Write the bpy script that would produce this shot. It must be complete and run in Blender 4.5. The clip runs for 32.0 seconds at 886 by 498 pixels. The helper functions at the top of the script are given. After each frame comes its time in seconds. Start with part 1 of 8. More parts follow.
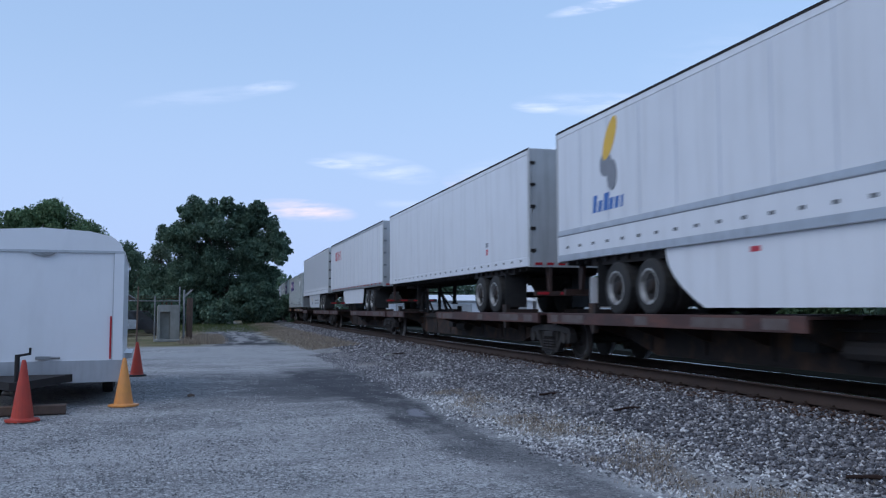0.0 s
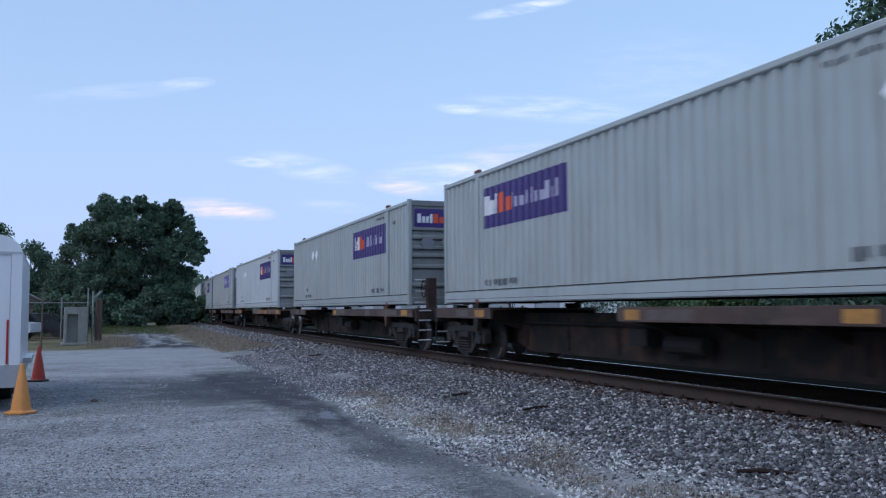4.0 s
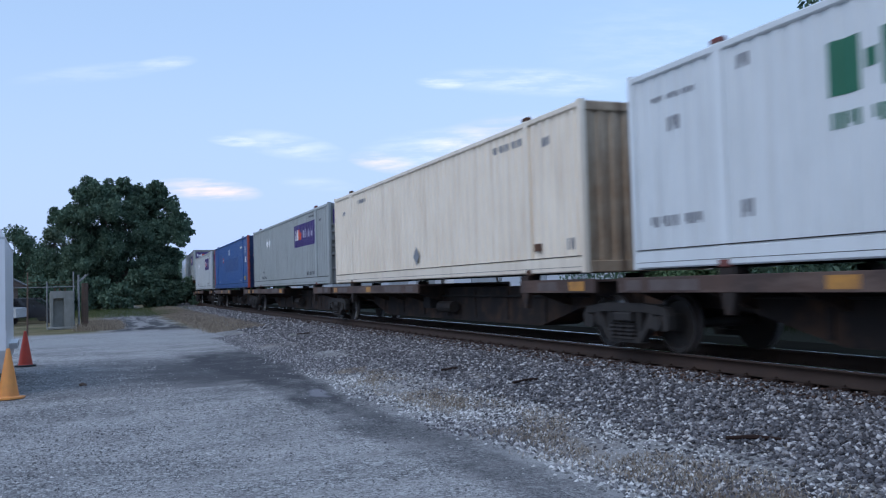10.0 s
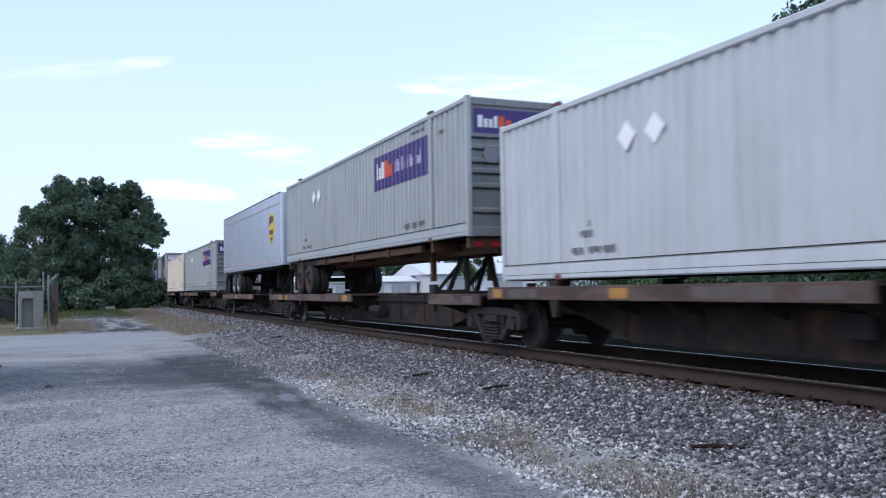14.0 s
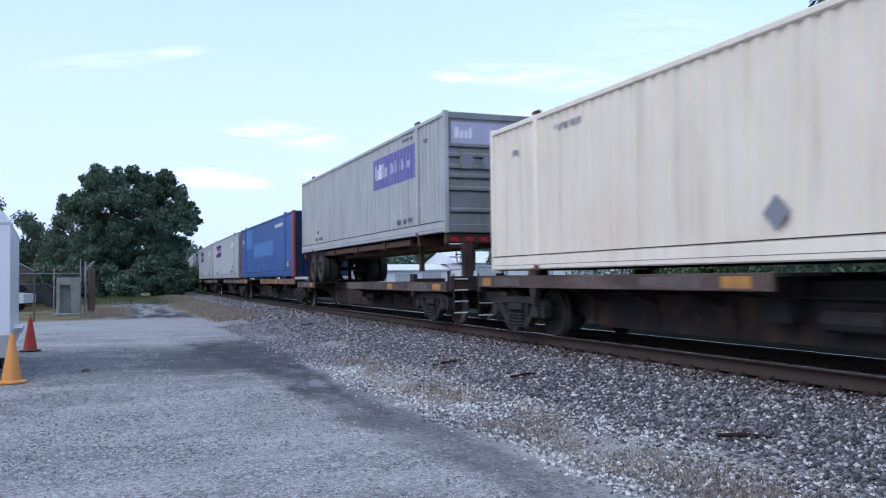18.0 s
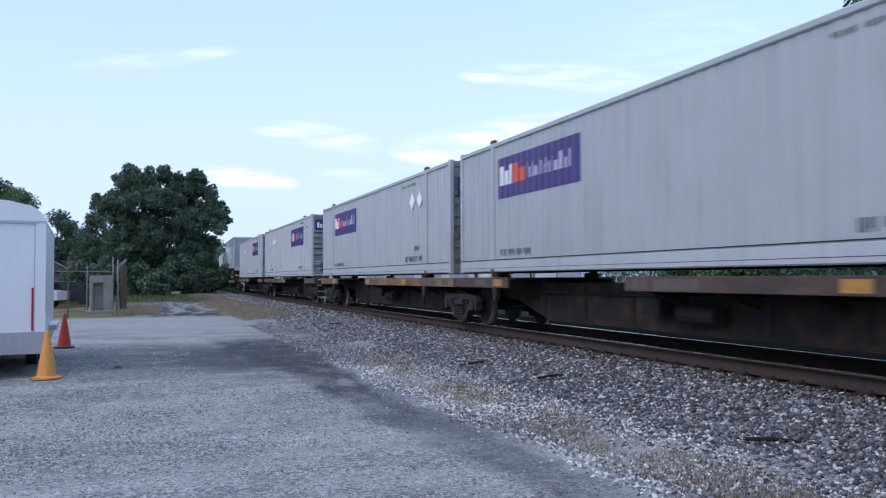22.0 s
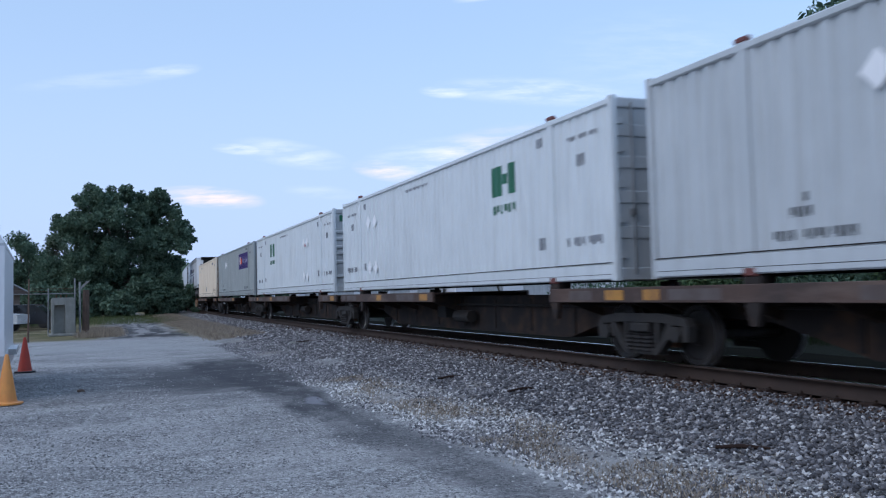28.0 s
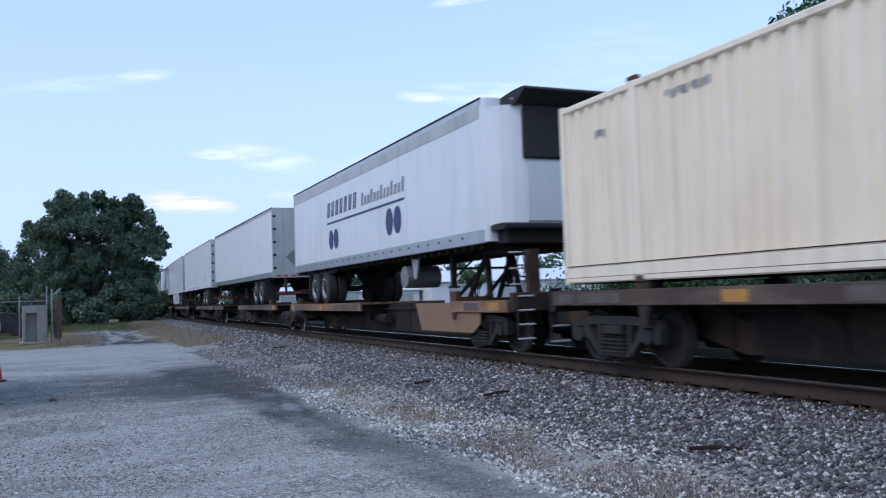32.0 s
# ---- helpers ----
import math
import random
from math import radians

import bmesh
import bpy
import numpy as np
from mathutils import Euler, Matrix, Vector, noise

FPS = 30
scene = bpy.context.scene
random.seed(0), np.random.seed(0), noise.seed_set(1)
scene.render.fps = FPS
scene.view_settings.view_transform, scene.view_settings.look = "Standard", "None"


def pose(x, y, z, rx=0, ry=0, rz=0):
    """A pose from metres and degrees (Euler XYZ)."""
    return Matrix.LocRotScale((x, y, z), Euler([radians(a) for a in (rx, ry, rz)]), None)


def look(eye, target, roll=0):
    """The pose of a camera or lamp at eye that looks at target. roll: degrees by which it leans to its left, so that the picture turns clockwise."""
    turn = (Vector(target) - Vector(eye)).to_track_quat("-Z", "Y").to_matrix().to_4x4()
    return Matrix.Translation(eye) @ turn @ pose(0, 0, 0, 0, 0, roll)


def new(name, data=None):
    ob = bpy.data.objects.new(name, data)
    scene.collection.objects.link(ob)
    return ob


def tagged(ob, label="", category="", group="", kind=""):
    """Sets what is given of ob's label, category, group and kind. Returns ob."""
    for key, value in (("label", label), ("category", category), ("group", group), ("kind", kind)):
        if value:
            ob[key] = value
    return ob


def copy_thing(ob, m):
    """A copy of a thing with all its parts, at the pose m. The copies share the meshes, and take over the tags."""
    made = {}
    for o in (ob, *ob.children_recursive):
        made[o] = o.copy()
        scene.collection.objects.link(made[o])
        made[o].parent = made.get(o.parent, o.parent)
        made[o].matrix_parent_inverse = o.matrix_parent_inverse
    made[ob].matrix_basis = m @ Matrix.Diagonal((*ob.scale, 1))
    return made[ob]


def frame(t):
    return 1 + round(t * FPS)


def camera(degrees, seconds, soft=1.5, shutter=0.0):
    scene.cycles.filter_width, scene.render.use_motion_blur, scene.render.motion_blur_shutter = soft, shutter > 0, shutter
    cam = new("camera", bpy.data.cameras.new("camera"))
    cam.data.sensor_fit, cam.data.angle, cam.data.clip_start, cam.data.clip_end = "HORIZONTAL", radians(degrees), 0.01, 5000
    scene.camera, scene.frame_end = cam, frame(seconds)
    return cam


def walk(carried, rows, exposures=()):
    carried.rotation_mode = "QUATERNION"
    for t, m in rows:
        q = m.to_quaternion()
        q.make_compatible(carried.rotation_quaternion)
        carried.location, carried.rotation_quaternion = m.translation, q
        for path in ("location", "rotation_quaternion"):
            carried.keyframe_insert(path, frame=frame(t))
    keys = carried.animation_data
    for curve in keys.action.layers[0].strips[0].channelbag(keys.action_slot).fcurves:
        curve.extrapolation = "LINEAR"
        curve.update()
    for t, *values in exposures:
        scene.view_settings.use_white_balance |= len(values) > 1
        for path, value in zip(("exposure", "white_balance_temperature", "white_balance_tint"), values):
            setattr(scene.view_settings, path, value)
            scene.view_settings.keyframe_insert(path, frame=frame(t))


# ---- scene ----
cam = camera(55.2, 32.0, soft=1.15, shutter=0.22)
# seconds, x, y, z, yaw, pitch, roll of the hand-held camera
PATH = [
    (0.0, -0.187, 0.080, 1.590, -15.636, 4.036, 0.081),
    (0.5, -0.031, 0.061, 1.594, -14.818, 3.129, -0.356),
    (1.0, -0.035, 0.033, 1.593, -16.003, 3.049, 0.021),
    (1.5, -0.045, -0.001, 1.596, -18.606, 3.416, 0.490),
    (2.0, -0.064, 0.055, 1.605, -21.525, 3.976, 0.304),
    (2.5, -0.069, 0.028, 1.599, -20.813, 4.352, 0.530),
    (3.0, -0.053, 0.031, 1.601, -20.595, 4.413, 0.513),
    (3.5, -0.048, 0.025, 1.606, -20.665, 4.282, 0.330),
    (5.5, -0.014, 0.044, 1.593, -22.066, 3.523, 0.633),
    (6.0, -0.058, 0.010, 1.604, -22.449, 3.722, -0.101),
    (6.5, -0.067, 0.013, 1.608, -22.394, 4.104, -0.757),
    (7.0, -0.064, 0.004, 1.607, -22.213, 4.608, -0.549),
    (7.5, -0.060, 0.010, 1.610, -21.695, 4.601, 0.498),
    (8.0, -0.030, 0.058, 1.602, -21.340, 3.784, 0.728),
    (8.5, -0.022, 0.050, 1.594, -21.737, 3.160, 0.724),
    (9.0, 0.020, 0.058, 1.597, -22.472, 2.971, 0.983),
    (9.5, -0.010, 0.038, 1.602, -23.036, 2.912, 0.831),
    (10.0, -0.026, 0.066, 1.602, -21.717, 2.360, 1.686),
    (10.5, -0.038, 0.064, 1.594, -21.255, 1.660, 1.757),
    (11.0, -0.041, 0.059, 1.616, -21.090, 1.167, 1.478),
    (11.5, -0.048, 0.035, 1.609, -20.789, 1.589, 0.828),
    (12.0, -0.012, 0.068, 1.602, -20.813, 2.096, 0.306),
    (12.5, -0.019, 0.043, 1.605, -21.655, 2.327, 0.145),
    (13.0, -0.020, 0.037, 1.606, -22.560, 2.517, 0.400),
    (13.5, -0.001, 0.054, 1.606, -23.038, 2.637, 0.821),
    (15.5, 0.115, 0.029, 1.595, -23.907, 2.732, 0.639),
    (16.0, 0.102, 0.007, 1.593, -21.649, 2.534, 0.422),
    (16.5, 0.041, -0.027, 1.594, -19.206, 2.449, 0.525),
    (17.0, 0.034, -0.026, 1.591, -18.997, 2.136, 0.379),
    (17.5, 0.045, -0.024, 1.589, -20.507, 1.993, 0.436),
    (18.0, 0.047, -0.022, 1.596, -21.241, 1.938, 0.629),
    (18.5, 0.053, -0.001, 1.602, -21.177, 2.076, 0.990),
    (19.0, 0.057, -0.027, 1.607, -20.379, 2.573, 1.086),
    (19.5, 0.048, -0.049, 1.595, -20.781, 2.590, 1.300),
    (20.0, 0.039, -0.010, 1.586, -20.692, 1.418, 0.439),
    (20.5, 0.028, 0.006, 1.599, -20.192, 1.555, 0.828),
    (21.0, 0.037, 0.000, 1.598, -19.605, 1.871, 0.751),
    (21.5, 0.024, -0.039, 1.599, -19.095, 2.098, 0.334),
    (22.0, 0.025, -0.064, 1.599, -19.395, 1.985, 0.202),
    (22.5, 0.024, -0.057, 1.595, -20.480, 2.273, 0.177),
    (23.0, 0.014, -0.053, 1.594, -21.092, 2.819, 0.145),
    (23.5, 0.005, -0.055, 1.604, -20.854, 3.283, 0.305),
    (24.0, 0.005, -0.045, 1.607, -20.647, 3.416, 0.350),
    (24.5, -0.010, -0.050, 1.603, -20.639, 3.183, 0.526),
    (25.0, -0.000, -0.032, 1.597, -20.674, 2.702, 0.712),
    (25.5, 0.012, -0.037, 1.593, -21.053, 2.365, 0.747),
    (27.5, 0.034, -0.037, 1.598, -21.512, 2.909, 1.342),
    (28.0, 0.032, -0.032, 1.595, -21.564, 2.968, 1.365),
    (28.5, 0.039, -0.029, 1.597, -21.638, 2.896, 1.346),
    (29.0, 0.034, -0.042, 1.601, -21.975, 2.946, 1.309),
    (29.5, 0.025, -0.041, 1.598, -22.284, 2.985, 1.300),
    (30.0, 0.034, -0.036, 1.595, -22.219, 2.759, 1.778),
    (30.5, 0.013, -0.077, 1.595, -21.664, 2.554, 2.104),
    (31.0, 0.013, -0.061, 1.597, -21.705, 2.515, 2.697),
    (31.5, 0.030, -0.049, 1.600, -22.460, 2.735, 2.671),
    (32.0, 0.048, -0.047, 1.598, -23.117, 3.210, 1.852),
]
EXPOSURES = [(0.0, 1.32, 6080, 12.3), (1.2, 1.48, 6140, 12.3), (2.0, 1.50, 6170, 12.3), (3.0, 1.34, 6080, 12.3), (6.0, 1.50, 6170, 12.3), (8.0, 1.40, 6150, 12.3), (9.0, 1.43, 6140, 12.3), (10.0, 1.47, 6130, 12.3), (11.0, 1.90, 6380, 16), (12.0, 1.98, 6500, 16), (13.0, 1.92, 6600, 16), (16.0, 2.08, 6980, 16), (17.0, 1.65, 6150, 16), (18.0, 1.95, 6420, 16), (19.0, 2.02, 6600, 16), (20.0, 1.87, 6480, 16), (21.0, 1.92, 6480, 16), (22.0, 1.85, 6440, 16), (23.0, 1.84, 6450, 16), (24.0, 1.50, 6150, 12.3), (25.0, 1.50, 6150, 12.3), (25.5, 1.57, 6160, 12.3), (28.0, 1.49, 6210, 12.3), (30.0, 1.51, 6260, 12.3), (32.0, 1.70, 6300, 12.3)]
walk(cam, [(t, pose(x, y, z, 90 + p, r, w)) for t, x, y, z, w, p, r in PATH], EXPOSURES)

# ---------------------------------------------------------------- world and light
SUN_ELEVATION, SUN_ROTATION = radians(4.0), radians(255.0)
world = bpy.data.worlds.new("evening_sky")
scene.world = world
world.use_nodes = True
wt = world.node_tree
wt.nodes.clear()


def wmath(op, a, b=None, clamp=False):
    n = wt.nodes.new("ShaderNodeMath")
    n.operation = op
    n.use_clamp = clamp
    for i, v in enumerate((a, b)):
        if v is None:
            continue
        if isinstance(v, (int, float)):
            n.inputs[i].default_value = v
        else:
            wt.links.new(v, n.inputs[i])
    return n.outputs[0]


sky = wt.nodes.new("ShaderNodeTexSky")
sky.sky_type = "NISHITA"
sky.sun_disc = False
sky.sun_elevation, sky.sun_rotation = SUN_ELEVATION, SUN_ROTATION
sky.air_density, sky.dust_density, sky.ozone_density = 1.0, 0.6, 2.5
wcoord = wt.nodes.new("ShaderNodeTexCoord")
wsep = wt.nodes.new("ShaderNodeSeparateXYZ")
wt.links.new(wcoord.outputs["Generated"], wsep.inputs[0])
ahead = wmath("MAXIMUM", wsep.outputs[1], 0.05)
cu = wmath("DIVIDE", wsep.outputs[0], ahead)
cw = wmath("DIVIDE", wsep.outputs[2], ahead)
wcomb = wt.nodes.new("ShaderNodeCombineXYZ")
wt.links.new(cu, wcomb.inputs[0])
wt.links.new(wmath("MULTIPLY", wmath("SUBTRACT", cw, wmath("MULTIPLY", cu, 0.08)), 6.5), wcomb.inputs[1])
wnoise = wt.nodes.new("ShaderNodeTexNoise")
wnoise.inputs["Scale"].default_value = 13.0
wnoise.inputs["Detail"].default_value = 6.0
wnoise.inputs["Roughness"].default_value = 0.6
wt.links.new(wcomb.outputs[0], wnoise.inputs["Vector"])
wisp = wmath("SUBTRACT", wmath("MULTIPLY", wnoise.outputs["Fac"], 3.4), 1.35, clamp=True)


def cloud_mask(centre, half, tilt, weight):
    """A wisp of cloud round a direction, given by its slopes to the right and up."""
    du, dw = wmath("SUBTRACT", cu, centre[0]), wmath("SUBTRACT", cw, centre[1])
    dw = wmath("SUBTRACT", dw, wmath("MULTIPLY", du, tilt))
    r = wmath("ADD", wmath("POWER", wmath("ABSOLUTE", wmath("DIVIDE", du, half[0])), 2.0),
              wmath("POWER", wmath("ABSOLUTE", wmath("DIVIDE", dw, half[1])), 2.0))
    soft = wmath("POWER", wmath("SUBTRACT", 1.0, r, clamp=True), 1.2)
    return wmath("MULTIPLY", wmath("MULTIPLY", soft, wmath("ADD", 0.12, wmath("MULTIPLY", wisp, 0.88))), weight)


def add_all(masks):
    total = masks[0]
    for m in masks[1:]:
        total = wmath("MAXIMUM", total, m)
    return total


pink = add_all([cloud_mask((0.112, 0.116), (0.065, 0.014), -0.06, 0.72), cloud_mask((0.325, 0.153), (0.05, 0.014), -0.10, 0.45),
                cloud_mask((0.50, 0.19), (0.14, 0.035), 0.15, 0.30)])
white = add_all([cloud_mask((0.143, 0.1735), (0.034, 0.0075), -0.02, 1.0), cloud_mask((0.205, 0.170), (0.075, 0.018), -0.12, 0.50),
                 cloud_mask((0.065, 0.259), (0.040, 0.0095), 0.20, 0.45), cloud_mask((-0.01, 0.243), (0.09, 0.012), 0.18, 0.22),
                 cloud_mask((0.405, 0.258), (0.040, 0.009), 0.02, 0.80), cloud_mask((0.54, 0.268), (0.16, 0.022), 0.03, 0.50),
                 cloud_mask((0.40, 0.172), (0.12, 0.030), 0.12, 0.50), cloud_mask((0.50, 0.402), (0.085, 0.0095), 0.29, 1.0),
                 cloud_mask((0.74, 0.33), (0.20, 0.08), 0.10, 0.14), cloud_mask((0.24, 0.125), (0.05, 0.010), -0.05, 0.25)])
haze = wmath("POWER", wmath("SUBTRACT", 1.0, wmath("MULTIPLY", wmath("ABSOLUTE", wsep.outputs[2]), 1.6), clamp=True), 3.0)


def wmix(fac, a, colour):
    n = wt.nodes.new("ShaderNodeMix")
    n.data_type = "RGBA"
    wt.links.new(fac, n.inputs[0])
    wt.links.new(a, n.inputs[6])
    n.inputs[7].default_value = (*colour, 1)
    return n.outputs[2]


SKY_STRENGTH = 0.10
even = wt.nodes.new("ShaderNodeValue")
even.outputs[0].default_value = 0.62
wcol = wmix(even.outputs[0], sky.outputs[0], (2.02, 2.86, 4.22))
wcol = wmix(wmath("MULTIPLY", haze, 0.75), wcol, (2.80, 3.38, 4.45))
low = wmath("POWER", wmath("SUBTRACT", 1.0, wmath("MULTIPLY", wmath("ABSOLUTE", wsep.outputs[2]), 3.6), clamp=True), 1.2)
wcol = wmix(wmath("MULTIPLY", low, 0.80), wcol, (1.72, 2.28, 3.60))
wcol = wmix(wmath("MULTIPLY", white, 0.62), wcol, (5.3, 5.2, 6.0))
wcol = wmix(wmath("MULTIPLY", pink, 0.9), wcol, (6.2, 4.5, 5.1))
wbg = wt.nodes.new("ShaderNodeBackground")
wbg.inputs["Strength"].default_value = SKY_STRENGTH
wt.links.new(wcol, wbg.inputs[0])
wout = wt.nodes.new("ShaderNodeOutputWorld")
wt.links.new(wbg.outputs[0], wout.inputs[0])

sun = new("sun", bpy.data.lights.new("sun", "SUN"))
sun.data.energy, sun.data.angle, sun.data.color = 0.38, radians(50), (1.0, 0.95, 0.90)
sun.matrix_world = look((-33, -12, 36), (0, 0, 0))

# ---------------------------------------------------------------- materials


def material(name, colour, rough=0.6, metal=0.0, second=None, scale=3.0, amount=0.6, grime=None, grime_amount=0.0,
             grime_scale=(6, 6, 0.5), bump=0.0, bump_scale=60.0, random_value=0.0, spec=0.5, space="Object", fine=None, coat=0.0):
    """A painted, stained or grainy surface: two colours mixed by noise, a stretched grime layer and fine relief."""
    m = bpy.data.materials.new(name)
    m.use_nodes = True
    nt = m.node_tree
    b = nt.nodes["Principled BSDF"]
    b.inputs["Roughness"].default_value, b.inputs["Metallic"].default_value = rough, metal
    b.inputs["Specular IOR Level"].default_value = spec
    b.inputs["Coat Weight"].default_value = coat
    tc = nt.nodes.new("ShaderNodeTexCoord")
    vec = tc.outputs[space]

    def noise_tex(scale, detail=4.0, stretch=None, rough_n=0.6):
        n = nt.nodes.new("ShaderNodeTexNoise")
        n.inputs["Scale"].default_value, n.inputs["Detail"].default_value, n.inputs["Roughness"].default_value = scale, detail, rough_n
        src = vec
        if stretch:
            mp = nt.nodes.new("ShaderNodeMapping")
            mp.inputs["Scale"].default_value = stretch
            nt.links.new(vec, mp.inputs[0])
            src = mp.outputs[0]
        nt.links.new(src, n.inputs["Vector"])
        return n.outputs["Fac"]

    def ramp(fac, lo, hi):
        r = nt.nodes.new("ShaderNodeMapRange")
        r.inputs[1].default_value, r.inputs[2].default_value = lo, hi
        nt.links.new(fac, r.inputs[0])
        return r.outputs[0]

    def mix(fac, a, c, k=1.0):
        n = nt.nodes.new("ShaderNodeMix")
        n.data_type = "RGBA"
        mul = nt.nodes.new("ShaderNodeMath")
        mul.operation, mul.use_clamp = "MULTIPLY", True
        mul.inputs[1].default_value = k
        nt.links.new(fac, mul.inputs[0])
        nt.links.new(mul.outputs[0], n.inputs[0])
        if isinstance(a, tuple):
            n.inputs[6].default_value = (*a, 1)
        else:
            nt.links.new(a, n.inputs[6])
        n.inputs[7].default_value = (*c, 1)
        return n.outputs[2]

    second = second or tuple(c * 0.75 for c in colour)
    col = mix(ramp(noise_tex(scale), 0.35, 0.7), tuple(colour), second, amount)
    if fine:
        col = mix(ramp(noise_tex(fine[1], 2.0), 0.45, 0.65), col, fine[0], fine[2])
    if grime:
        col = mix(ramp(noise_tex(1.0, 6.0, grime_scale), 0.48, 0.8), col, grime, grime_amount)
    if random_value:
        oi = nt.nodes.new("ShaderNodeObjectInfo")
        hs = nt.nodes.new("ShaderNodeHueSaturation")
        nt.links.new(col, hs.inputs["Color"])
        rr = nt.nodes.new("ShaderNodeMapRange")
        rr.inputs[3].default_value, rr.inputs[4].default_value = 1 - random_value, 1 + random_value
        nt.links.new(oi.outputs["Random"], rr.inputs[0])
        nt.links.new(rr.outputs[0], hs.inputs["Value"])
        col = hs.outputs[0]
    nt.links.new(col, b.inputs["Base Color"])
    if bump:
        bp = nt.nodes.new("ShaderNodeBump")
        bp.inputs["Strength"].default_value = bump
        bp.inputs["Distance"].default_value = 0.01
        nt.links.new(noise_tex(bump_scale, 4.0), bp.inputs["Height"])
        nt.links.new(bp.outputs[0], b.inputs["Normal"])
    return m


def island_material(name, colours, rough=0.85, translucent=0.0, spec=0.3):
    """Small pieces in one mesh, each with its own shade out of a row of colours."""
    m = bpy.data.materials.new(name)
    m.use_nodes = True
    nt = m.node_tree
    b = nt.nodes["Principled BSDF"]
    b.inputs["Roughness"].default_value = rough
    b.inputs["Specular IOR Level"].default_value = spec
    g = nt.nodes.new("ShaderNodeNewGeometry")
    r = nt.nodes.new("ShaderNodeValToRGB")
    r.color_ramp.interpolation = "LINEAR"
    for i, (p, c) in enumerate(colours):
        e = r.color_ramp.elements[i] if i < 2 else r.color_ramp.elements.new(p)
        e.position, e.color = p, (*c, 1)
    nt.links.new(g.outputs["Random Per Island"], r.inputs[0])
    col = r.outputs[0]
    nt.links.new(col, b.inputs["Base Color"])
    if translucent:
        tr = nt.nodes.new("ShaderNodeBsdfTranslucent")
        nt.links.new(col, tr.inputs[0])
        ms = nt.nodes.new("ShaderNodeMixShader")
        ms.inputs[0].default_value = translucent
        nt.links.new(b.outputs[0], ms.inputs[1])
        nt.links.new(tr.outputs[0], ms.inputs[2])
        nt.links.new(ms.outputs[0], nt.nodes["Material Output"].inputs[0])
    return m


GRIME = (0.10, 0.08, 0.06)
M = {}
M["grey_paint"] = material("grey_container_paint", (0.40, 0.43, 0.43), 0.45, 0, (0.34, 0.37, 0.37), 0.8, 0.8, GRIME, 0.28, (5, 5, 0.35), random_value=0.10)
M["pale_grey_paint"] = material("pale_grey_container_paint", (0.55, 0.58, 0.60), 0.42, 0, (0.48, 0.51, 0.53), 0.8, 0.8, GRIME, 0.25, (5, 5, 0.35), random_value=0.08)
M["mid_grey_paint"] = material("mid_grey_container_paint", (0.455, 0.48, 0.50), 0.42, 0, (0.40, 0.425, 0.44), 0.8, 0.8, GRIME, 0.25, (5, 5, 0.35), random_value=0.10)
M["worn_grey_paint"] = material("worn_warm_grey_paint", (0.46, 0.468, 0.462), 0.5, 0, (0.38, 0.388, 0.382), 0.8, 0.9, GRIME, 0.35, (5, 5, 0.35))
M["white_paint"] = material("white_container_paint", (0.72, 0.76, 0.78), 0.4, 0, (0.65, 0.69, 0.71), 0.8, 0.8, GRIME, 0.2, (5, 5, 0.35), random_value=0.04)
M["beige_paint"] = material("beige_container_paint", (0.86, 0.77, 0.64), 0.5, 0, (0.79, 0.69, 0.56), 0.7, 0.9, (0.22, 0.12, 0.06), 0.3, (5, 5, 0.3), random_value=0.06)
M["tan_paint"] = material("tan_container_paint", (0.92, 0.80, 0.65), 0.5, 0, (0.86, 0.72, 0.56), 0.7, 0.9, (0.2, 0.1, 0.05), 0.3, (5, 5, 0.3))
M["rusty_beige"] = material("rusty_beige_paint", (0.46, 0.37, 0.27), 0.7, 0, (0.26, 0.16, 0.09), 1.2, 0.9, (0.06, 0.035, 0.025), 0.9, (5, 5, 0.45), bump=0.2)
M["blue_paint"] = material("blue_container_paint", (0.034, 0.105, 0.32), 0.4, 0, (0.030, 0.090, 0.27), 0.8, 0.9, GRIME, 0.2, (5, 5, 0.35))
M["light_blue"] = material("light_blue_patch", (0.075, 0.21, 0.47), 0.4, 0, (0.07, 0.19, 0.43), 1.5, 0.7)
M["dark_blue"] = material("dark_blue_paint", (0.012, 0.03, 0.10), 0.4, 0, (0.01, 0.02, 0.07), 1.2, 0.8)
M["red_post"] = material("red_paint", (0.42, 0.07, 0.045), 0.5, 0, (0.32, 0.06, 0.04), 2.0, 0.8)
M["lug_red"] = material("dull_red_casting", (0.20, 0.055, 0.045), 0.6, 0, (0.13, 0.05, 0.04), 4.0, 0.8)
M["purple"] = material("purple_panel_paint", (0.050, 0.025, 0.17), 0.4, 0, (0.045, 0.022, 0.14), 2.0, 0.7)
M["faded_purple"] = material("faded_purple_paint", (0.14, 0.12, 0.36), 0.5, 0, (0.18, 0.17, 0.40), 2.5, 0.9)
M["logo_white"] = material("white_sign_paint", (0.78, 0.78, 0.80), 0.5, 0, (0.7, 0.7, 0.72), 4.0, 0.6)
M["logo_pale"] = material("pale_lilac_sign_paint", (0.46, 0.44, 0.58), 0.5, 0, (0.38, 0.36, 0.50), 4.0, 0.6)
M["logo_orange"] = material("orange_sign_paint", (0.75, 0.10, 0.03), 0.5, 0, (0.68, 0.09, 0.03), 4.0, 0.6)
M["logo_green"] = material("green_sign_paint", (0.015, 0.13, 0.07), 0.5, 0, (0.02, 0.15, 0.08), 4.0, 0.6)
M["logo_navy"] = material("navy_sign_paint", (0.02, 0.035, 0.13), 0.5, 0, (0.03, 0.045, 0.15), 4.0, 0.6)
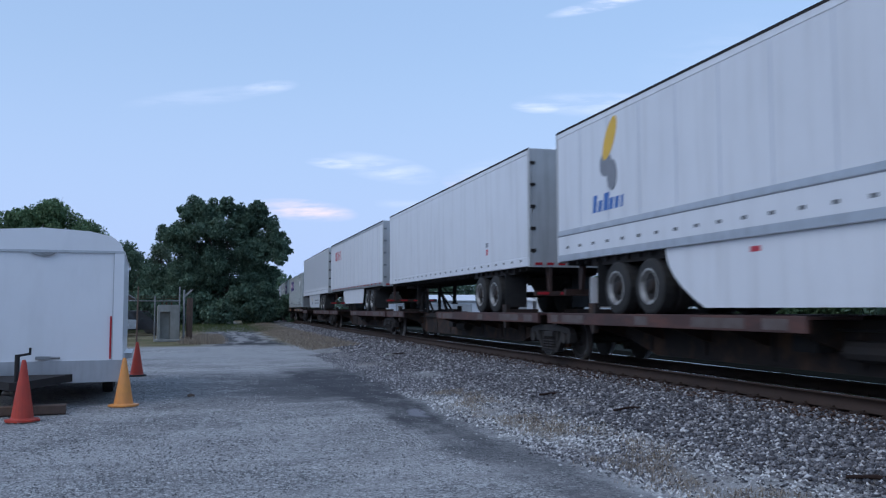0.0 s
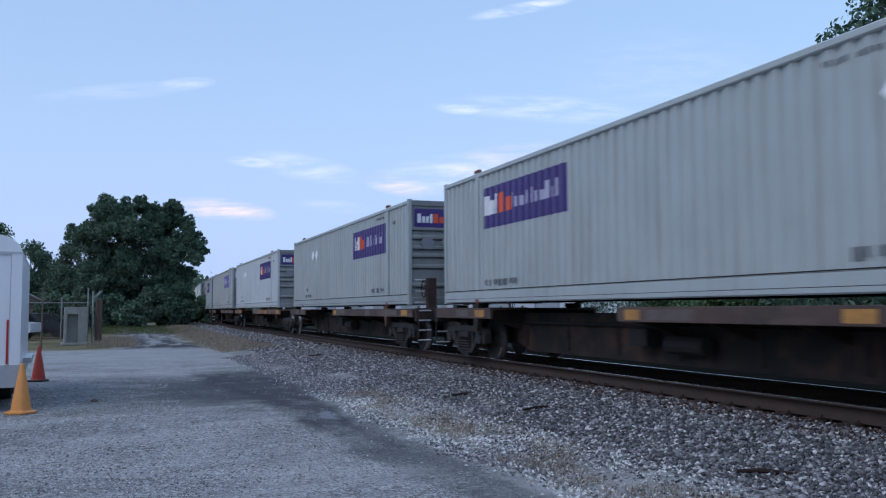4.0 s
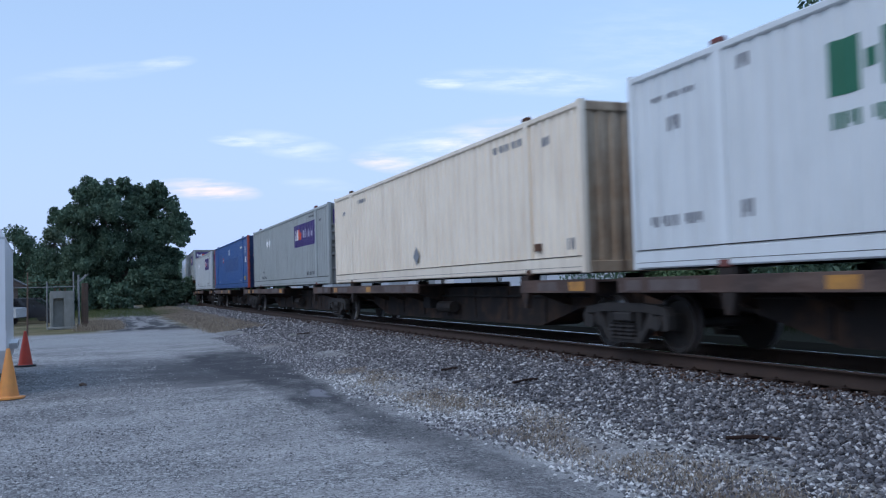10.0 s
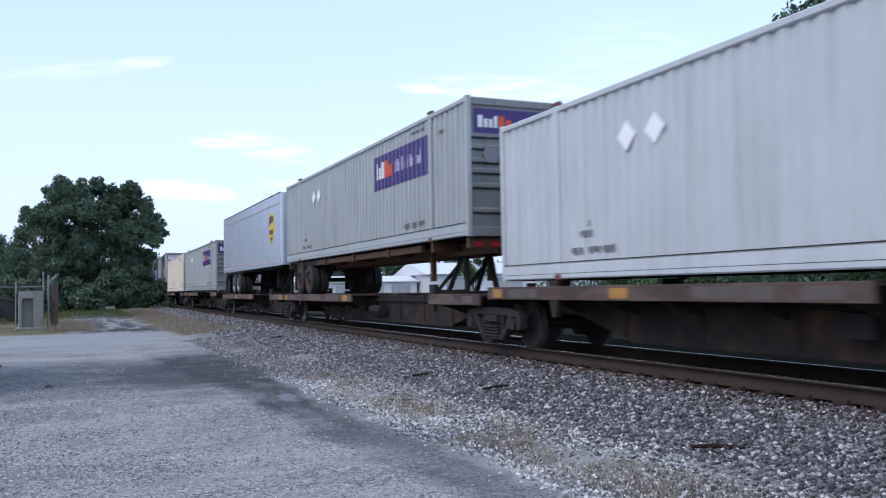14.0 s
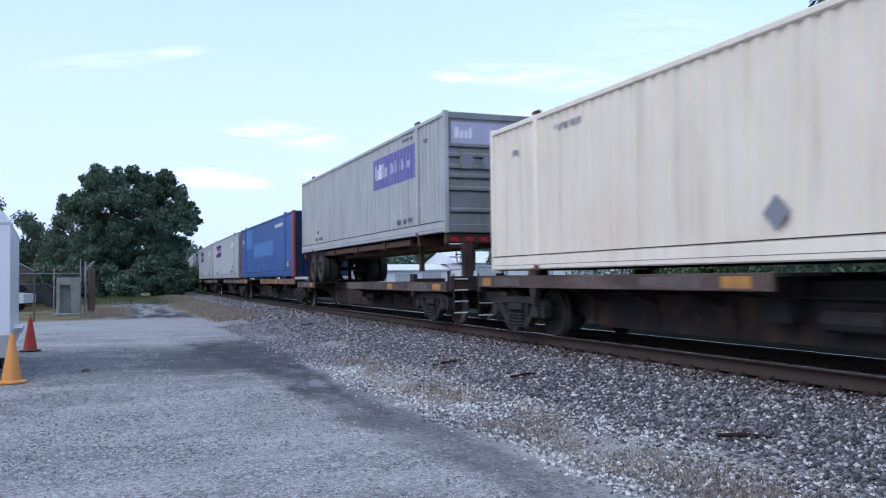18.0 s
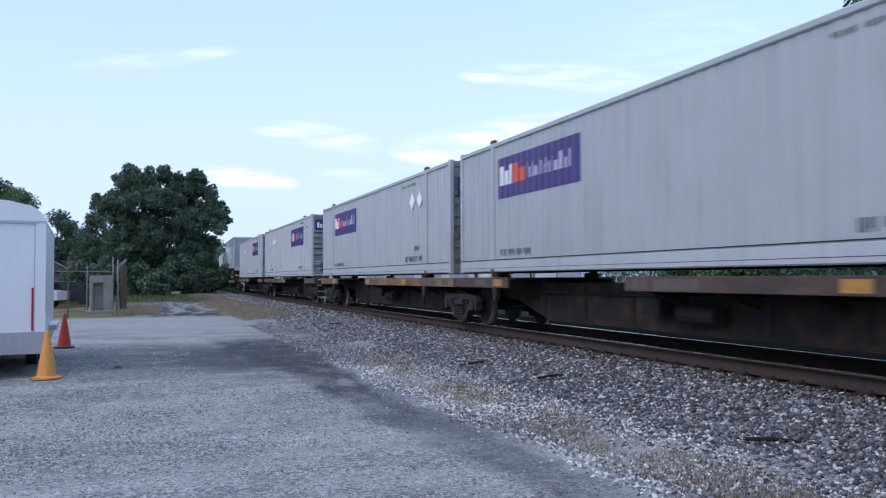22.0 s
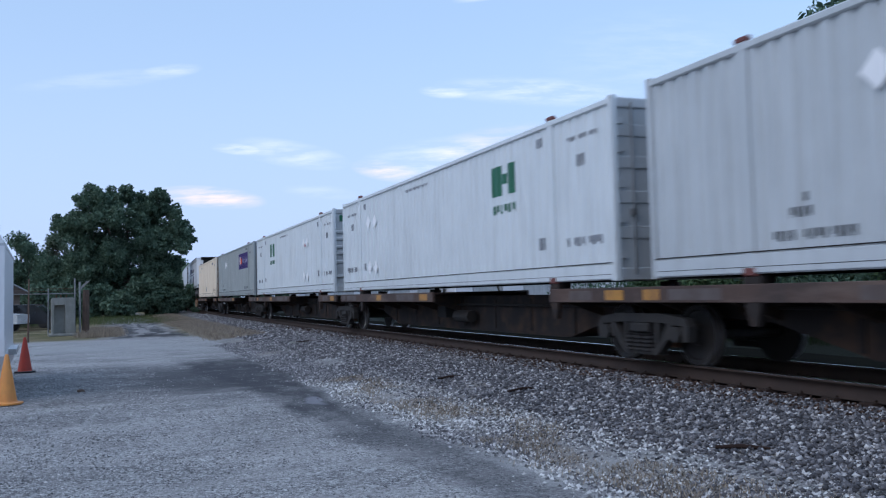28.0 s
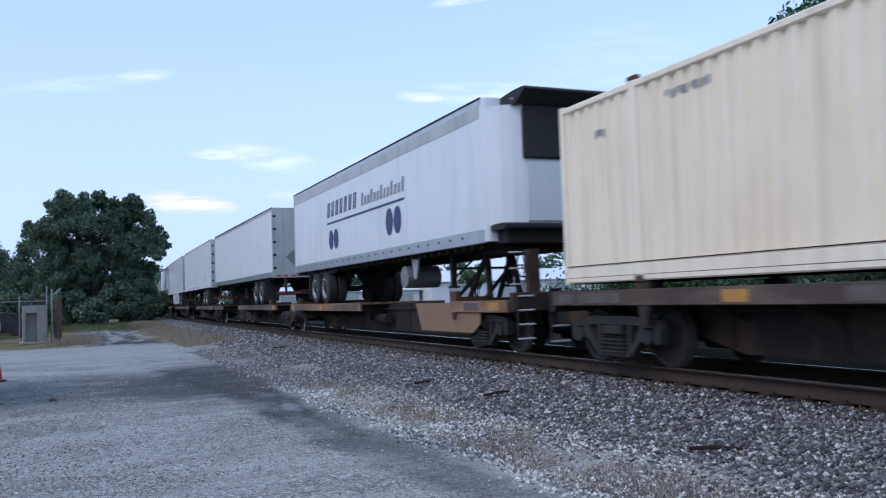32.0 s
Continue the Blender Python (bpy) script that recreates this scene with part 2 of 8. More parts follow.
M["logo_grey"] = material("grey_sign_paint", (0.20, 0.21, 0.24), 0.5, 0, (0.25, 0.26, 0.28), 4.0, 0.6)
M["logo_red"] = material("red_sign_paint", (0.52, 0.04, 0.06), 0.5, 0, (0.44, 0.04, 0.06), 4.0, 0.6)
M["logo_yellow"] = material("yellow_sign_paint", (0.78, 0.47, 0.04), 0.5, 0, (0.7, 0.42, 0.05), 4.0, 0.6)
M["logo_brown"] = material("brown_sign_paint", (0.09, 0.045, 0.02), 0.5, 0, (0.08, 0.04, 0.02), 4.0, 0.6)
M["placard_white"] = material("bright_placard_white", (0.93, 0.93, 0.94), 0.5, 0, (0.88, 0.88, 0.89), 6.0, 0.6)
M["tan_plate"] = material("faded_tan_side_plate", (0.30, 0.185, 0.115), 0.75, 0, (0.22, 0.125, 0.075), 1.2, 0.9, (0.12, 0.07, 0.05), 0.5, (2, 2, 1), bump=0.2)
M["logo_blue"] = material("blue_sign_paint", (0.03, 0.13, 0.42), 0.5, 0, (0.04, 0.15, 0.45), 4.0, 0.6)
M["mark"] = material("dark_lettering_paint", (0.10, 0.11, 0.12), 0.6, 0, (0.16, 0.17, 0.18), 12.0, 0.8)
M["trailer_white"] = material("white_trailer_skin", (0.74, 0.76, 0.80), 0.38, 0, (0.68, 0.70, 0.74), 0.7, 0.7, (0.25, 0.23, 0.20), 0.22, (3, 3, 0.3), random_value=0.03)
M["trailer_gloss"] = material("glossy_white_trailer_skin", (0.72, 0.75, 0.80), 0.30, 0, (0.68, 0.71, 0.76), 0.7, 0.6, (0.25, 0.23, 0.20), 0.12, (3, 3, 0.3), spec=0.6, coat=0.15)
M["trailer_silver"] = material("silver_trailer_skin", (0.56, 0.63, 0.72), 0.26, 0.25, (0.50, 0.56, 0.65), 0.9, 0.8, (0.25, 0.23, 0.20), 0.2, (3, 3, 0.3))
M["trailer_door"] = material("grey_white_trailer_door", (0.48, 0.49, 0.50), 0.5, 0, (0.40, 0.41, 0.42), 1.2, 0.8, GRIME, 0.4, (4, 4, 0.4))
M["grey_door"] = material("grey_roller_door", (0.30, 0.32, 0.34), 0.55, 0, (0.25, 0.27, 0.29), 1.5, 0.8, GRIME, 0.4, (4, 4, 0.4))
M["aluminium"] = material("brushed_aluminium", (0.55, 0.56, 0.58), 0.35, 0.8, (0.45, 0.46, 0.48), 3.0, 0.7, GRIME, 0.25)
M["steel_dark"] = material("dark_painted_steel", (0.028, 0.027, 0.029), 0.75, 0.0, (0.040, 0.036, 0.033), 2.0, 0.8, (0.06, 0.036, 0.025), 0.4, (2, 2, 1), bump=0.15, spec=0.15)
M["car_steel"] = material("weathered_car_steel", (0.026, 0.024, 0.025), 0.8, 0.0, (0.056, 0.041, 0.034), 0.6, 0.95, (0.17, 0.085, 0.048), 0.65, (1.2, 1.2, 1.2), bump=0.2, spec=0.15)
M["car_strip"] = material("rusty_brown_deck_edge", (0.056, 0.038, 0.034), 0.8, 0.0, (0.105, 0.062, 0.047), 1.3, 0.9, (0.26, 0.19, 0.155), 0.6, (2.5, 0.8, 3), bump=0.25)
M["orange_strip"] = material("orange_deck_paint", (0.13, 0.066, 0.038), 0.75, 0, (0.30, 0.145, 0.065), 0.8, 0.95, (0.36, 0.28, 0.22), 0.6, (2.5, 0.7, 3), bump=0.2)
M["red_strip"] = material("dark_red_deck_edge", (0.075, 0.034, 0.030), 0.7, 0, (0.050, 0.029, 0.027), 1.2, 0.9, (0.22, 0.085, 0.055), 0.55, (2.5, 0.8, 3), bump=0.2)
# ends darker than the side walls: grime, plus the neighbouring load's shade painted in
M["grey_end"] = material("grimy_shaded_grey_end_paint", (0.235, 0.245, 0.25), 0.55, 0, (0.18, 0.185, 0.18), 0.9, 0.9, (0.09, 0.075, 0.06), 0.55, (3, 3, 0.5), random_value=0.1)
# soil colour near black: holds the shade seen beneath and behind the train
M["shaded_soil"] = material("shade_dark_bank_soil", (0.012, 0.012, 0.011), 0.95, 0, (0.018, 0.018, 0.014), 1.0, 0.9, bump=0.6, bump_scale=10, spec=0.0)
M["brake_rust"] = material("brown_rusty_stand", (0.055, 0.028, 0.022), 0.8, 0, (0.036, 0.024, 0.021), 3.0, 0.9, bump=0.2)
M["seam"] = material("grey_wall_seam", (0.60, 0.63, 0.69), 0.45, 0, (0.52, 0.55, 0.61), 3.0, 0.7)
M["yellow_mark"] = material("yellow_reflector", (0.52, 0.25, 0.05), 0.6, 0, (0.30, 0.14, 0.05), 5.0, 0.9, (0.12, 0.07, 0.05), 0.5, (3, 3, 6))
M["rust_door"] = material("rust_stained_door", (0.32, 0.185, 0.11), 0.7, 0, (0.12, 0.062, 0.038), 1.3, 1.0, (0.045, 0.026, 0.020), 0.8, (2.2, 2.2, 0.9), bump=0.25)
M["worn_patch"] = material("worn_pale_deck_paint", (0.13, 0.105, 0.10), 0.7, 0, (0.09, 0.065, 0.058), 3.0, 1.0, (0.08, 0.05, 0.04), 0.7, (3, 3, 5), bump=0.2)
M["faded_blue"] = material("faded_blue_patch", (0.036, 0.094, 0.275), 0.45, 0, (0.046, 0.082, 0.21), 1.3, 1.0)
M["rung"] = material("worn_bright_rung", (0.65, 0.65, 0.66), 0.4, 0.3, (0.5, 0.5, 0.5), 6.0, 0.6)
M["wheel_steel"] = material("worn_wheel_steel", (0.024, 0.022, 0.022), 0.7, 0.1, (0.040, 0.032, 0.028), 3.0, 0.9)
M["bright_steel"] = material("polished_tread_steel", (0.40, 0.39, 0.39), 0.35, 0.9, (0.30, 0.29, 0.29), 5.0, 0.6)
M["truck_cast"] = material("dusty_cast_steel", (0.034, 0.033, 0.034), 0.9, 0.0, (0.052, 0.047, 0.044), 3.0, 0.9, bump=0.3, bump_scale=30, spec=0.2)
M["tyre"] = material("tyre_rubber", (0.020, 0.020, 0.021), 0.85, 0, (0.035, 0.033, 0.03), 5.0, 0.8)
M["rim"] = material("grey_wheel_rim", (0.40, 0.40, 0.39), 0.5, 0.2, (0.14, 0.13, 0.12), 4.0, 0.9)
M["rust"] = material("rusty_frame_steel", (0.115, 0.052, 0.026), 0.8, 0.1, (0.05, 0.028, 0.02), 2.0, 0.9, (0.22, 0.11, 0.05), 0.5, (2, 2, 2), bump=0.2)
M["reflector_red"] = material("red_reflector_tape", (0.45, 0.02, 0.03), 0.35, 0, (0.38, 0.02, 0.03), 8.0, 0.6)
M["rail_steel"] = material("rusty_rail_steel", (0.046, 0.033, 0.028), 0.8, 0.1, (0.060, 0.040, 0.032), 2.5, 0.9, bump=0.15, spec=0.2)
M["rail_head"] = material("shiny_rail_head", (0.95, 0.94, 0.93), 0.24, 1.0, (0.8, 0.79, 0.78), 6.0, 0.6)
M["tie_wood"] = material("creosoted_tie_wood", (0.034, 0.021, 0.018), 0.9, 0, (0.055, 0.032, 0.025), 4.0, 0.9, (0.03, 0.02, 0.018), 0.6, (8, 1, 8), bump=0.4, random_value=0.25, spec=0.2)
M["cone_red"] = material("red_orange_cone_plastic", (0.48, 0.050, 0.028), 0.55, 0, (0.36, 0.045, 0.03), 5.0, 0.8, GRIME, 0.3, (4, 4, 1))
M["cone_yellow"] = material("faded_orange_cone_plastic", (0.80, 0.33, 0.08), 0.55, 0, (0.68, 0.28, 0.09), 5.0, 0.8, GRIME, 0.3, (4, 4, 1))
M["rubber_black"] = material("black_rubber", (0.018, 0.018, 0.02), 0.8, 0, (0.03, 0.03, 0.03), 6.0, 0.7)
M["cargo_white"] = material("white_sheet_trailer_skin", (0.78, 0.79, 0.82), 0.4, 0, (0.73, 0.74, 0.78), 0.8, 0.6, (0.45, 0.44, 0.44), 0.2, (2, 2, 0.6), coat=0.2)
M["concrete"] = material("weathered_concrete", (0.30, 0.30, 0.28), 0.9, 0, (0.22, 0.22, 0.20), 2.0, 0.9, (0.10, 0.10, 0.09), 0.5, (3, 3, 0.7), bump=0.4)
M["galvanised"] = material("galvanised_pipe", (0.30, 0.31, 0.32), 0.5, 0.6, (0.22, 0.22, 0.22), 5.0, 0.7)
M["old_wood"] = material("weathered_post_wood", (0.14, 0.09, 0.065), 0.9, 0, (0.09, 0.06, 0.05), 3.0, 0.9, (0.05, 0.04, 0.03), 0.5, (8, 8, 0.8), bump=0.4)
M["bark"] = material("grey_brown_bark", (0.14, 0.12, 0.10), 0.95, 0, (0.09, 0.076, 0.064), 3.0, 0.9, bump=0.6, bump_scale=12)
M["roof_shingle"] = material("brown_roof_shingles", (0.12, 0.095, 0.085), 0.9, 0, (0.09, 0.07, 0.065), 1.5, 0.9, bump=0.3, bump_scale=20)
M["house_wall"] = material("brown_house_siding", (0.20, 0.15, 0.12), 0.85, 0, (0.16, 0.12, 0.10), 1.0, 0.8)
M["shed_white"] = material("white_metal_building", (0.75, 0.76, 0.78), 0.5, 0, (0.66, 0.67, 0.70), 0.4, 0.7)
M["glass_dark"] = material("dark_car_glass", (0.02, 0.022, 0.025), 0.08, 0, (0.025, 0.027, 0.03), 2.0, 0.5, spec=0.8)
M["car_silver"] = material("grey_car_paint", (0.16, 0.165, 0.175), 0.3, 0.3, (0.14, 0.145, 0.15), 1.0, 0.6, coat=0.4)
M["car_white"] = material("white_car_paint", (0.65, 0.66, 0.68), 0.3, 0, (0.6, 0.61, 0.63), 1.0, 0.6, coat=0.4)
M["car_black"] = material("black_car_paint", (0.02, 0.02, 0.024), 0.25, 0, (0.03, 0.03, 0.034), 1.0, 0.6, coat=0.4)
M["leaf_dark"] = island_material("dark_oak_leaves", [(0.0, (0.058, 0.095, 0.068)), (1.0, (0.160, 0.226, 0.156)), (0.5, (0.098, 0.158, 0.108))], 0.75, 0.2, spec=0.12)
M["leaf_mid"] = island_material("green_leaves", [(0.0, (0.06, 0.105, 0.056)), (1.0, (0.20, 0.285, 0.15)), (0.5, (0.115, 0.19, 0.095))], 0.75, 0.25, spec=0.15)
M["leaf_pale"] = island_material("pale_grey_green_leaves", [(0.0, (0.08, 0.12, 0.08)), (1.0, (0.24, 0.30, 0.22)), (0.5, (0.15, 0.20, 0.14))], 0.75, 0.25, spec=0.15)
M["grass_dry"] = island_material("dry_grass_blades", [(0.0, (0.17, 0.135, 0.105)), (1.0, (0.44, 0.37, 0.29)), (0.5, (0.29, 0.235, 0.18))], 0.9, 0.2)
M["grass_green"] = island_material("green_grass_blades", [(0.0, (0.035, 0.06, 0.02)), (1.0, (0.14, 0.15, 0.055)), (0.5, (0.07, 0.10, 0.035))], 0.9, 0.2)
# weed colour carries the shade behind the train too
M["weeds"] = island_material("shade_dark_weeds", [(0.0, (0.010, 0.016, 0.008)), (1.0, (0.03, 0.042, 0.02)), (0.5, (0.016, 0.026, 0.012))], 0.9, 0.1, spec=0.0)
M["ballast_stone"] = island_material("crushed_ballast_stone", [(0.0, (0.048, 0.047, 0.053)), (1.0, (0.64, 0.625, 0.625)), (0.5, (0.125, 0.121, 0.130)), (0.85, (0.28, 0.27, 0.28))], 0.9)
M["rust_stone"] = island_material("rust_stained_ballast", [(0.0, (0.030, 0.020, 0.017)), (1.0, (0.15, 0.10, 0.08)), (0.6, (0.060, 0.040, 0.033))], 0.9, spec=0.1)
# stones with the train's shade put into their colour
M["dark_stone"] = island_material("shade_dark_ballast", [(0.0, (0.010, 0.0095, 0.010)), (1.0, (0.14, 0.13, 0.125)), (0.75, (0.026, 0.025, 0.025))], 0.9, spec=0.0)
M["yard_stone"] = island_material("grey_yard_gravel", [(0.0, (0.055, 0.056, 0.062)), (1.0, (0.60, 0.585, 0.575)), (0.6, (0.258, 0.249, 0.25))], 0.9)
M["pale_stone"] = island_material("pale_limestone_chips", [(0.0, (0.09, 0.088, 0.087)), (1.0, (0.76, 0.75, 0.735)), (0.5, (0.37, 0.365, 0.36))], 0.9)


def ground_material():
    """The yard, its wheel track and pale chips, and the grass beyond, told apart by where they lie."""
    m = bpy.data.materials.new("yard_ground")
    m.use_nodes = True
    nt = m.node_tree
    b = nt.nodes["Principled BSDF"]
    b.inputs["Roughness"].default_value = 0.92
    b.inputs["Specular IOR Level"].default_value = 0.1
    tc = nt.nodes.new("ShaderNodeTexCoord")
    sep = nt.nodes.new("ShaderNodeSeparateXYZ")
    nt.links.new(tc.outputs["Object"], sep.inputs[0])

    def mth(op, a, c=None, clamp=False):
        n = nt.nodes.new("ShaderNodeMath")
        n.operation, n.use_clamp = op, clamp
        for i, v in enumerate((a, c)):
            if v is None:
                continue
            if isinstance(v, (int, float)):
                n.inputs[i].default_value = v
            else:
                nt.links.new(v, n.inputs[i])
        return n.outputs[0]

    def nz(scale, detail=5.0, stretch=None, r=0.6):
        n = nt.nodes.new("ShaderNodeTexNoise")
        n.inputs["Scale"].default_value, n.inputs["Detail"].default_value, n.inputs["Roughness"].default_value = scale, detail, r
        if stretch:
            mp = nt.nodes.new("ShaderNodeMapping")
            mp.inputs["Scale"].default_value = stretch
            nt.links.new(tc.outputs["Object"], mp.inputs[0])
            nt.links.new(mp.outputs[0], n.inputs["Vector"])
        else:
            nt.links.new(tc.outputs["Object"], n.inputs["Vector"])
        return n.outputs["Fac"]

    def rng(v, lo, hi):
        r = nt.nodes.new("ShaderNodeMapRange")
        r.interpolation_type = "SMOOTHSTEP"
        r.inputs[1].default_value, r.inputs[2].default_value = lo, hi
        nt.links.new(v, r.inputs[0])
        return r.outputs[0]

    def mix(fac, a, c):
        n = nt.nodes.new("ShaderNodeMix")
        n.data_type = "RGBA"
        nt.links.new(fac, n.inputs[0])
        for i, v in ((6, a), (7, c)):
            if isinstance(v, tuple):
                n.inputs[i].default_value = (*v, 1)
            else:
                nt.links.new(v, n.inputs[i])
        return n.outputs[2]

    x, y = sep.outputs[0], sep.outputs[1]
    wob = mth("MULTIPLY", mth("SUBTRACT", nz(0.35, 3.0), 0.5), 2.2)
    wob2 = mth("MULTIPLY", mth("SUBTRACT", nz(1.4, 4.0), 0.5), 1.1)
    xw = mth("ADD", x, mth("ADD", mth("MULTIPLY", wob, 0.5), wob2))
    yw = mth("ADD", y, mth("MULTIPLY", mth("ADD", wob, wob2), 1.6))
    # yard: grey stone dust over old asphalt, with dark and pale patches
    base = mix(rng(nz(0.42, 7.0, (1.0, 1.6, 1), 0.72), 0.36, 0.62), (0.182, 0.177, 0.180), (0.412, 0.397, 0.392))
    base = mix(mth("MULTIPLY", rng(nz(2.6, 6.0, None, 0.7), 0.48, 0.72), 0.55), base, (0.42, 0.415, 0.405))
    gravel = None
    coarse = mth("ADD", 0.45, mth("MULTIPLY", rng(nz(0.9, 6.0, (1, 1.8, 1), 0.7), 0.36, 0.62), 0.75))
    for scale, light, dark in ((26.0, 0.60, 0.50), (48.0, 0.65, 0.60), (95.0, 0.55, 0.6)):
        cell = nt.nodes.new("ShaderNodeTexVoronoi")
        cell.inputs["Scale"].default_value = scale
        nt.links.new(tc.outputs["Object"], cell.inputs["Vector"])
        shade = nt.nodes.new("ShaderNodeSeparateColor")
        nt.links.new(cell.outputs["Color"], shade.inputs[0])
        gravel = cell.outputs["Distance"]
        base = mix(mth("MULTIPLY", rng(shade.outputs[0], 0.72, 0.92), mth("MULTIPLY", coarse, light)), base, (0.62, 0.62, 0.61))
        base = mix(mth("MULTIPLY", rng(shade.outputs[1], 0.70, 0.95), mth("MULTIPLY", coarse, dark)), base, (0.045, 0.046, 0.052))
    # dark wheel track beside the stones: black and damp further on, worn grey near by
    xt = mth("ADD", x, mth("ADD", mth("MULTIPLY", wob, 0.10), mth("MULTIPLY", wob2, 0.45)))
    line = mth("ADD", 2.84, mth("MULTIPLY", mth("SUBTRACT", 1.0, rng(y, 5.0, 10.5)), 0.42))
    off = mth("ABSOLUTE", mth("SUBTRACT", xt, mth("SUBTRACT", line, mth("MULTIPLY", rng(y, 15.0, 22.0), 0.25))))
    broad = mth("SUBTRACT", off, mth("MULTIPLY", rng(y, 13.0, 19.0), 0.45))
    track = mth("MULTIPLY", mth("SUBTRACT", 1.0, rng(broad, 0.22, 0.62)), mth("SUBTRACT", 1.0, rng(yw, 21.0, 25.0)))
    track = mth("MULTIPLY", track, mth("ADD", 0.55, mth("MULTIPLY", rng(nz(0.9, 5.0, (1.8, 0.7, 1), 0.7), 0.36, 0.58), 0.45)))
    base = mix(mth("MULTIPLY", track, mth("ADD", 0.60, mth("MULTIPLY", rng(y, 8.0, 12.5), 0.34))), base, (0.068, 0.069, 0.078))
    # a shallow pale hollow of dried silt in the track
    hollow = mth("ADD", mth("POWER", mth("DIVIDE", mth("SUBTRACT", xt, 2.97), 0.16), 2.0), mth("POWER", mth("DIVIDE", mth("SUBTRACT", y, 12.85), 0.62), 2.0))
    base = mix(mth("MULTIPLY", mth("SUBTRACT", 1.0, rng(hollow, 0.3, 1.2)), 0.8), base, (0.27, 0.27, 0.30))
    # dark patches across the middle distance
    patch = mth("MULTIPLY", mth("SUBTRACT", 1.0, rng(mth("ABSOLUTE", mth("SUBTRACT", yw, 18.0)), 1.5, 5.5)),
                mth("MULTIPLY", rng(xw, -3.0, 2.0), rng(nz(0.6, 5.0, (0.7, 1.4, 1), 0.7), 0.32, 0.52)))
    base = mix(mth("MULTIPLY", patch, 0.85), base, (0.075, 0.076, 0.085))
    # pale dusty far end of the yard
    pale = mth("MULTIPLY", rng(yw, 22.0, 30.0), rng(nz(0.5, 4.0, (0.5, 1.4, 1)), 0.34, 0.56))
    base = mix(mth("MULTIPLY", pale, 0.6), base, (0.36, 0.36, 0.36))
    # pale chips along the foot of the stones
    chips = mth("MULTIPLY", mth("MULTIPLY", rng(xt, 3.25, 3.55), mth("SUBTRACT", 1.0, rng(xw, 5.0, 6.2))), mth("MULTIPLY", rng(nz(1.1, 5.0), 0.36, 0.60), mth("SUBTRACT", 1.0, rng(yw, 14.0, 19.0))))
    base = mix(mth("MULTIPLY", chips, 0.7), base, (0.42, 0.415, 0.41))
    brown = mth("MULTIPLY", mth("MULTIPLY", rng(xt, 3.7, 4.0), mth("SUBTRACT", 1.0, rng(xt, 4.35, 4.8))), rng(nz(0.7, 5.0), 0.44, 0.60))
    base = mix(mth("MULTIPLY", brown, 0.7), base, (0.30, 0.235, 0.17))
    # beyond the yard: a dirt lane, dry weeds and grass
    lane = mth("SUBTRACT", 1.0, rng(mth("ABSOLUTE", mth("SUBTRACT", xw, 1.6)), 1.0, 2.6))
    far = mix(rng(nz(0.25, 4.0), 0.35, 0.65), (0.13, 0.12, 0.06), (0.25, 0.20, 0.125))
    lane_col = mix(rng(nz(0.9, 5.0, (1.6, 0.35, 1)), 0.42, 0.58), (0.09, 0.09, 0.095), (0.30, 0.29, 0.285))
    bank = mth("MULTIPLY", mth("SUBTRACT", 1.0, rng(mth("ABSOLUTE", mth("SUBTRACT", xw, 4.9)), 0.6, 1.3)), mth("SUBTRACT", 1.0, rng(y, 70.0, 90.0)))
    far = mix(mth("MULTIPLY", bank, 0.9), far, (0.36, 0.27, 0.17))
    far = mix(lane, far, lane_col)
    puddle = mth("MULTIPLY", mth("SUBTRACT", 1.0, rng(mth("ABSOLUTE", mth("SUBTRACT", y, 40.2)), 0.6, 1.9)),
                 mth("MULTIPLY", rng(xw, 0.9, 1.7), mth("SUBTRACT", 1.0, rng(xw, 2.9, 3.6))))
    edge = rng(mth("ADD", y, mth("MULTIPLY", wob2, 1.6)), 36.5, 39.5)
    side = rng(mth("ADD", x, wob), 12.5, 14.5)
    left = mth("SUBTRACT", 1.0, rng(mth("ADD", x, wob), -24.0, -20.0))
    out = mth("MAXIMUM", edge, mth("MAXIMUM", side, left))
    # ground past the rails painted near black for the shade there
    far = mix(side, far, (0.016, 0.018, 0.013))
    col = mix(out, base, far)
    col = mix(mth("MULTIPLY", puddle, 0.85), col, (0.045, 0.046, 0.05))
    nt.links.new(col, b.inputs["Base Color"])
    bp = nt.nodes.new("ShaderNodeBump")
    bp.inputs["Strength"].default_value, bp.inputs["Distance"].default_value = 0.55, 0.02
    nt.links.new(mth("ADD", mth("SUBTRACT", nz(30.0, 4.0), gravel), mth("MULTIPLY", nz(6.0, 4.0), 0.7)), bp.inputs["Height"])
    nt.links.new(bp.outputs[0], b.inputs["Normal"])
    return m


M["ground"] = ground_material()
M["ballast_bed"] = material("packed_ballast", (0.075, 0.072, 0.075), 0.95, 0, (0.05, 0.049, 0.052), 1.2, 0.8, bump=1.0, bump_scale=22,
                            fine=((0.36, 0.35, 0.35), 26.0, 0.8), grime=(0.17, 0.12, 0.08), grime_amount=0.5, grime_scale=(0.5, 0.25, 1), spec=0.1)
M["apron"] = material("pale_gravel_apron", (0.29, 0.285, 0.28), 0.95, 0, (0.12, 0.115, 0.112), 1.1, 0.95, (0.21, 0.155, 0.11), 0.6, (0.9, 0.45, 1), bump=0.8, bump_scale=40, fine=((0.45, 0.44, 0.43), 40.0, 0.6), spec=0.1)
# bed colour that includes the shadow under the train
M["shaded_bed"] = material("shade_dark_bed", (0.028, 0.026, 0.026), 0.9, 0, (0.042, 0.036, 0.034), 1.5, 0.8, bump=1.0, bump_scale=22, fine=((0.07, 0.066, 0.064), 26.0, 0.5), spec=0.0)

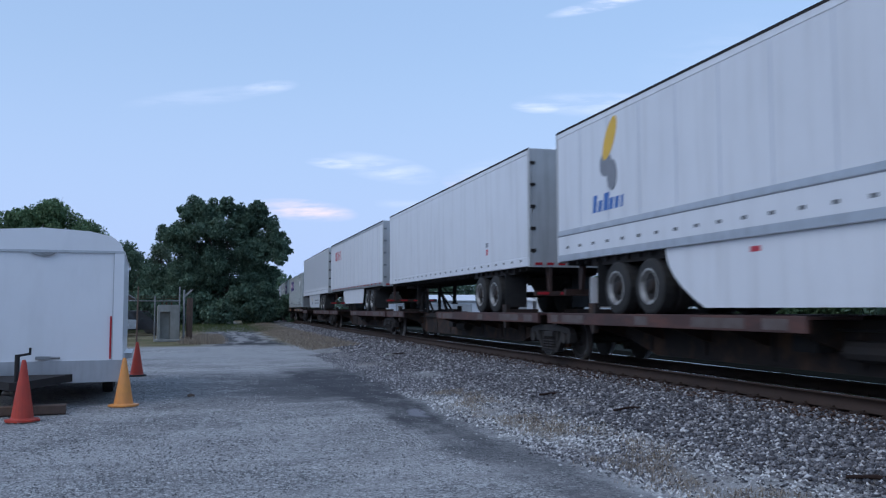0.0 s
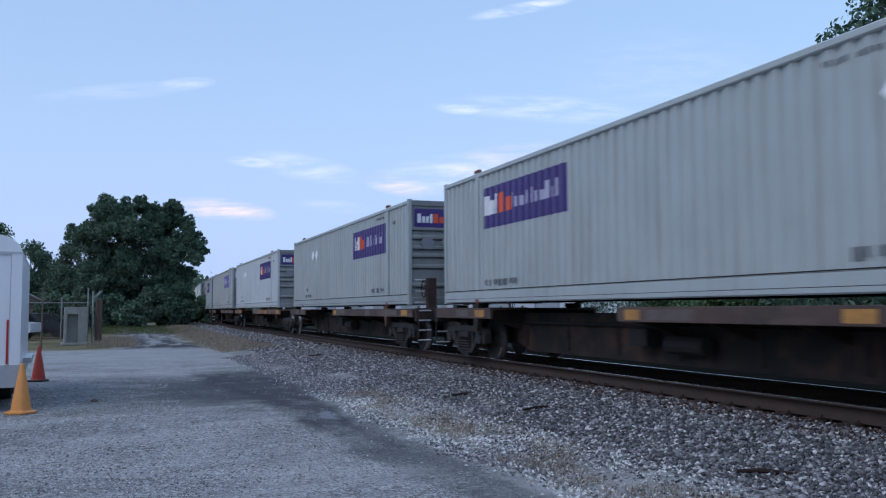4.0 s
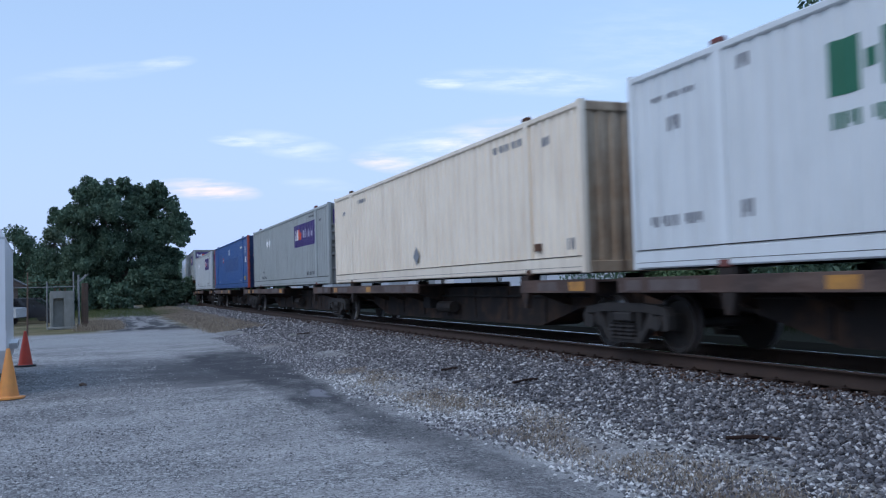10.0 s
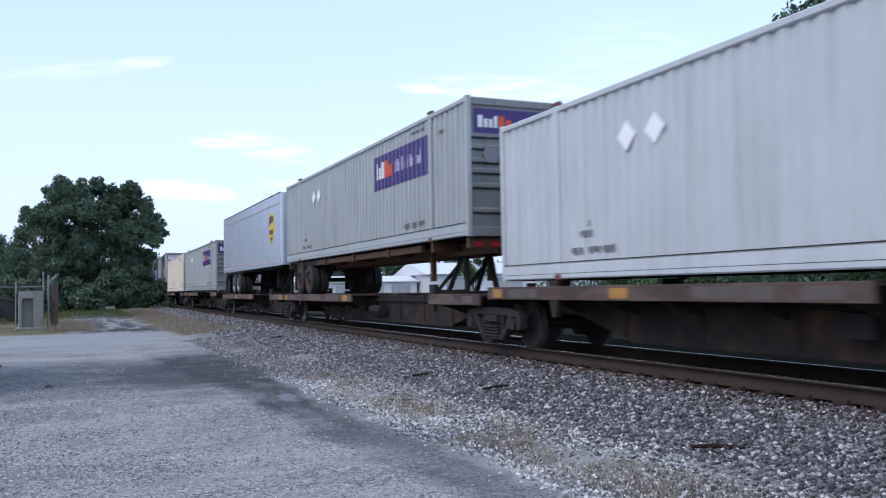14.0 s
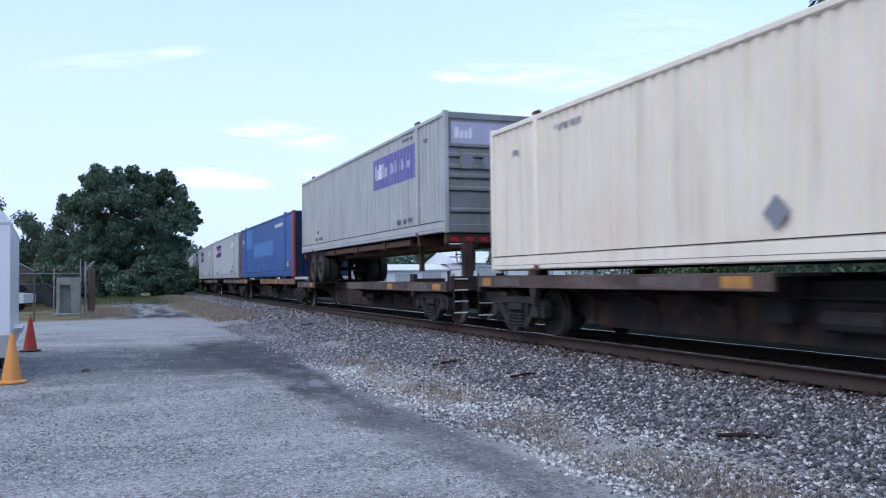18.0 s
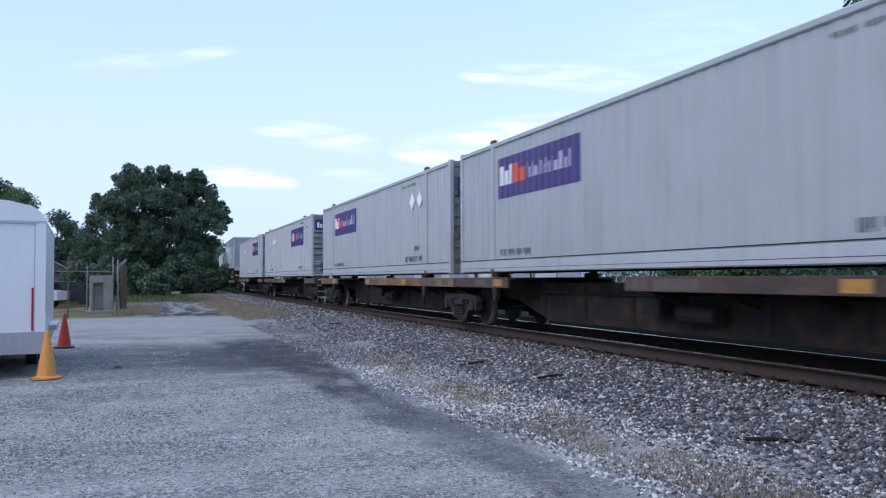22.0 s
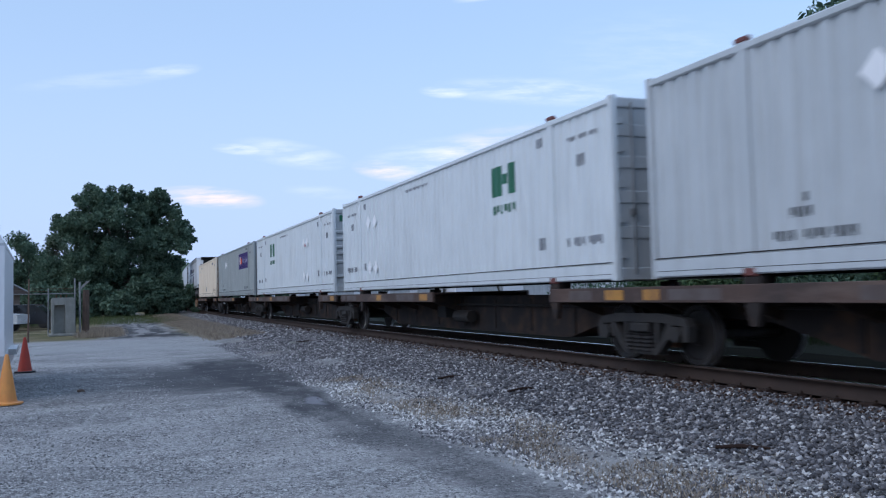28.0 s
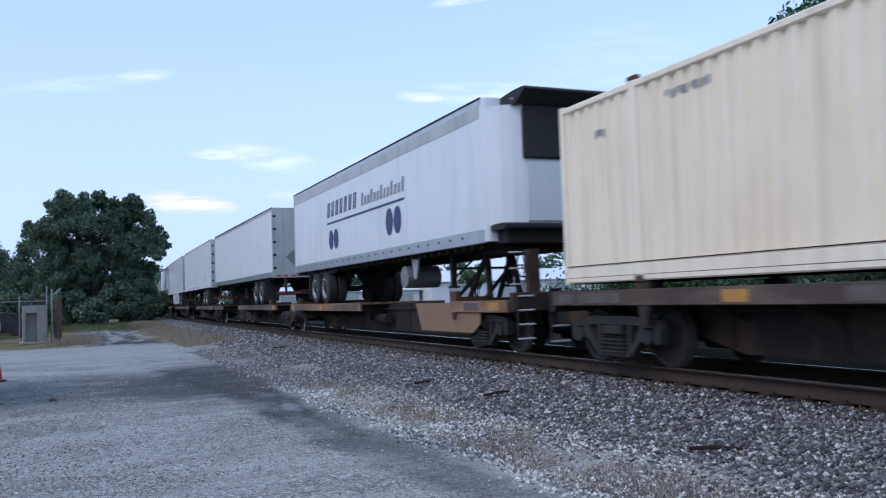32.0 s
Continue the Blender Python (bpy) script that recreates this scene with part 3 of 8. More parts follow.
# ---------------------------------------------------------------- small builders


def add_box(bm, x0, x1, y0, y1, z0, z1, chamfer=0.0):
    """A box with its long edges cut when chamfer is given."""
    if chamfer <= 0:
        v = [bm.verts.new(p) for p in ((x0, y0, z0), (x1, y0, z0), (x1, y1, z0), (x0, y1, z0), (x0, y0, z1), (x1, y0, z1), (x1, y1, z1), (x0, y1, z1))]
        for f in ((3, 2, 1, 0), (4, 5, 6, 7), (0, 1, 5, 4), (1, 2, 6, 5), (2, 3, 7, 6), (3, 0, 4, 7)):
            bm.faces.new([v[i] for i in f])
        return
    c = chamfer
    size = (x1 - x0, y1 - y0, z1 - z0)
    axis = max(range(3), key=lambda i: size[i])
    lo, hi = (x0, y0, z0), (x1, y1, z1)
    a, b = [i for i in range(3) if i != axis]
    ring = [(lo[a] + c, lo[b]), (hi[a] - c, lo[b]), (hi[a], lo[b] + c), (hi[a], hi[b] - c), (hi[a] - c, hi[b]), (lo[a] + c, hi[b]), (lo[a], hi[b] - c), (lo[a], lo[b] + c)]
    ends = []
    for w in (lo[axis], hi[axis]):
        row = []
        for p, q in ring:
            co = [0, 0, 0]
            co[axis], co[a], co[b] = w, p, q
            row.append(bm.verts.new(co))
        ends.append(row)
    for i in range(8):
        j = (i + 1) % 8
        bm.faces.new((ends[0][i], ends[0][j], ends[1][j], ends[1][i]))
    bm.faces.new(ends[0][::-1])
    bm.faces.new(ends[1])


def add_prism(bm, profile, axis, lo, hi):
    """A flat outline, given in the two other axes in order, drawn out along an axis."""
    a, b = [i for i in range(3) if i != axis]
    rows = []
    for w in (lo, hi):
        row = []
        for p, q in profile:
            co = [0, 0, 0]
            co[axis], co[a], co[b] = w, p, q
            row.append(bm.verts.new(co))
        rows.append(row)
    n = len(profile)
    for i in range(n):
        j = (i + 1) % n
        bm.faces.new((rows[0][i], rows[0][j], rows[1][j], rows[1][i]))
    bm.faces.new(rows[0][::-1])
    bm.faces.new(rows[1])


def add_rod(bm, p, q, r, seg=8, r2=None):
    p, q = Vector(p), Vector(q)
    d = (q - p).normalized()
    u = d.orthogonal().normalized()
    w = d.cross(u)
    rows = []
    for c, rad in ((p, r), (q, r if r2 is None else r2)):
        rows.append([bm.verts.new(c + (u * math.cos(2 * math.pi * i / seg) + w * math.sin(2 * math.pi * i / seg)) * rad) for i in range(seg)])
    for i in range(seg):
        j = (i + 1) % seg
        bm.faces.new((rows[0][i], rows[0][j], rows[1][j], rows[1][i]))
    bm.faces.new(rows[0][::-1])
    bm.faces.new(rows[1])


def add_lathe(bm, rings, seg=20, axis="x", centre=(0, 0, 0), open_ends=False):
    """Rings of (place along the axis, radius), turned round that axis; closed by caps."""
    rows = []
    for along, rad in rings:
        row = []
        for i in range(seg):
            a = 2 * math.pi * i / seg
            c, s = rad * math.cos(a), rad * math.sin(a)
            co = (along, c, s) if axis == "x" else (c, s, along)
            row.append(bm.verts.new((co[0] + centre[0], co[1] + centre[1], co[2] + centre[2])))
        rows.append(row)
    for k in range(len(rows) - 1):
        for i in range(seg):
            j = (i + 1) % seg
            bm.faces.new((rows[k][i], rows[k][j], rows[k + 1][j], rows[k + 1][i]))
    if not open_ends:
        bm.faces.new(rows[0][::-1])
        bm.faces.new(rows[-1])


def mesh_of(name, bm, mat):
    bmesh.ops.recalc_face_normals(bm, faces=bm.faces)
    me = bpy.data.meshes.new(name)
    bm.to_mesh(me)
    bm.free()
    me.materials.append(mat)
    return me


def part(name, bm, mat, parent, label=""):
    ob = new(name, mesh_of(name, bm, mat))
    ob.parent = parent
    if label:
        tagged(ob, label)
    return ob


def box_part(name, dims, mat, parent, label="", chamfer=0.0):
    bm = bmesh.new()
    add_box(bm, *dims, chamfer)
    return part(name, bm, mat, parent, label)


def part_like(name, source, m, parent):
    """A further part on the mesh of another one, at its own pose."""
    ob = new(name, source.data)
    ob.parent = parent
    ob.matrix_basis = m
    return ob


def thing(name, label, category, group="", kind=""):
    return tagged(new(name), label, category, group, kind)


def numpy_mesh(name, verts, faces, mat, smooth=False):
    """A mesh out of arrays, all faces with the same number of corners."""
    verts, faces = np.asarray(verts, dtype=np.float32), np.asarray(faces, dtype=np.int32)
    me = bpy.data.meshes.new(name)
    me.vertices.add(len(verts))
    me.vertices.foreach_set("co", verts.ravel())
    me.loops.add(faces.size)
    me.loops.foreach_set("vertex_index", faces.ravel())
    me.polygons.add(len(faces))
    k = faces.shape[1]
    me.polygons.foreach_set("loop_start", np.arange(0, faces.size, k, dtype=np.int32))
    me.update(calc_edges=True)
    me.validate()
    me.materials.append(mat)
    return me


# ---------------------------------------------------------------- the line of the track
RAIL_TOP, TRACK_X, CURVE_FROM, CURVE_TO, CURVE_K = 0.48, 8.59, 45.0, 255.0, 4.1e-4
SPEED = 17.036


def on_track(d):
    """Place and heading (degrees) on the track's centre line, d metres along it from beside the camera."""
    if d <= CURVE_FROM:
        return TRACK_X, d, 0.0
    u = min(d, CURVE_TO) - CURVE_FROM
    x, y, slope = TRACK_X + CURVE_K * u * u, CURVE_FROM + u - 2 / 3 * CURVE_K ** 2 * u ** 3, 2 * CURVE_K * u
    if d > CURVE_TO:
        a = math.atan(slope)
        x, y = x + (d - CURVE_TO) * math.sin(a), y + (d - CURVE_TO) * math.cos(a)
    return x, y, -math.degrees(math.atan(slope))


def track_pose(d, z=RAIL_TOP, turned=False):
    x, y, h = on_track(d)
    return pose(x, y, z, 0, 0, h + (180 if turned else 0))


def track_rows(s, z=RAIL_TOP, turned=False):
    """Rows for what rides the train at s metres, from the clip's start to its end."""
    t_in, t_out = (s - CURVE_TO - 10) / SPEED, (s - CURVE_FROM + 6) / SPEED
    times = [0.0, 32.0]
    t = t_in
    while t <= t_out + 0.5:
        if 0.2 < t < 31.8:
            times.append(round(t, 2))
        t += 1.0
    return [(t, track_pose(s - SPEED * t, z, turned)) for t in sorted(set(times))]


RIDING = []   # things of the train, with the rows by which they ride
SPINNING = []  # wheelsets, with the place of their axle along the train


def ride(ob, s, z=RAIL_TOP, turned=False):
    ob.matrix_basis = track_pose(s, z, turned)
    RIDING.append((ob, track_rows(s, z, turned)))
    return ob

# ---------------------------------------------------------------- ground and track


def build_ground():
    xs = sorted(set([-3000, -1200, -500, -200, -90] + list(range(-50, 61, 5)) + [90, 200, 500, 1200, 3000]))
    ys = sorted(set([-3000, -1200, -600, -200, -80, -30] + list(range(-10, 131, 5)) + [170, 240, 400, 700, 1500, 4000]))
    verts = []
    for y in ys:
        for x in xs:
            near = -22 < x < 4 and -10 < y < 120
            z = 0.03 * noise.noise((x * 0.11, y * 0.11, 3.0)) if near else 0.0
            verts.append((x, y, z))
    nx = len(xs)
    faces = [(j * nx + i, j * nx + i + 1, (j + 1) * nx + i + 1, (j + 1) * nx + i) for j in range(len(ys) - 1) for i in range(nx - 1)]
    ob = new("ground", numpy_mesh("ground", verts, faces, M["ground"], True))
    return tagged(ob, "grey stone-dust yard with a dark wheel track and grass beyond", "ground", kind="structure")


build_ground()

BED_PROFILE = [(-5.1, -0.05), (-4.4, 0.05), (-3.3, 0.14), (-1.75, 0.238), (-1.2, 0.258), (0, 0.205), (1.2, 0.225), (1.75, 0.225), (3.4, 0.12), (4.8, -0.05)]


def track_steps(lo, hi, near, far):
    d, out = lo, []
    while d < hi:
        out.append(d)
        d += near if -15 < d < 70 else far
    out.append(hi)
    return out


def sweep(profile, steps, closed=False, wobble=0.0):
    """An outline across the track, drawn along it."""
    verts, faces, n = [], [], len(profile)
    for d in steps:
        x, y, h = on_track(d)
        c, s = math.cos(radians(h)), math.sin(radians(h))
        for k, (px, pz) in enumerate(profile):
            w = wobble * noise.noise((px * 1.3, d * 0.45, 7.0)) if wobble else 0.0
            verts.append((x + px * c, y + px * s, pz + w))
    m = n if closed else n - 1
    for j in range(len(steps) - 1):
        for i in range(m):
            k = (i + 1) % n
            faces.append((j * n + i, j * n + k, (j + 1) * n + k, (j + 1) * n + i))
    return verts, faces


v, f = sweep(BED_PROFILE, track_steps(-620, 820, 1.0, 12.0), wobble=0.04)
tagged(new("ballast_bed", numpy_mesh("ballast_bed", v, f, M["ballast_bed"], True)), "grey crushed-stone ballast bed under the railway", "ballast", kind="structure")

# thin dark strip laid between the rails as the train's painted shadow
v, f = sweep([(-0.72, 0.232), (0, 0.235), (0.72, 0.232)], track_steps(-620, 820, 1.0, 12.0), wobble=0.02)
tagged(new("greasy_ballast", numpy_mesh("greasy_ballast", v, f, M["shaded_bed"], True)), "ballast strip between the two rails, darkened for the train's shade", "ballast", kind="structure")

v, f = sweep([(-5.0, -0.034), (-4.4, 0.056), (-3.75, 0.109), (-3.1, 0.160)], track_steps(-30, 60, 0.5, 4.0), wobble=0.04)
tagged(new("gravel_apron", numpy_mesh("gravel_apron", v, f, M["apron"], True)), "pale limestone gravel apron at the foot of the ballast", "gravel", kind="structure")
# strip beyond the far rail, with shade put into its colour
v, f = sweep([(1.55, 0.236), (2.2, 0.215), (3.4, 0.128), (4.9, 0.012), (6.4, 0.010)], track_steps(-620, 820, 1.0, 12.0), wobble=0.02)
tagged(new("dirt_bank", numpy_mesh("dirt_bank", v, f, M["shaded_soil"], True)), "weedy soil on the far railway bank, its colour darkened for shade", "bank", kind="structure")

track = thing("railway_track", "single railway track, rusty rails on dark wooden ties", "railway track", kind="structure")
RAIL_WEB = [(-0.075, -0.025), (0.075, -0.025), (0.075, -0.008), (0.012, 0.018), (0.012, 0.13), (0.034, 0.142), (0.036, 0.168), (-0.036, 0.168), (-0.050, 0.142), (-0.012, 0.13), (-0.012, 0.018), (-0.075, -0.008)]
for side in (-1, 1):
    prof = [(px + side * 0.755, pz + 0.31) for px, pz in RAIL_WEB]
    v, f = sweep(prof, track_steps(-620, 820, 4.0, 12.0), closed=True)
    rail = new("rail", numpy_mesh("rail", v, f, M["rail_steel"]))
    rail.parent = track
    head = [(side * 0.755 - 0.037, 0.470), (side * 0.755 + 0.037, 0.470), (side * 0.755 + 0.034, 0.4815), (side * 0.755 - 0.034, 0.4815)]
    v, f = sweep(head, track_steps(-620, 820, 4.0, 12.0), closed=True)
    top = new("rail_head", numpy_mesh("rail_head", v, f, M["rail_head"]))
    top.parent = rail
    tagged(top, "bright worn running surface")

TIE_MESHES = []
for k in range(4):
    bm = bmesh.new()
    add_box(bm, -1.20, 1.20, -0.115, 0.115, 0.08, 0.284, 0.014)
    for vv in bm.verts:
        vv.co.x += 0.03 * noise.noise((vv.co.y * 9, vv.co.z * 9, k * 3.1))
    TIE_MESHES.append(mesh_of("tie", bm, M["tie_wood"]))
rng_tie = random.Random(4)
for i in range(290):
    d = -9.0 + i * 0.53
    ob = new("tie", TIE_MESHES[i % 4])
    ob.parent = track
    x, y, h = on_track(d)
    ob.matrix_basis = pose(x + rng_tie.uniform(-0.04, 0.04), y, rng_tie.uniform(-0.006, 0.006), 0, 0, h + rng_tie.uniform(-0.7, 0.7))
bm = bmesh.new()
for i in range(240):
    d = -9.0 + i * 0.53
    x, y, h = on_track(d)
    for side in (-1, 1):
        for k in (-1, 1):
            cx = x + side * 0.755 + k * 0.10
            add_box(bm, cx - 0.07, cx + 0.07, y - 0.09, y + 0.09, 0.280, 0.298)
            add_box(bm, cx - 0.015 - k * 0.02, cx + 0.015 - k * 0.02, y - 0.06, y - 0.03, 0.295, 0.322)
tagged(part("tie_plates", bm, M["rail_steel"], track, "rusty tie plates and spikes"), kind="stuff")

# ---------------------------------------------------------------- the train: platforms
WHEEL_R = 0.43


_bm = bmesh.new()
add_lathe(_bm, [(0.0, 0.09), (0.03, 0.07), (0.06, 0.09), (0.09, 0.07), (0.12, 0.09), (0.15, 0.07), (0.18, 0.09), (0.21, 0.07), (0.24, 0.09)], 10, "z")
SPRING_MESH = mesh_of("spring", _bm, M["steel_dark"])
_bm = bmesh.new()
add_box(_bm, -0.05, 0.05, -0.06, 0.06, 0.25, 0.62)
SHOE_MESH = mesh_of("brake_shoe", _bm, M["rust"])


def build_truck(parent, y, label=""):
    """A two-axle freight truck with its centre at y on the platform."""
    L = 0.89
    bm = bmesh.new()
    for sx in (-1, 1):
        x0, x1 = sx * 1.06 - 0.07, sx * 1.06 + 0.07

        def slab(outline, grow=0.0):
            add_prism(bm, [(p + y, q) for p, q in outline], 0, x0 - grow, x1 + grow)
        # top chord, journal jaws, sloping tension members, bottom chord and columns of the open side frame
        slab([(-1.16, 0.56), (-1.08, 0.68), (-0.55, 0.74), (0.55, 0.74), (1.08, 0.68), (1.16, 0.56), (1.00, 0.57), (0.50, 0.61), (-0.50, 0.61), (-1.00, 0.57)])
        for k in (-1, 1):
            slab([(k * 1.16, 0.57), (k * 1.13, 0.36), (k * 1.02, 0.34), (k * 1.00, 0.58)], 0.01)
            slab([(k * 0.66, 0.60), (k * 0.80, 0.58), (k * 0.76, 0.40), (k * 0.68, 0.36), (k * 0.62, 0.44)], 0.01)
            slab([(k * 0.78, 0.57), (k * 0.64, 0.36), (k * 0.42, 0.14), (k * 0.30, 0.16), (k * 0.50, 0.36), (k * 0.66, 0.58)])
            slab([(k * 0.36, 0.62), (k * 0.44, 0.62), (k * 0.42, 0.22), (k * 0.33, 0.20)], -0.01)
            add_rod(bm, (x0 - 0.05 if sx < 0 else x1 + 0.05, y + k * L, 0.45), (x1 if sx < 0 else x0, y + k * L, 0.45), 0.11, 10)
        slab([(-0.44, 0.14), (0.44, 0.14), (0.38, 0.23), (-0.38, 0.23)], 0.02)
        add_box(bm, x0 - 0.03, x1 + 0.03, y - 0.24, y + 0.24, 0.46, 0.60, 0.02)
    add_box(bm, -1.02, 1.02, y - 0.20, y + 0.20, 0.42, 0.70, 0.04)
    truck = part("truck", bm, M["truck_cast"], parent, "dusty cast-steel two-axle truck")
    for sx in (-1, 1):
        for k in (-0.22, 0.0, 0.22):
            coil = new("spring", SPRING_MESH)
            coil.parent = truck
            coil.location = (sx * 1.13, y + k, 0.20)
        for k in (-0.57, 0.57):
            shoe = new("brake_shoe", SHOE_MESH)
            shoe.parent = truck
            shoe.location = (sx * 0.92, y + k, 0)
    return truck


_set = bmesh.new()
add_rod(_set, (-1.1, 0, 0), (1.1, 0, 0), 0.08, 10)
for _sx in (-1, 1):
    add_lathe(_set, [(_sx * 0.665, 0.46), (_sx * 0.69, 0.465), (_sx * 0.70, WHEEL_R), (_sx * 0.80, WHEEL_R - 0.006), (_sx * 0.80, 0.36), (_sx * 0.765, 0.34), (_sx * 0.76, 0.16), (_sx * 0.83, 0.13), (_sx * 0.83, 0.05)], 24)
WHEELSET_MESH = mesh_of("wheelset", _set, M["wheel_steel"])
TREAD_MESHES = []
for _sx in (-1, 1):
    _rim = bmesh.new()
    add_lathe(_rim, [(_sx * 0.703, WHEEL_R + 0.004), (_sx * 0.75, WHEEL_R + 0.003), (_sx * 0.802, WHEEL_R - 0.002)], 24, open_ends=True)
    TREAD_MESHES.append(mesh_of("tread", _rim, M["bright_steel"]))


def add_wheelsets(truck, y, s):
    for k in (-1, 1):
        w = new("wheelset", WHEELSET_MESH)
        w.parent = truck.parent
        for mesh in TREAD_MESHES:
            tread = new("tread", mesh)
            tread.parent = w
        w.location = (0, y + k * 0.89, WHEEL_R + 0.005)
        SPINNING.append((w, y + k * 0.89, s + y + k * 0.89))


_bm = bmesh.new()
add_box(_bm, -0.02, 0.02, -0.05, 0.05, 0.30, 0.95)
STIFFENER_MESH = mesh_of("stiffener", _bm, M["car_steel"])
_bm = bmesh.new()
add_prism(_bm, [(-1.22, -0.06), (-0.40, -0.06), (-0.40, -0.48), (-1.22, -0.21)], 1, -0.04, 0.04)
OUTRIGGER_MESH = mesh_of("outrigger", _bm, M["car_steel"])


def build_platform(length, pad_rear, for_trailer, paint, front_end, rear_end, extra, load_lo, load_hi):
    """One platform of a spine car. Its middle is the origin, its forward end at -y, rail top at z 0.
    pad_rear: the wheel pad lies at its rear; front_end, rear_end: whether a coupler stands there."""
    h = length / 2
    car = thing("spine_car_platform", "weathered dark-brown steel spine car platform on the rails", "rail car", "platforms of the freight train")
    zt = 1.00 if for_trailer else 1.125
    zb = zt - 0.22
    # backbone with deeper middle
    bm = bmesh.new()
    top = zt - (0.05 if for_trailer else 0.10)
    prof = [(-h + 0.25, top), (-h + 0.25, 0.70), (-h + 2.0, 0.62), (-h + 3.6, 0.22), (h - 3.6, 0.22), (h - 2.0, 0.62), (h - 0.25, 0.70), (h - 0.25, top)]
    add_prism(bm, prof, 0, -0.42, 0.42)
    part("backbone", bm, M["car_steel"], car)
    for sx in (-1, 1):
        for k in range(7):
            rib = new("stiffener", STIFFENER_MESH)
            rib.parent = car
            rib.location = (sx * 0.425, -h + 3.4 + k * (length - 6.8) / 6, 0)
    # pads: where trailer wheels stand, and shorter ledges at the other end
    lo_end, hi_end = max(-h + 0.15, load_lo - 0.6), min(h - 0.15, load_hi + 0.6)
    a, b = (hi_end - 8.6, hi_end) if pad_rear else (lo_end, lo_end + 9.0)
    c, e = (lo_end, lo_end + 2.6) if pad_rear else (hi_end - 3.2, hi_end)
    for sx in (-1, 1):
        for lo, hi, nm in ((a, b, "wheel_pad"), (c, e, "end_ledge")):
            bm = bmesh.new()
            x0, x1 = (-1.29, -0.40) if sx < 0 else (0.40, 1.29)
            add_box(bm, x0, x1, lo, hi, zt - 0.04, zt)
            xe0, xe1 = (-1.30, -1.24) if sx < 0 else (1.24, 1.30)
            add_box(bm, xe0, xe1, lo - 0.01, hi + 0.01, zb, zt + 0.01, 0.008)
            part(nm, bm, M[paint], car, "deck edge with worn paint" if nm == "wheel_pad" else "")
    # worn pale patches and orange-yellow reflectors along the edge
    for k, (yy, wide) in enumerate(((a + 0.35, 0.55), (a + 1.3, 1.4), (a + 4.1, 0.45), (b - 1.9, 1.1), (b - 0.6, 0.4), (c + 0.3, 0.5), (c + 1.2, 0.7))):
        worn = (k + extra) % 3 == 1 or wide > 0.6 or paint == "red_strip"
        box_part("worn_patch" if worn else "reflector", (-1.305, -1.298, yy, yy + wide, zb + 0.035, zt - 0.03), M["worn_patch" if worn else "yellow_mark"], car)
    # outriggers under the pads
    for yy in np.linspace(a + 0.4, b - 0.4, 6).tolist() + [c + 0.3, e - 0.3]:
        for turn in (0, 180):
            arm = new("outrigger", OUTRIGGER_MESH)
            arm.parent = car
            arm.matrix_basis = pose(0, yy, zt, 0, 0, turn)
    # side brackets that hang beneath the lifting points
    for yy in (-h + 2.6, h - 2.6):
        for sx in (-1, 1):
            bm = bmesh.new()
            x = sx * 1.24
            add_prism(bm, [(yy - 0.16, 1.22), (yy + 0.16, 1.22), (yy + 0.12, 0.85), (yy + 0.05, 0.62), (yy - 0.05, 0.62), (yy - 0.12, 0.85)], 0, x - 0.05, x + 0.05)
            part("container_guide", bm, M["car_steel"], car)
            bm = bmesh.new()
            add_box(bm, sx * 0.40, sx * 1.24, yy - 0.11, yy + 0.11, 0.86, 1.10)
            part("cross_arm", bm, M["car_steel"], car)
    if not for_trailer:
        for yy in (-h + 2.6, h - 2.6):
            for sx in (-1, 1):
                box_part("pedestal", (sx * 1.13 - 0.12, sx * 1.13 + 0.12, yy - 0.12, yy + 0.12, 1.10, 1.235), M["steel_dark"], car)
    # hitch that carries a trailer's nose
    yh = -h + 2.9 if pad_rear else h - 2.9
    bm = bmesh.new()
    if for_trailer:
        k = 1 if pad_rear else -1
        add_box(bm, -0.45, 0.45, yh - 0.35, yh + 0.35, 2.03, 2.13, 0.03)
        for sx in (-1, 1):
            for p, q, rad in (((sx * 0.38, yh + k * 0.9, 0.98), (sx * 0.30, yh, 2.05), 0.06), ((sx * 0.38, yh - k * 0.25, 0.98), (sx * 0.30, yh, 2.05), 0.07), ((sx * 0.38, yh + k * 1.7, 0.98), (sx * 0.34, yh + k * 0.35, 1.65), 0.045)):
                leg = bmesh.new()
                add_rod(leg, p, q, rad, 8)
                part("hitch_leg", leg, M["steel_dark"], car)
        box_part("hitch_foot", (-0.5, 0.5, yh - 0.5, yh + 0.6, 0.98, 1.06), M["steel_dark"], car)
    else:
        add_box(bm, -0.4, 0.4, yh - 0.5, yh + 0.4, 0.98, 1.10, 0.03)
        add_rod(bm, (-0.38, yh + 0.3, 1.08), (0.38, yh + 0.3, 1.08), 0.05, 8)
    part("trailer_hitch", bm, M["steel_dark"], car)
    # brake gear and pipes below
    bm = bmesh.new()
    add_rod(bm, (-0.62, -0.9, 0.55), (-0.62, 0.0, 0.55), 0.14, 10)
    add_box(bm, -0.72, -0.44, 0.5, 1.0, 0.50, 0.78)
    add_rod(bm, (-0.50, -h + 1.6, 0.82), (-0.50, h - 1.6, 0.82), 0.025, 6)
    part("brake_gear", bm, M["steel_dark"], car)
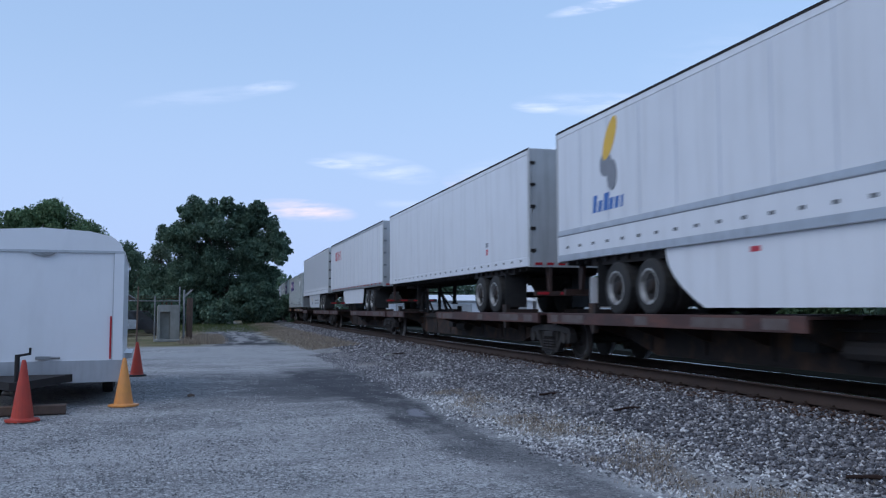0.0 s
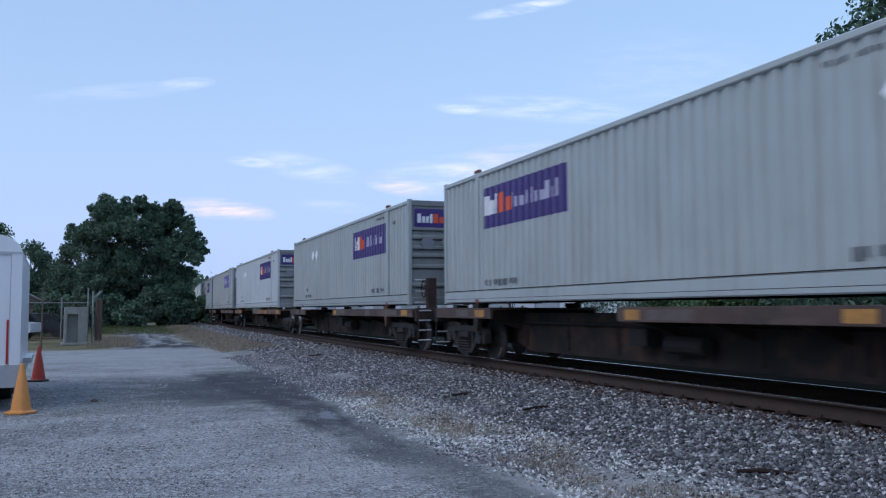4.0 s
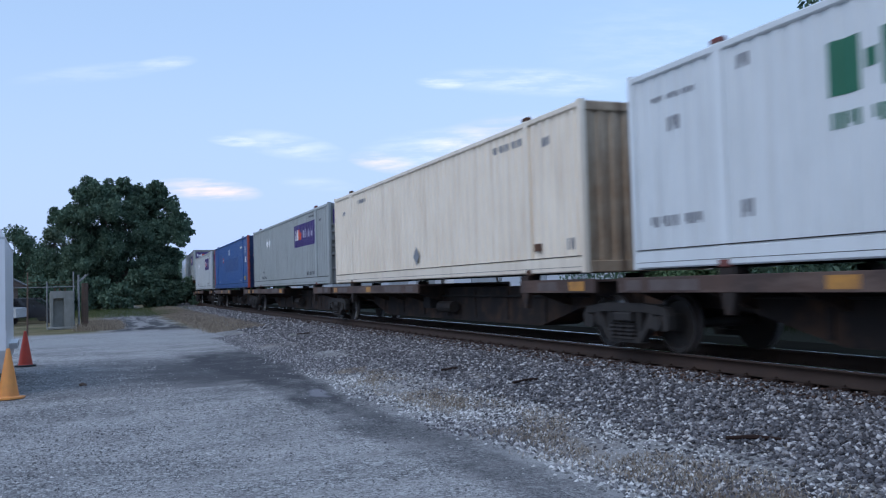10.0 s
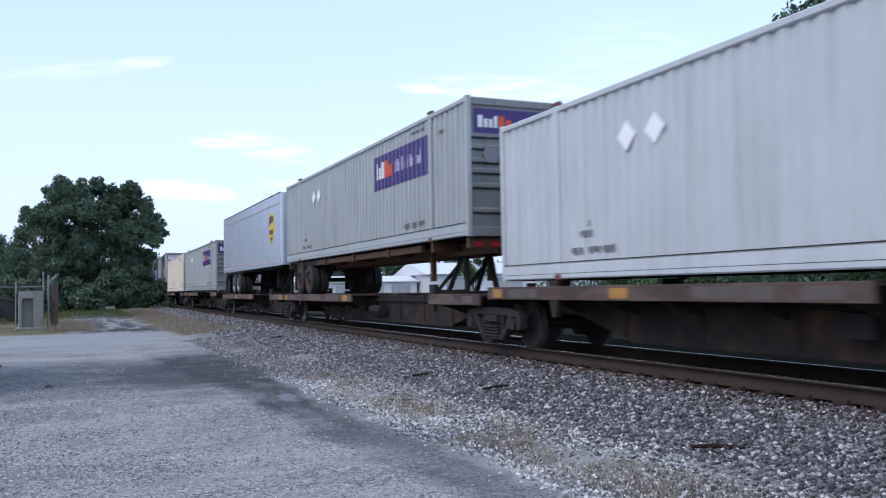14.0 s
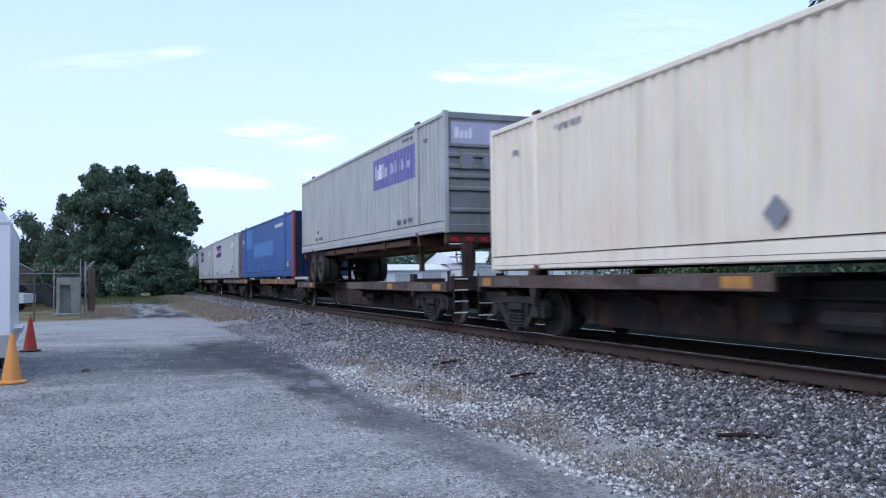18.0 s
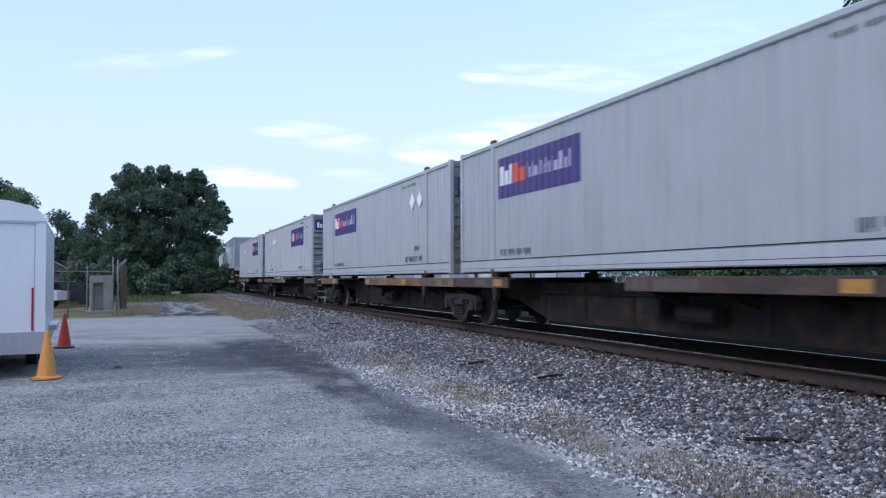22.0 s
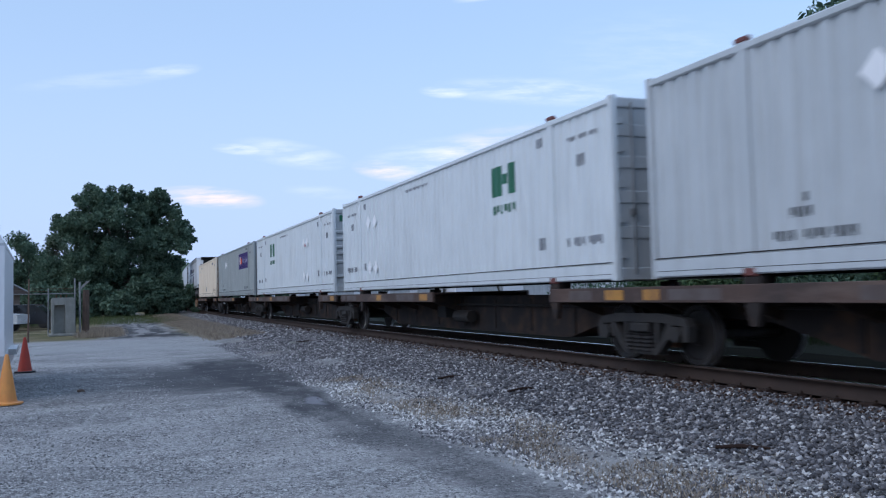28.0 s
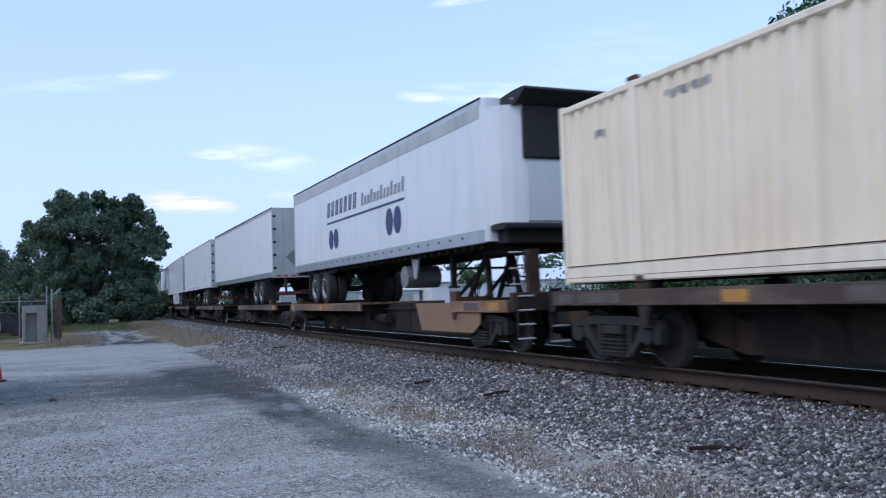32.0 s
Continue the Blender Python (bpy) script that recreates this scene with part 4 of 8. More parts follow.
    # ends
    for at_end, sy in ((front_end, -1), (rear_end, 1)):
        if at_end:
            bm = bmesh.new()
            y0, y1 = sorted((sy * (h - 0.3), sy * (h + 0.9)))
            add_box(bm, -0.35, 0.35, y0, y1, 0.52, 0.82, 0.04)
            add_box(bm, -0.17, 0.17, min(sy * (h + 0.8), sy * (h + 1.35)), max(sy * (h + 0.8), sy * (h + 1.35)), 0.54, 0.80, 0.05)
            part("coupler", bm, M["car_steel"], car)
            bm = bmesh.new()
            add_box(bm, -1.25, 1.25, min(sy * (h - 0.1), sy * (h + 0.08)), max(sy * (h - 0.1), sy * (h + 0.08)), 0.80, 1.15, 0.02)
            for sx in (-1, 1):
                add_rod(bm, (sx * 1.2, sy * (h + 0.1), 0.35), (sx * 1.2, sy * (h + 0.1), 1.2), 0.02, 6)
            sill = part("end_sill", bm, M["car_steel"], car, "end sill with ladder rungs")
            for sx in (-1, 1):
                for q in (0.30, 0.56, 0.82, 1.08):
                    bm = bmesh.new()
                    add_rod(bm, (sx * 0.85, sy * (h + 0.1), q), (sx * 1.2, sy * (h + 0.1), q), 0.018, 6)
                    part("rung", bm, M["rung"], sill, "bright worn ladder rung")
            if sy < 0:
                bm = bmesh.new()
                add_box(bm, -0.92, -0.66, -h - 0.05, -h + 0.12, 1.15, 1.95, 0.03)
                stand = part("brake_stand", bm, M["brake_rust"], car, "rusty hand brake stand")
                bm = bmesh.new()
                ring = [(-0.99, -h + 0.03 + 0.23 * math.cos(q * math.pi / 8), 1.66 + 0.23 * math.sin(q * math.pi / 8)) for q in range(16)]
                for q in range(16):
                    add_rod(bm, ring[q], ring[(q + 1) % 16], 0.017, 5)
                    if q % 4 == 0:
                        add_rod(bm, (-0.95, -h + 0.03, 1.66), ring[q], 0.012, 5)
                part("hand_wheel", bm, M["steel_dark"], stand, "round hand brake wheel")
                for q in (1.30, 1.60, 1.90):
                    bm = bmesh.new()
                    add_rod(bm, (-1.22, -h + 0.12, q), (-0.92, -h + 0.12, q), 0.016, 6)
                    part("rung", bm, M["rung"], stand, "bright worn ladder rung")
        else:
            bm = bmesh.new()
            y0, y1 = sorted((sy * (h - 0.4), sy * (h + 0.35)))
            add_box(bm, -0.30, 0.30, y0, y1, 0.60, 0.92, 0.05)
            part("articulated_joint", bm, M["car_steel"], car)
    return car


# ---------------------------------------------------------------- the train: containers
LEN, HW, HT = 16.15, 1.295, 2.87
PITCH = 0.279


RIB = [0.050]   # depth of the ribs of the container in work


def corrugation(y):
    """How far a side wall stands out at y: flat crests and troughs with sloping flanks."""
    p = (y / PITCH) % 1.0
    if p < 0.40:
        return 0.0
    if p < 0.50:
        return -(p - 0.40) / 0.10 * RIB[0]
    if p < 0.90:
        return -RIB[0]
    return -(1.0 - p) / 0.10 * RIB[0]


def wall_steps(y0, y1):
    out, k = [y0], math.floor(y0 / PITCH)
    while k * PITCH < y1:
        for p in (0.0, 0.40, 0.50, 0.90):
            y = (k + p) * PITCH
            if y0 + 0.002 < y < y1 - 0.002:
                out.append(y)
        k += 1
    return out + [y1]


def add_wall(bm, side, y0, y1, z0, z1, off=0.0, flat=False):
    """A stretch of a corrugated (or flat) side wall."""
    steps = [y0, y1] if flat else wall_steps(y0, y1)
    rows = []
    for y in steps:
        x = side * (HW - 0.03 + (0.0 if flat else corrugation(y)) + off)
        rows.append((bm.verts.new((x, y, z0)), bm.verts.new((x, y, z1))))
    for (a, b), (c, d) in zip(rows, rows[1:]):
        bm.faces.new((a, c, d, b))


def add_blocks(bm, side, blocks, off, flat=False):
    for y0, y1, z0, z1 in blocks:
        add_wall(bm, side, y0, y1, z0, z1, off, flat)


def panel_sign(box, side, y0, y1, z0, z1, faded=False, flat=False):
    """A purple panel with white, orange and small pale shapes of its sign; it reads from -y... to +y by the side."""
    bm = bmesh.new()
    add_wall(bm, side, y0, y1, z0, z1, 0.004, flat)
    panel = part("sign_panel", bm, M["faded_purple" if faded else "purple"], box, "faded lilac sign panel" if faded else "purple sign panel with white and orange shapes")
    w, hh = y1 - y0, z1 - z0

    def span(u0, u1, v0, v1):
        p, q = (y1 - u0 * w, y1 - u1 * w) if side < 0 else (y0 + u0 * w, y0 + u1 * w)
        return min(p, q), max(p, q), z0 + v0 * hh, z0 + v1 * hh

    white = [span(0.030, 0.088, 0.32, 0.79), span(0.098, 0.150, 0.32, 0.66), span(0.160, 0.208, 0.32, 0.79)]
    orange = [span(0.218, 0.290, 0.32, 0.79), span(0.300, 0.372, 0.32, 0.64)]
    pale, u = [], 0.40
    for k, (wide, tall) in enumerate(((0.014, 0.70), (0.014, 0.60), (0.014, 0.70), (0.034, 0.58), (0.010, 0.74), (0.016, 0.66), (0.010, 0.58), (0.014, 0.70), (0.014, 0.60), (0.014, 0.70), (0.038, 0.58), (0.036, 0.74), (0.036, 0.58), (0.012, 0.74))):
        pale.append(span(u, u + wide, 0.36, tall))
        u += wide + 0.017
    whites, oranges = [[q] for q in white], [[q] for q in orange]
    for nm, groups, mat in (("white_shape", whites, "logo_white"), ("orange_shape", oranges, "logo_pale" if faded else "logo_orange"), ("pale_shape", [[q] for q in pale], "logo_pale")):
        for blocks in groups:
            bm = bmesh.new()
            add_blocks(bm, side, blocks, 0.008, flat)
            part(nm, bm, M[mat], panel)
    return panel


def diamonds(box, side, spots, size=0.24, mat="logo_white"):
    for k, (y, z) in enumerate(spots):
        bm = bmesh.new()
        x = side * (HW - (0.014 if mat == "logo_white" else 0.004))
        add_prism(bm, [(y - size, z), (y, z - size), (y + size, z), (y, z + size)], 0, x - 0.006, x + 0.006)
        part("placard", bm, M["placard_white" if mat == "logo_white" else mat], box, {"logo_white": "white diamond placard", "logo_red": "red diamond placard"}.get(mat, "dark diamond placard"))


def marks(box, side, rows, mat="mark", flat=False, name="marking"):
    """Rows of short bars that stand for markings too small to read: y from, y to, z, height, pieces."""
    bm = bmesh.new()
    for y0, y1, z, hh, n in rows:
        n = 2 * n if n > 1 else 1
        w = (y1 - y0) / n
        for k in range(n):
            if n > 6 and k % 6 == 5:
                continue
            low = 0.25 * hh if k % 3 == 1 and n > 1 else 0.0
            add_wall(bm, side, y0 + k * w, y0 + (k + 0.66) * w, z + low, z + hh, 0.007, flat)
    tagged(part(name, bm, M[mat], box, "small dark markings" if mat == "mark" else ""), kind="stuff")


def build_container(label, paint, doors_front=False, flat=False, post=None, end_paint=None, roofline="aluminium", lug="lug_red", upright_end=False):
    """A 53-foot container. Its base centre is the origin, its forward end at -y."""
    box = thing("cargo_container", label, "container", "containers on the freight train")
    h, skin = LEN / 2, M[paint]
    end_mat = M[end_paint or paint]
    for side in (-1, 1):
        bm = bmesh.new()
        for y0, y1 in ((-h + 0.10, -h + 1.90), (-h + 2.08, h - 2.08), (h - 1.90, h - 0.10)):
            add_wall(bm, side, y0, y1, 0.26, HT - 0.10, 0.0, flat)
        part("side_wall", bm, skin, box)
        x0, x1 = sorted((side * (HW - 0.10), side * HW))
        box_part("bottom_rail", (x0, x1, -h + 0.10, h - 0.10, 0.015, 0.272), skin, box, "", 0.02)
        box_part("top_rail", (x0, x1 + 0.0, -h + 0.10, h - 0.10, HT - 0.11, HT - 0.005), skin, box, "", 0.02)
        bm = bmesh.new()
        xe0, xe1 = sorted((side * (HW - 0.015), side * (HW + 0.003)))
        add_box(bm, xe0, xe1, -h + 0.10, h - 0.10, 0.274, 0.290)
        add_box(bm, min(xe0, xe1) - 0.0, max(xe0, xe1), -h + 0.12, h - 0.12, 0.098, 0.105)
        part("rail_seam", bm, M["steel_dark"], box)
        for sy in (-1, 1):
            y = sy * (h - 1.99)
            box_part("lifting_post", (x0, x1 + side * 0.0, y - 0.09, y + 0.09, 0.0, HT), skin, box, "", 0.015)
            box_part("lifting_lug", (min(x0, x1), max(x0, x1) + 0.0, y - 0.10, y + 0.10, HT - 0.004, HT + 0.075), M[lug], box, "red-brown lifting lug", 0.02)
            box_part("foot_casting", (min(x0, x1) - 0.004, max(x0, x1) + 0.004, y - 0.10, y + 0.10, -0.012, 0.10), M[lug if side < 0 else "steel_dark"], box, "", 0.015)
    for sx in (-1, 1):
        for sy in (-1, 1):
            x0, x1 = sorted((sx * (HW - 0.12), sx * (HW + 0.004)))
            y0, y1 = sorted((sy * (h - 0.12), sy * h))
            bm = bmesh.new()
            add_box(bm, x0, x1, y0, y1, 0.0, HT + 0.02, 0.02)
            part("corner_post", bm, M[post] if post else skin, box)
    bm = bmesh.new()
    add_wall_y = np.linspace(-h + 0.1, h - 0.1, 40)
    rows = []
    for i, y in enumerate(add_wall_y):
        z = HT - 0.03 + (0.012 if i % 2 else 0.0)
        rows.append((bm.verts.new((-HW + 0.05, y, z)), bm.verts.new((HW - 0.05, y, z))))
    for (a, b), (c, d) in zip(rows, rows[1:]):
        bm.faces.new((a, b, d, c))
    part("roof", bm, skin, box)
    bm = bmesh.new()
    add_box(bm, -HW + 0.08, HW - 0.08, -h + 0.1, h - 0.1, 0.10, 0.19)
    for k in range(27):
        yy = -h + 0.5 + k * 0.58
        add_box(bm, -HW + 0.1, HW - 0.1, yy - 0.03, yy + 0.03, 0.015, 0.10)
    part("floor_frame", bm, M["steel_dark"], box)
    for sy in (-1, 1):
        is_door = (sy < 0) == doors_front
        ya, yb = sorted((sy * (h - 0.02), sy * (h - 0.10)))
        box_part("end_sill", (-HW + 0.12, HW - 0.12, ya, yb, 0.0, 0.20), end_mat, box, "", 0.015)
        box_part("end_header", (-HW + 0.12, HW - 0.12, ya, yb, HT - 0.16, HT), end_mat, box, "", 0.015)
        ye = sy * (h - 0.05)
        if is_door:
            for sx in (-1, 1):
                x0, x1 = sorted((sx * 0.01, sx * (HW - 0.13)))
                bm = bmesh.new()
                face = [(ye - sy * 0.05, 0.20), (ye, 0.20)]
                for zz in (0.75, 1.30, 1.85, 2.35):
                    face += [(ye, zz - 0.10), (ye + sy * 0.022, zz - 0.085), (ye + sy * 0.022, zz + 0.085), (ye, zz + 0.10)]
                add_prism(bm, face + [(ye, HT - 0.16), (ye - sy * 0.05, HT - 0.16)], 0, x0, x1)
                door = part("door", bm, end_mat, box, "tall ribbed container door")
                bm = bmesh.new()
                for px in (0.28, 0.92):
                    add_rod(bm, (sx * px, ye + sy * 0.045, 0.10), (sx * px, ye + sy * 0.045, HT - 0.08), 0.02, 8)
                    add_box(bm, sx * px - 0.05, sx * px + 0.05, min(ye, ye + sy * 0.07), max(ye, ye + sy * 0.07), 1.02, 1.12)
                part("locking_bar", bm, M["steel_dark" if end_paint in ("dark_blue", "rust_door") else "galvanised"], door)
                for zz in (0.4, 0.95, 1.5, 2.05, 2.5):
                    box_part("hinge", (sx * (HW - 0.15) - 0.06, sx * (HW - 0.15) + 0.06, min(ye, ye + sy * 0.05), max(ye, ye + sy * 0.05), zz - 0.05, zz + 0.05), end_mat, door)
        elif upright_end:
            bm = bmesh.new()
            rows = []
            for k in range(9):
                for p, d in ((0.0, 0.0), (0.45, 0.0), (0.58, -0.045), (0.87, -0.045)):
                    x = -HW + 0.12 + (k + p) * (2 * HW - 0.24) / 9
                    rows.append((bm.verts.new((x, ye + sy * d, 0.20)), bm.verts.new((x, ye + sy * d, HT - 0.16))))
            rows.append((bm.verts.new((HW - 0.12, ye, 0.20)), bm.verts.new((HW - 0.12, ye, HT - 0.16))))
            for (a, b), (c, d) in zip(rows, rows[1:]):
                bm.faces.new((a, c, d, b))
            part("end_wall", bm, end_mat, box, "end wall with upright ribs and rust streaks")
        else:
            bm = bmesh.new()
            outline = [(0.20, 0.0)]
            for zz in (0.47, 0.98, 1.28, 1.50, 1.78, 2.02):
                outline += [(zz - 0.03, 0.0), (zz - 0.03, -0.05), (zz + 0.015, -0.05), (zz + 0.03, 0.03), (zz + 0.09, 0.03), (zz + 0.13, 0.0)]
            outline.append((HT - 0.16, 0.0))
            rows = [(bm.verts.new((-HW + 0.12, ye + sy * d, z)), bm.verts.new((HW - 0.12, ye + sy * d, z))) for z, d in outline]
            for (a, b), (c, d) in zip(rows, rows[1:]):
                bm.faces.new((a, b, d, c))
            part("end_wall", bm, end_mat, box, "end wall with level ribs")
    return box


def end_sign(box, faded=False):
    """The purple panel on the forward end wall."""
    h = LEN / 2
    y = -h + 0.044
    bm = bmesh.new()
    add_box(bm, -1.10, 1.10, y - 0.012, y, 2.10, 2.64)
    panel = part("end_sign", bm, M["logo_pale" if faded else "purple"], box, "worn pale end sign" if faded else "purple end sign with white and orange shapes")
    bm = bmesh.new()
    for x0, x1, z0, z1 in ((-1.02, -0.91, 2.25, 2.50), (-0.88, -0.79, 2.25, 2.43), (-0.76, -0.68, 2.25, 2.43), (-0.65, -0.57, 2.25, 2.50)):
        add_box(bm, x0, x1, y - 0.018, y - 0.011, z0, z1)
    part("white_shape", bm, M["logo_white"], panel)
    bm = bmesh.new()
    for x0, x1, z0, z1 in ((-0.54, -0.41, 2.25, 2.50), (-0.37, -0.25, 2.25, 2.43)):
        add_box(bm, x0, x1, y - 0.018, y - 0.011, z0, z1)
    part("orange_shape", bm, M["logo_pale" if faded else "logo_orange"], panel)
    for k in range(11):
        box_part("pale_shape", (-0.05 + k * 0.095, 0.015 + k * 0.095, y - 0.018, y - 0.011, 2.26, 2.40 + 0.05 * (k % 3 == 0)), M["logo_pale"], panel)
    # two vents and a small plate below it
    for x in (-0.72, -0.12):
        bm = bmesh.new()
        add_prism(bm, [(x - 0.20, 1.70), (x - 0.14, 1.82), (x + 0.14, 1.82), (x + 0.20, 1.70), (x + 0.10, 1.52), (x - 0.10, 1.52)], 1, y - 0.045, y)
        part("vent", bm, M["logo_grey"], box, "grey vent cover")
    box_part("data_plate", (0.80, 1.02, y - 0.014, y, 1.66, 1.78), M["logo_white"], box)


def grey_container(paint="pale_grey_paint", sign_front=True, doors_front=False, faded=False, label=None):
    label = label or "grey corrugated steel container with a purple sign panel"
    RIB[0] = 0.042 if paint == "grey_paint" else 0.016 if doors_front else 0.040 if faded else 0.035
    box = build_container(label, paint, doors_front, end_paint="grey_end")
    h = LEN / 2
    for side in (-1,):
        if sign_front:
            panel_sign(box, side, -h + 2.17, -h + 5.92, 1.55, 2.45, faded)
            diamonds(box, side, [(h - 3.95, 2.05), (h - 4.60, 2.05)] if not faded else [], 0.22)
            marks(box, side, [(-h + 2.4, -h + 3.8, 0.38, 0.14, 9), (h - 3.6, h - 2.3, 0.38, 0.12, 9), (h - 3.0, h - 2.6, 0.64, 0.12, 3), (h - 2.95, h - 2.8, 0.82, 0.10, 1), (-h + 1.2, -h + 1.6, 2.32, 0.10, 3), (-h + 2.3, -h + 3.3, 2.58, 0.08, 9)])
        else:
            panel_sign(box, side, h - 6.0, h - 2.25, 1.60, 2.48, faded)
            diamonds(box, side, [(-h + 2.55, 2.10), (-h + 3.25, 2.10)], 0.25)
            marks(box, side, [(-h + 2.4, -h + 4.0, 0.36, 0.16, 11), (-h + 2.6, -h + 3.1, 0.66, 0.15, 3), (h - 3.9, h - 2.3, 0.36, 0.14, 12), (-h + 3.0, -h + 4.4, 2.55, 0.08, 9)])
    if not doors_front:
        end_sign(box, faded)
    else:
        y = -h - 0.02
        bm = bmesh.new()
        add_box(bm, -1.08, -0.45, y, y + 0.012, 1.98, 2.44)
        panel = part("end_sign", bm, M["purple"], box, "purple sign on the door")
        bm = bmesh.new()
        for x0, x1 in ((-1.02, -0.97), (-0.93, -0.88), (-0.84, -0.79), (-0.76, -0.71)):
            add_box(bm, x0, x1, y - 0.006, y + 0.001, 2.12, 2.32)
        part("white_shape", bm, M["logo_white"], panel)
        bm = bmesh.new()
        for x0, x1 in ((-0.66, -0.60), (-0.55, -0.49)):
            add_box(bm, x0, x1, y - 0.006, y + 0.001, 2.12, 2.32)
        part("orange_shape", bm, M["logo_orange"], panel)
    return box


def freight_white_container(sign_front):
    """White container with a green sign, number bars and pairs of placards."""
    RIB[0] = 0.026
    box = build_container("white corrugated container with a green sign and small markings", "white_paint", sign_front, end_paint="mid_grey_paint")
    h, side = LEN / 2, -1
    yc = -4.14 if sign_front else 3.80
    for y0, y1, z0, z1 in ((0.10, 0.54, 0.0, 0.60), (-0.12, 0.05, 0.22, 0.42), (-0.52, -0.18, 0.0, 0.60)):
        bm = bmesh.new()
        add_wall(bm, side, yc + y0, yc + y1, 1.78 + z0, 1.78 + z1, 0.006)
        part("green_sign", bm, M["logo_green"], box, "dark green sign shape")
    marks(box, side, [(yc - 0.52, yc + 0.54, 1.42, 0.18, 5)], "logo_green", name="green_marking")
    rows = [(-7.22, -6.94, 1.93, 0.20, 2), (-7.65, -6.50, 0.60, 0.15, 7), (-5.80, -5.56, 0.60, 0.22, 2), (-5.78, -5.55, 2.46, 0.17, 2), (-7.6, -6.6, 2.38, 0.08, 9)]
    marks(box, side, rows + [(-b, -a, z, hh, k) for a, b, z, hh, k in rows] + [(0.2, 1.9, 2.52, 0.07, 9)], "logo_grey")
    if sign_front:
        # forward-facing end is doors; placards towards the rear
        diamonds(box, side, [(5.18, 2.02), (4.55, 2.0), (5.10, 0.68), (4.47, 0.67)], 0.20)
    else:
        diamonds(box, side, [(-3.23, 1.97), (-3.85, 1.97), (-3.27, 0.66), (-3.90, 0.65)], 0.20)
        diamonds(box, side, [(-3.54, 1.88)], 0.07, "logo_red")
        box_part("green_header", (-1.05, 1.05, -h + 0.02, -h + 0.045, 2.46, 2.66), M["logo_green"], box, "green header strip")
        bm = bmesh.new()
        add_prism(bm, [(-0.68, 1.9), (-0.5, 1.72), (-0.32, 1.9), (-0.5, 2.08)], 1, -h + 0.02, -h + 0.05)
        part("end_placard", bm, M["logo_white"], box, "white diamond placard")
    RIB[0] = 0.050
    return box


def beige_container(rusty, tan=False):
    RIB[0] = 0.050 if tan else 0.036
    box = build_container(("tan" if tan else "beige") + " corrugated container with rust stains on its end", "tan_paint" if tan else "beige_paint", tan, end_paint="rust_door" if tan else "rusty_beige", lug="rust", upright_end=True)
    h, side = LEN / 2, -1
    diamonds(box, side, [(h - 8.05, 0.60)], 0.22, "logo_grey")
    if not tan:
        bm = bmesh.new()
        add_prism(bm, [(-0.27, 0.72), (0.03, 0.42), (0.33, 0.72), (0.03, 1.02)], 1, -h + 0.02, -h + 0.045)
        part("end_placard", bm, M["steel_dark"], box, "rusty dark diamond placard")
    marks(box, side, [(-h + 2.2, -h + 3.5, 2.45, 0.14, 7), (-h + 1.1, -h + 1.4, 2.30, 0.16, 2), (-h + 0.35, -h + 0.6, 0.40, 0.2, 2), (h - 3.6, h - 2.6, 2.44, 0.12, 6), (h - 1.2, h - 0.9, 2.2, 0.14, 2)], "logo_grey")
    box_part("label_plate", (-HW - 0.002, -HW + 0.02, -h + 1.5, -h + 1.75, 0.42, 0.56), M["rust"], box)
    RIB[0] = 0.050
    return box


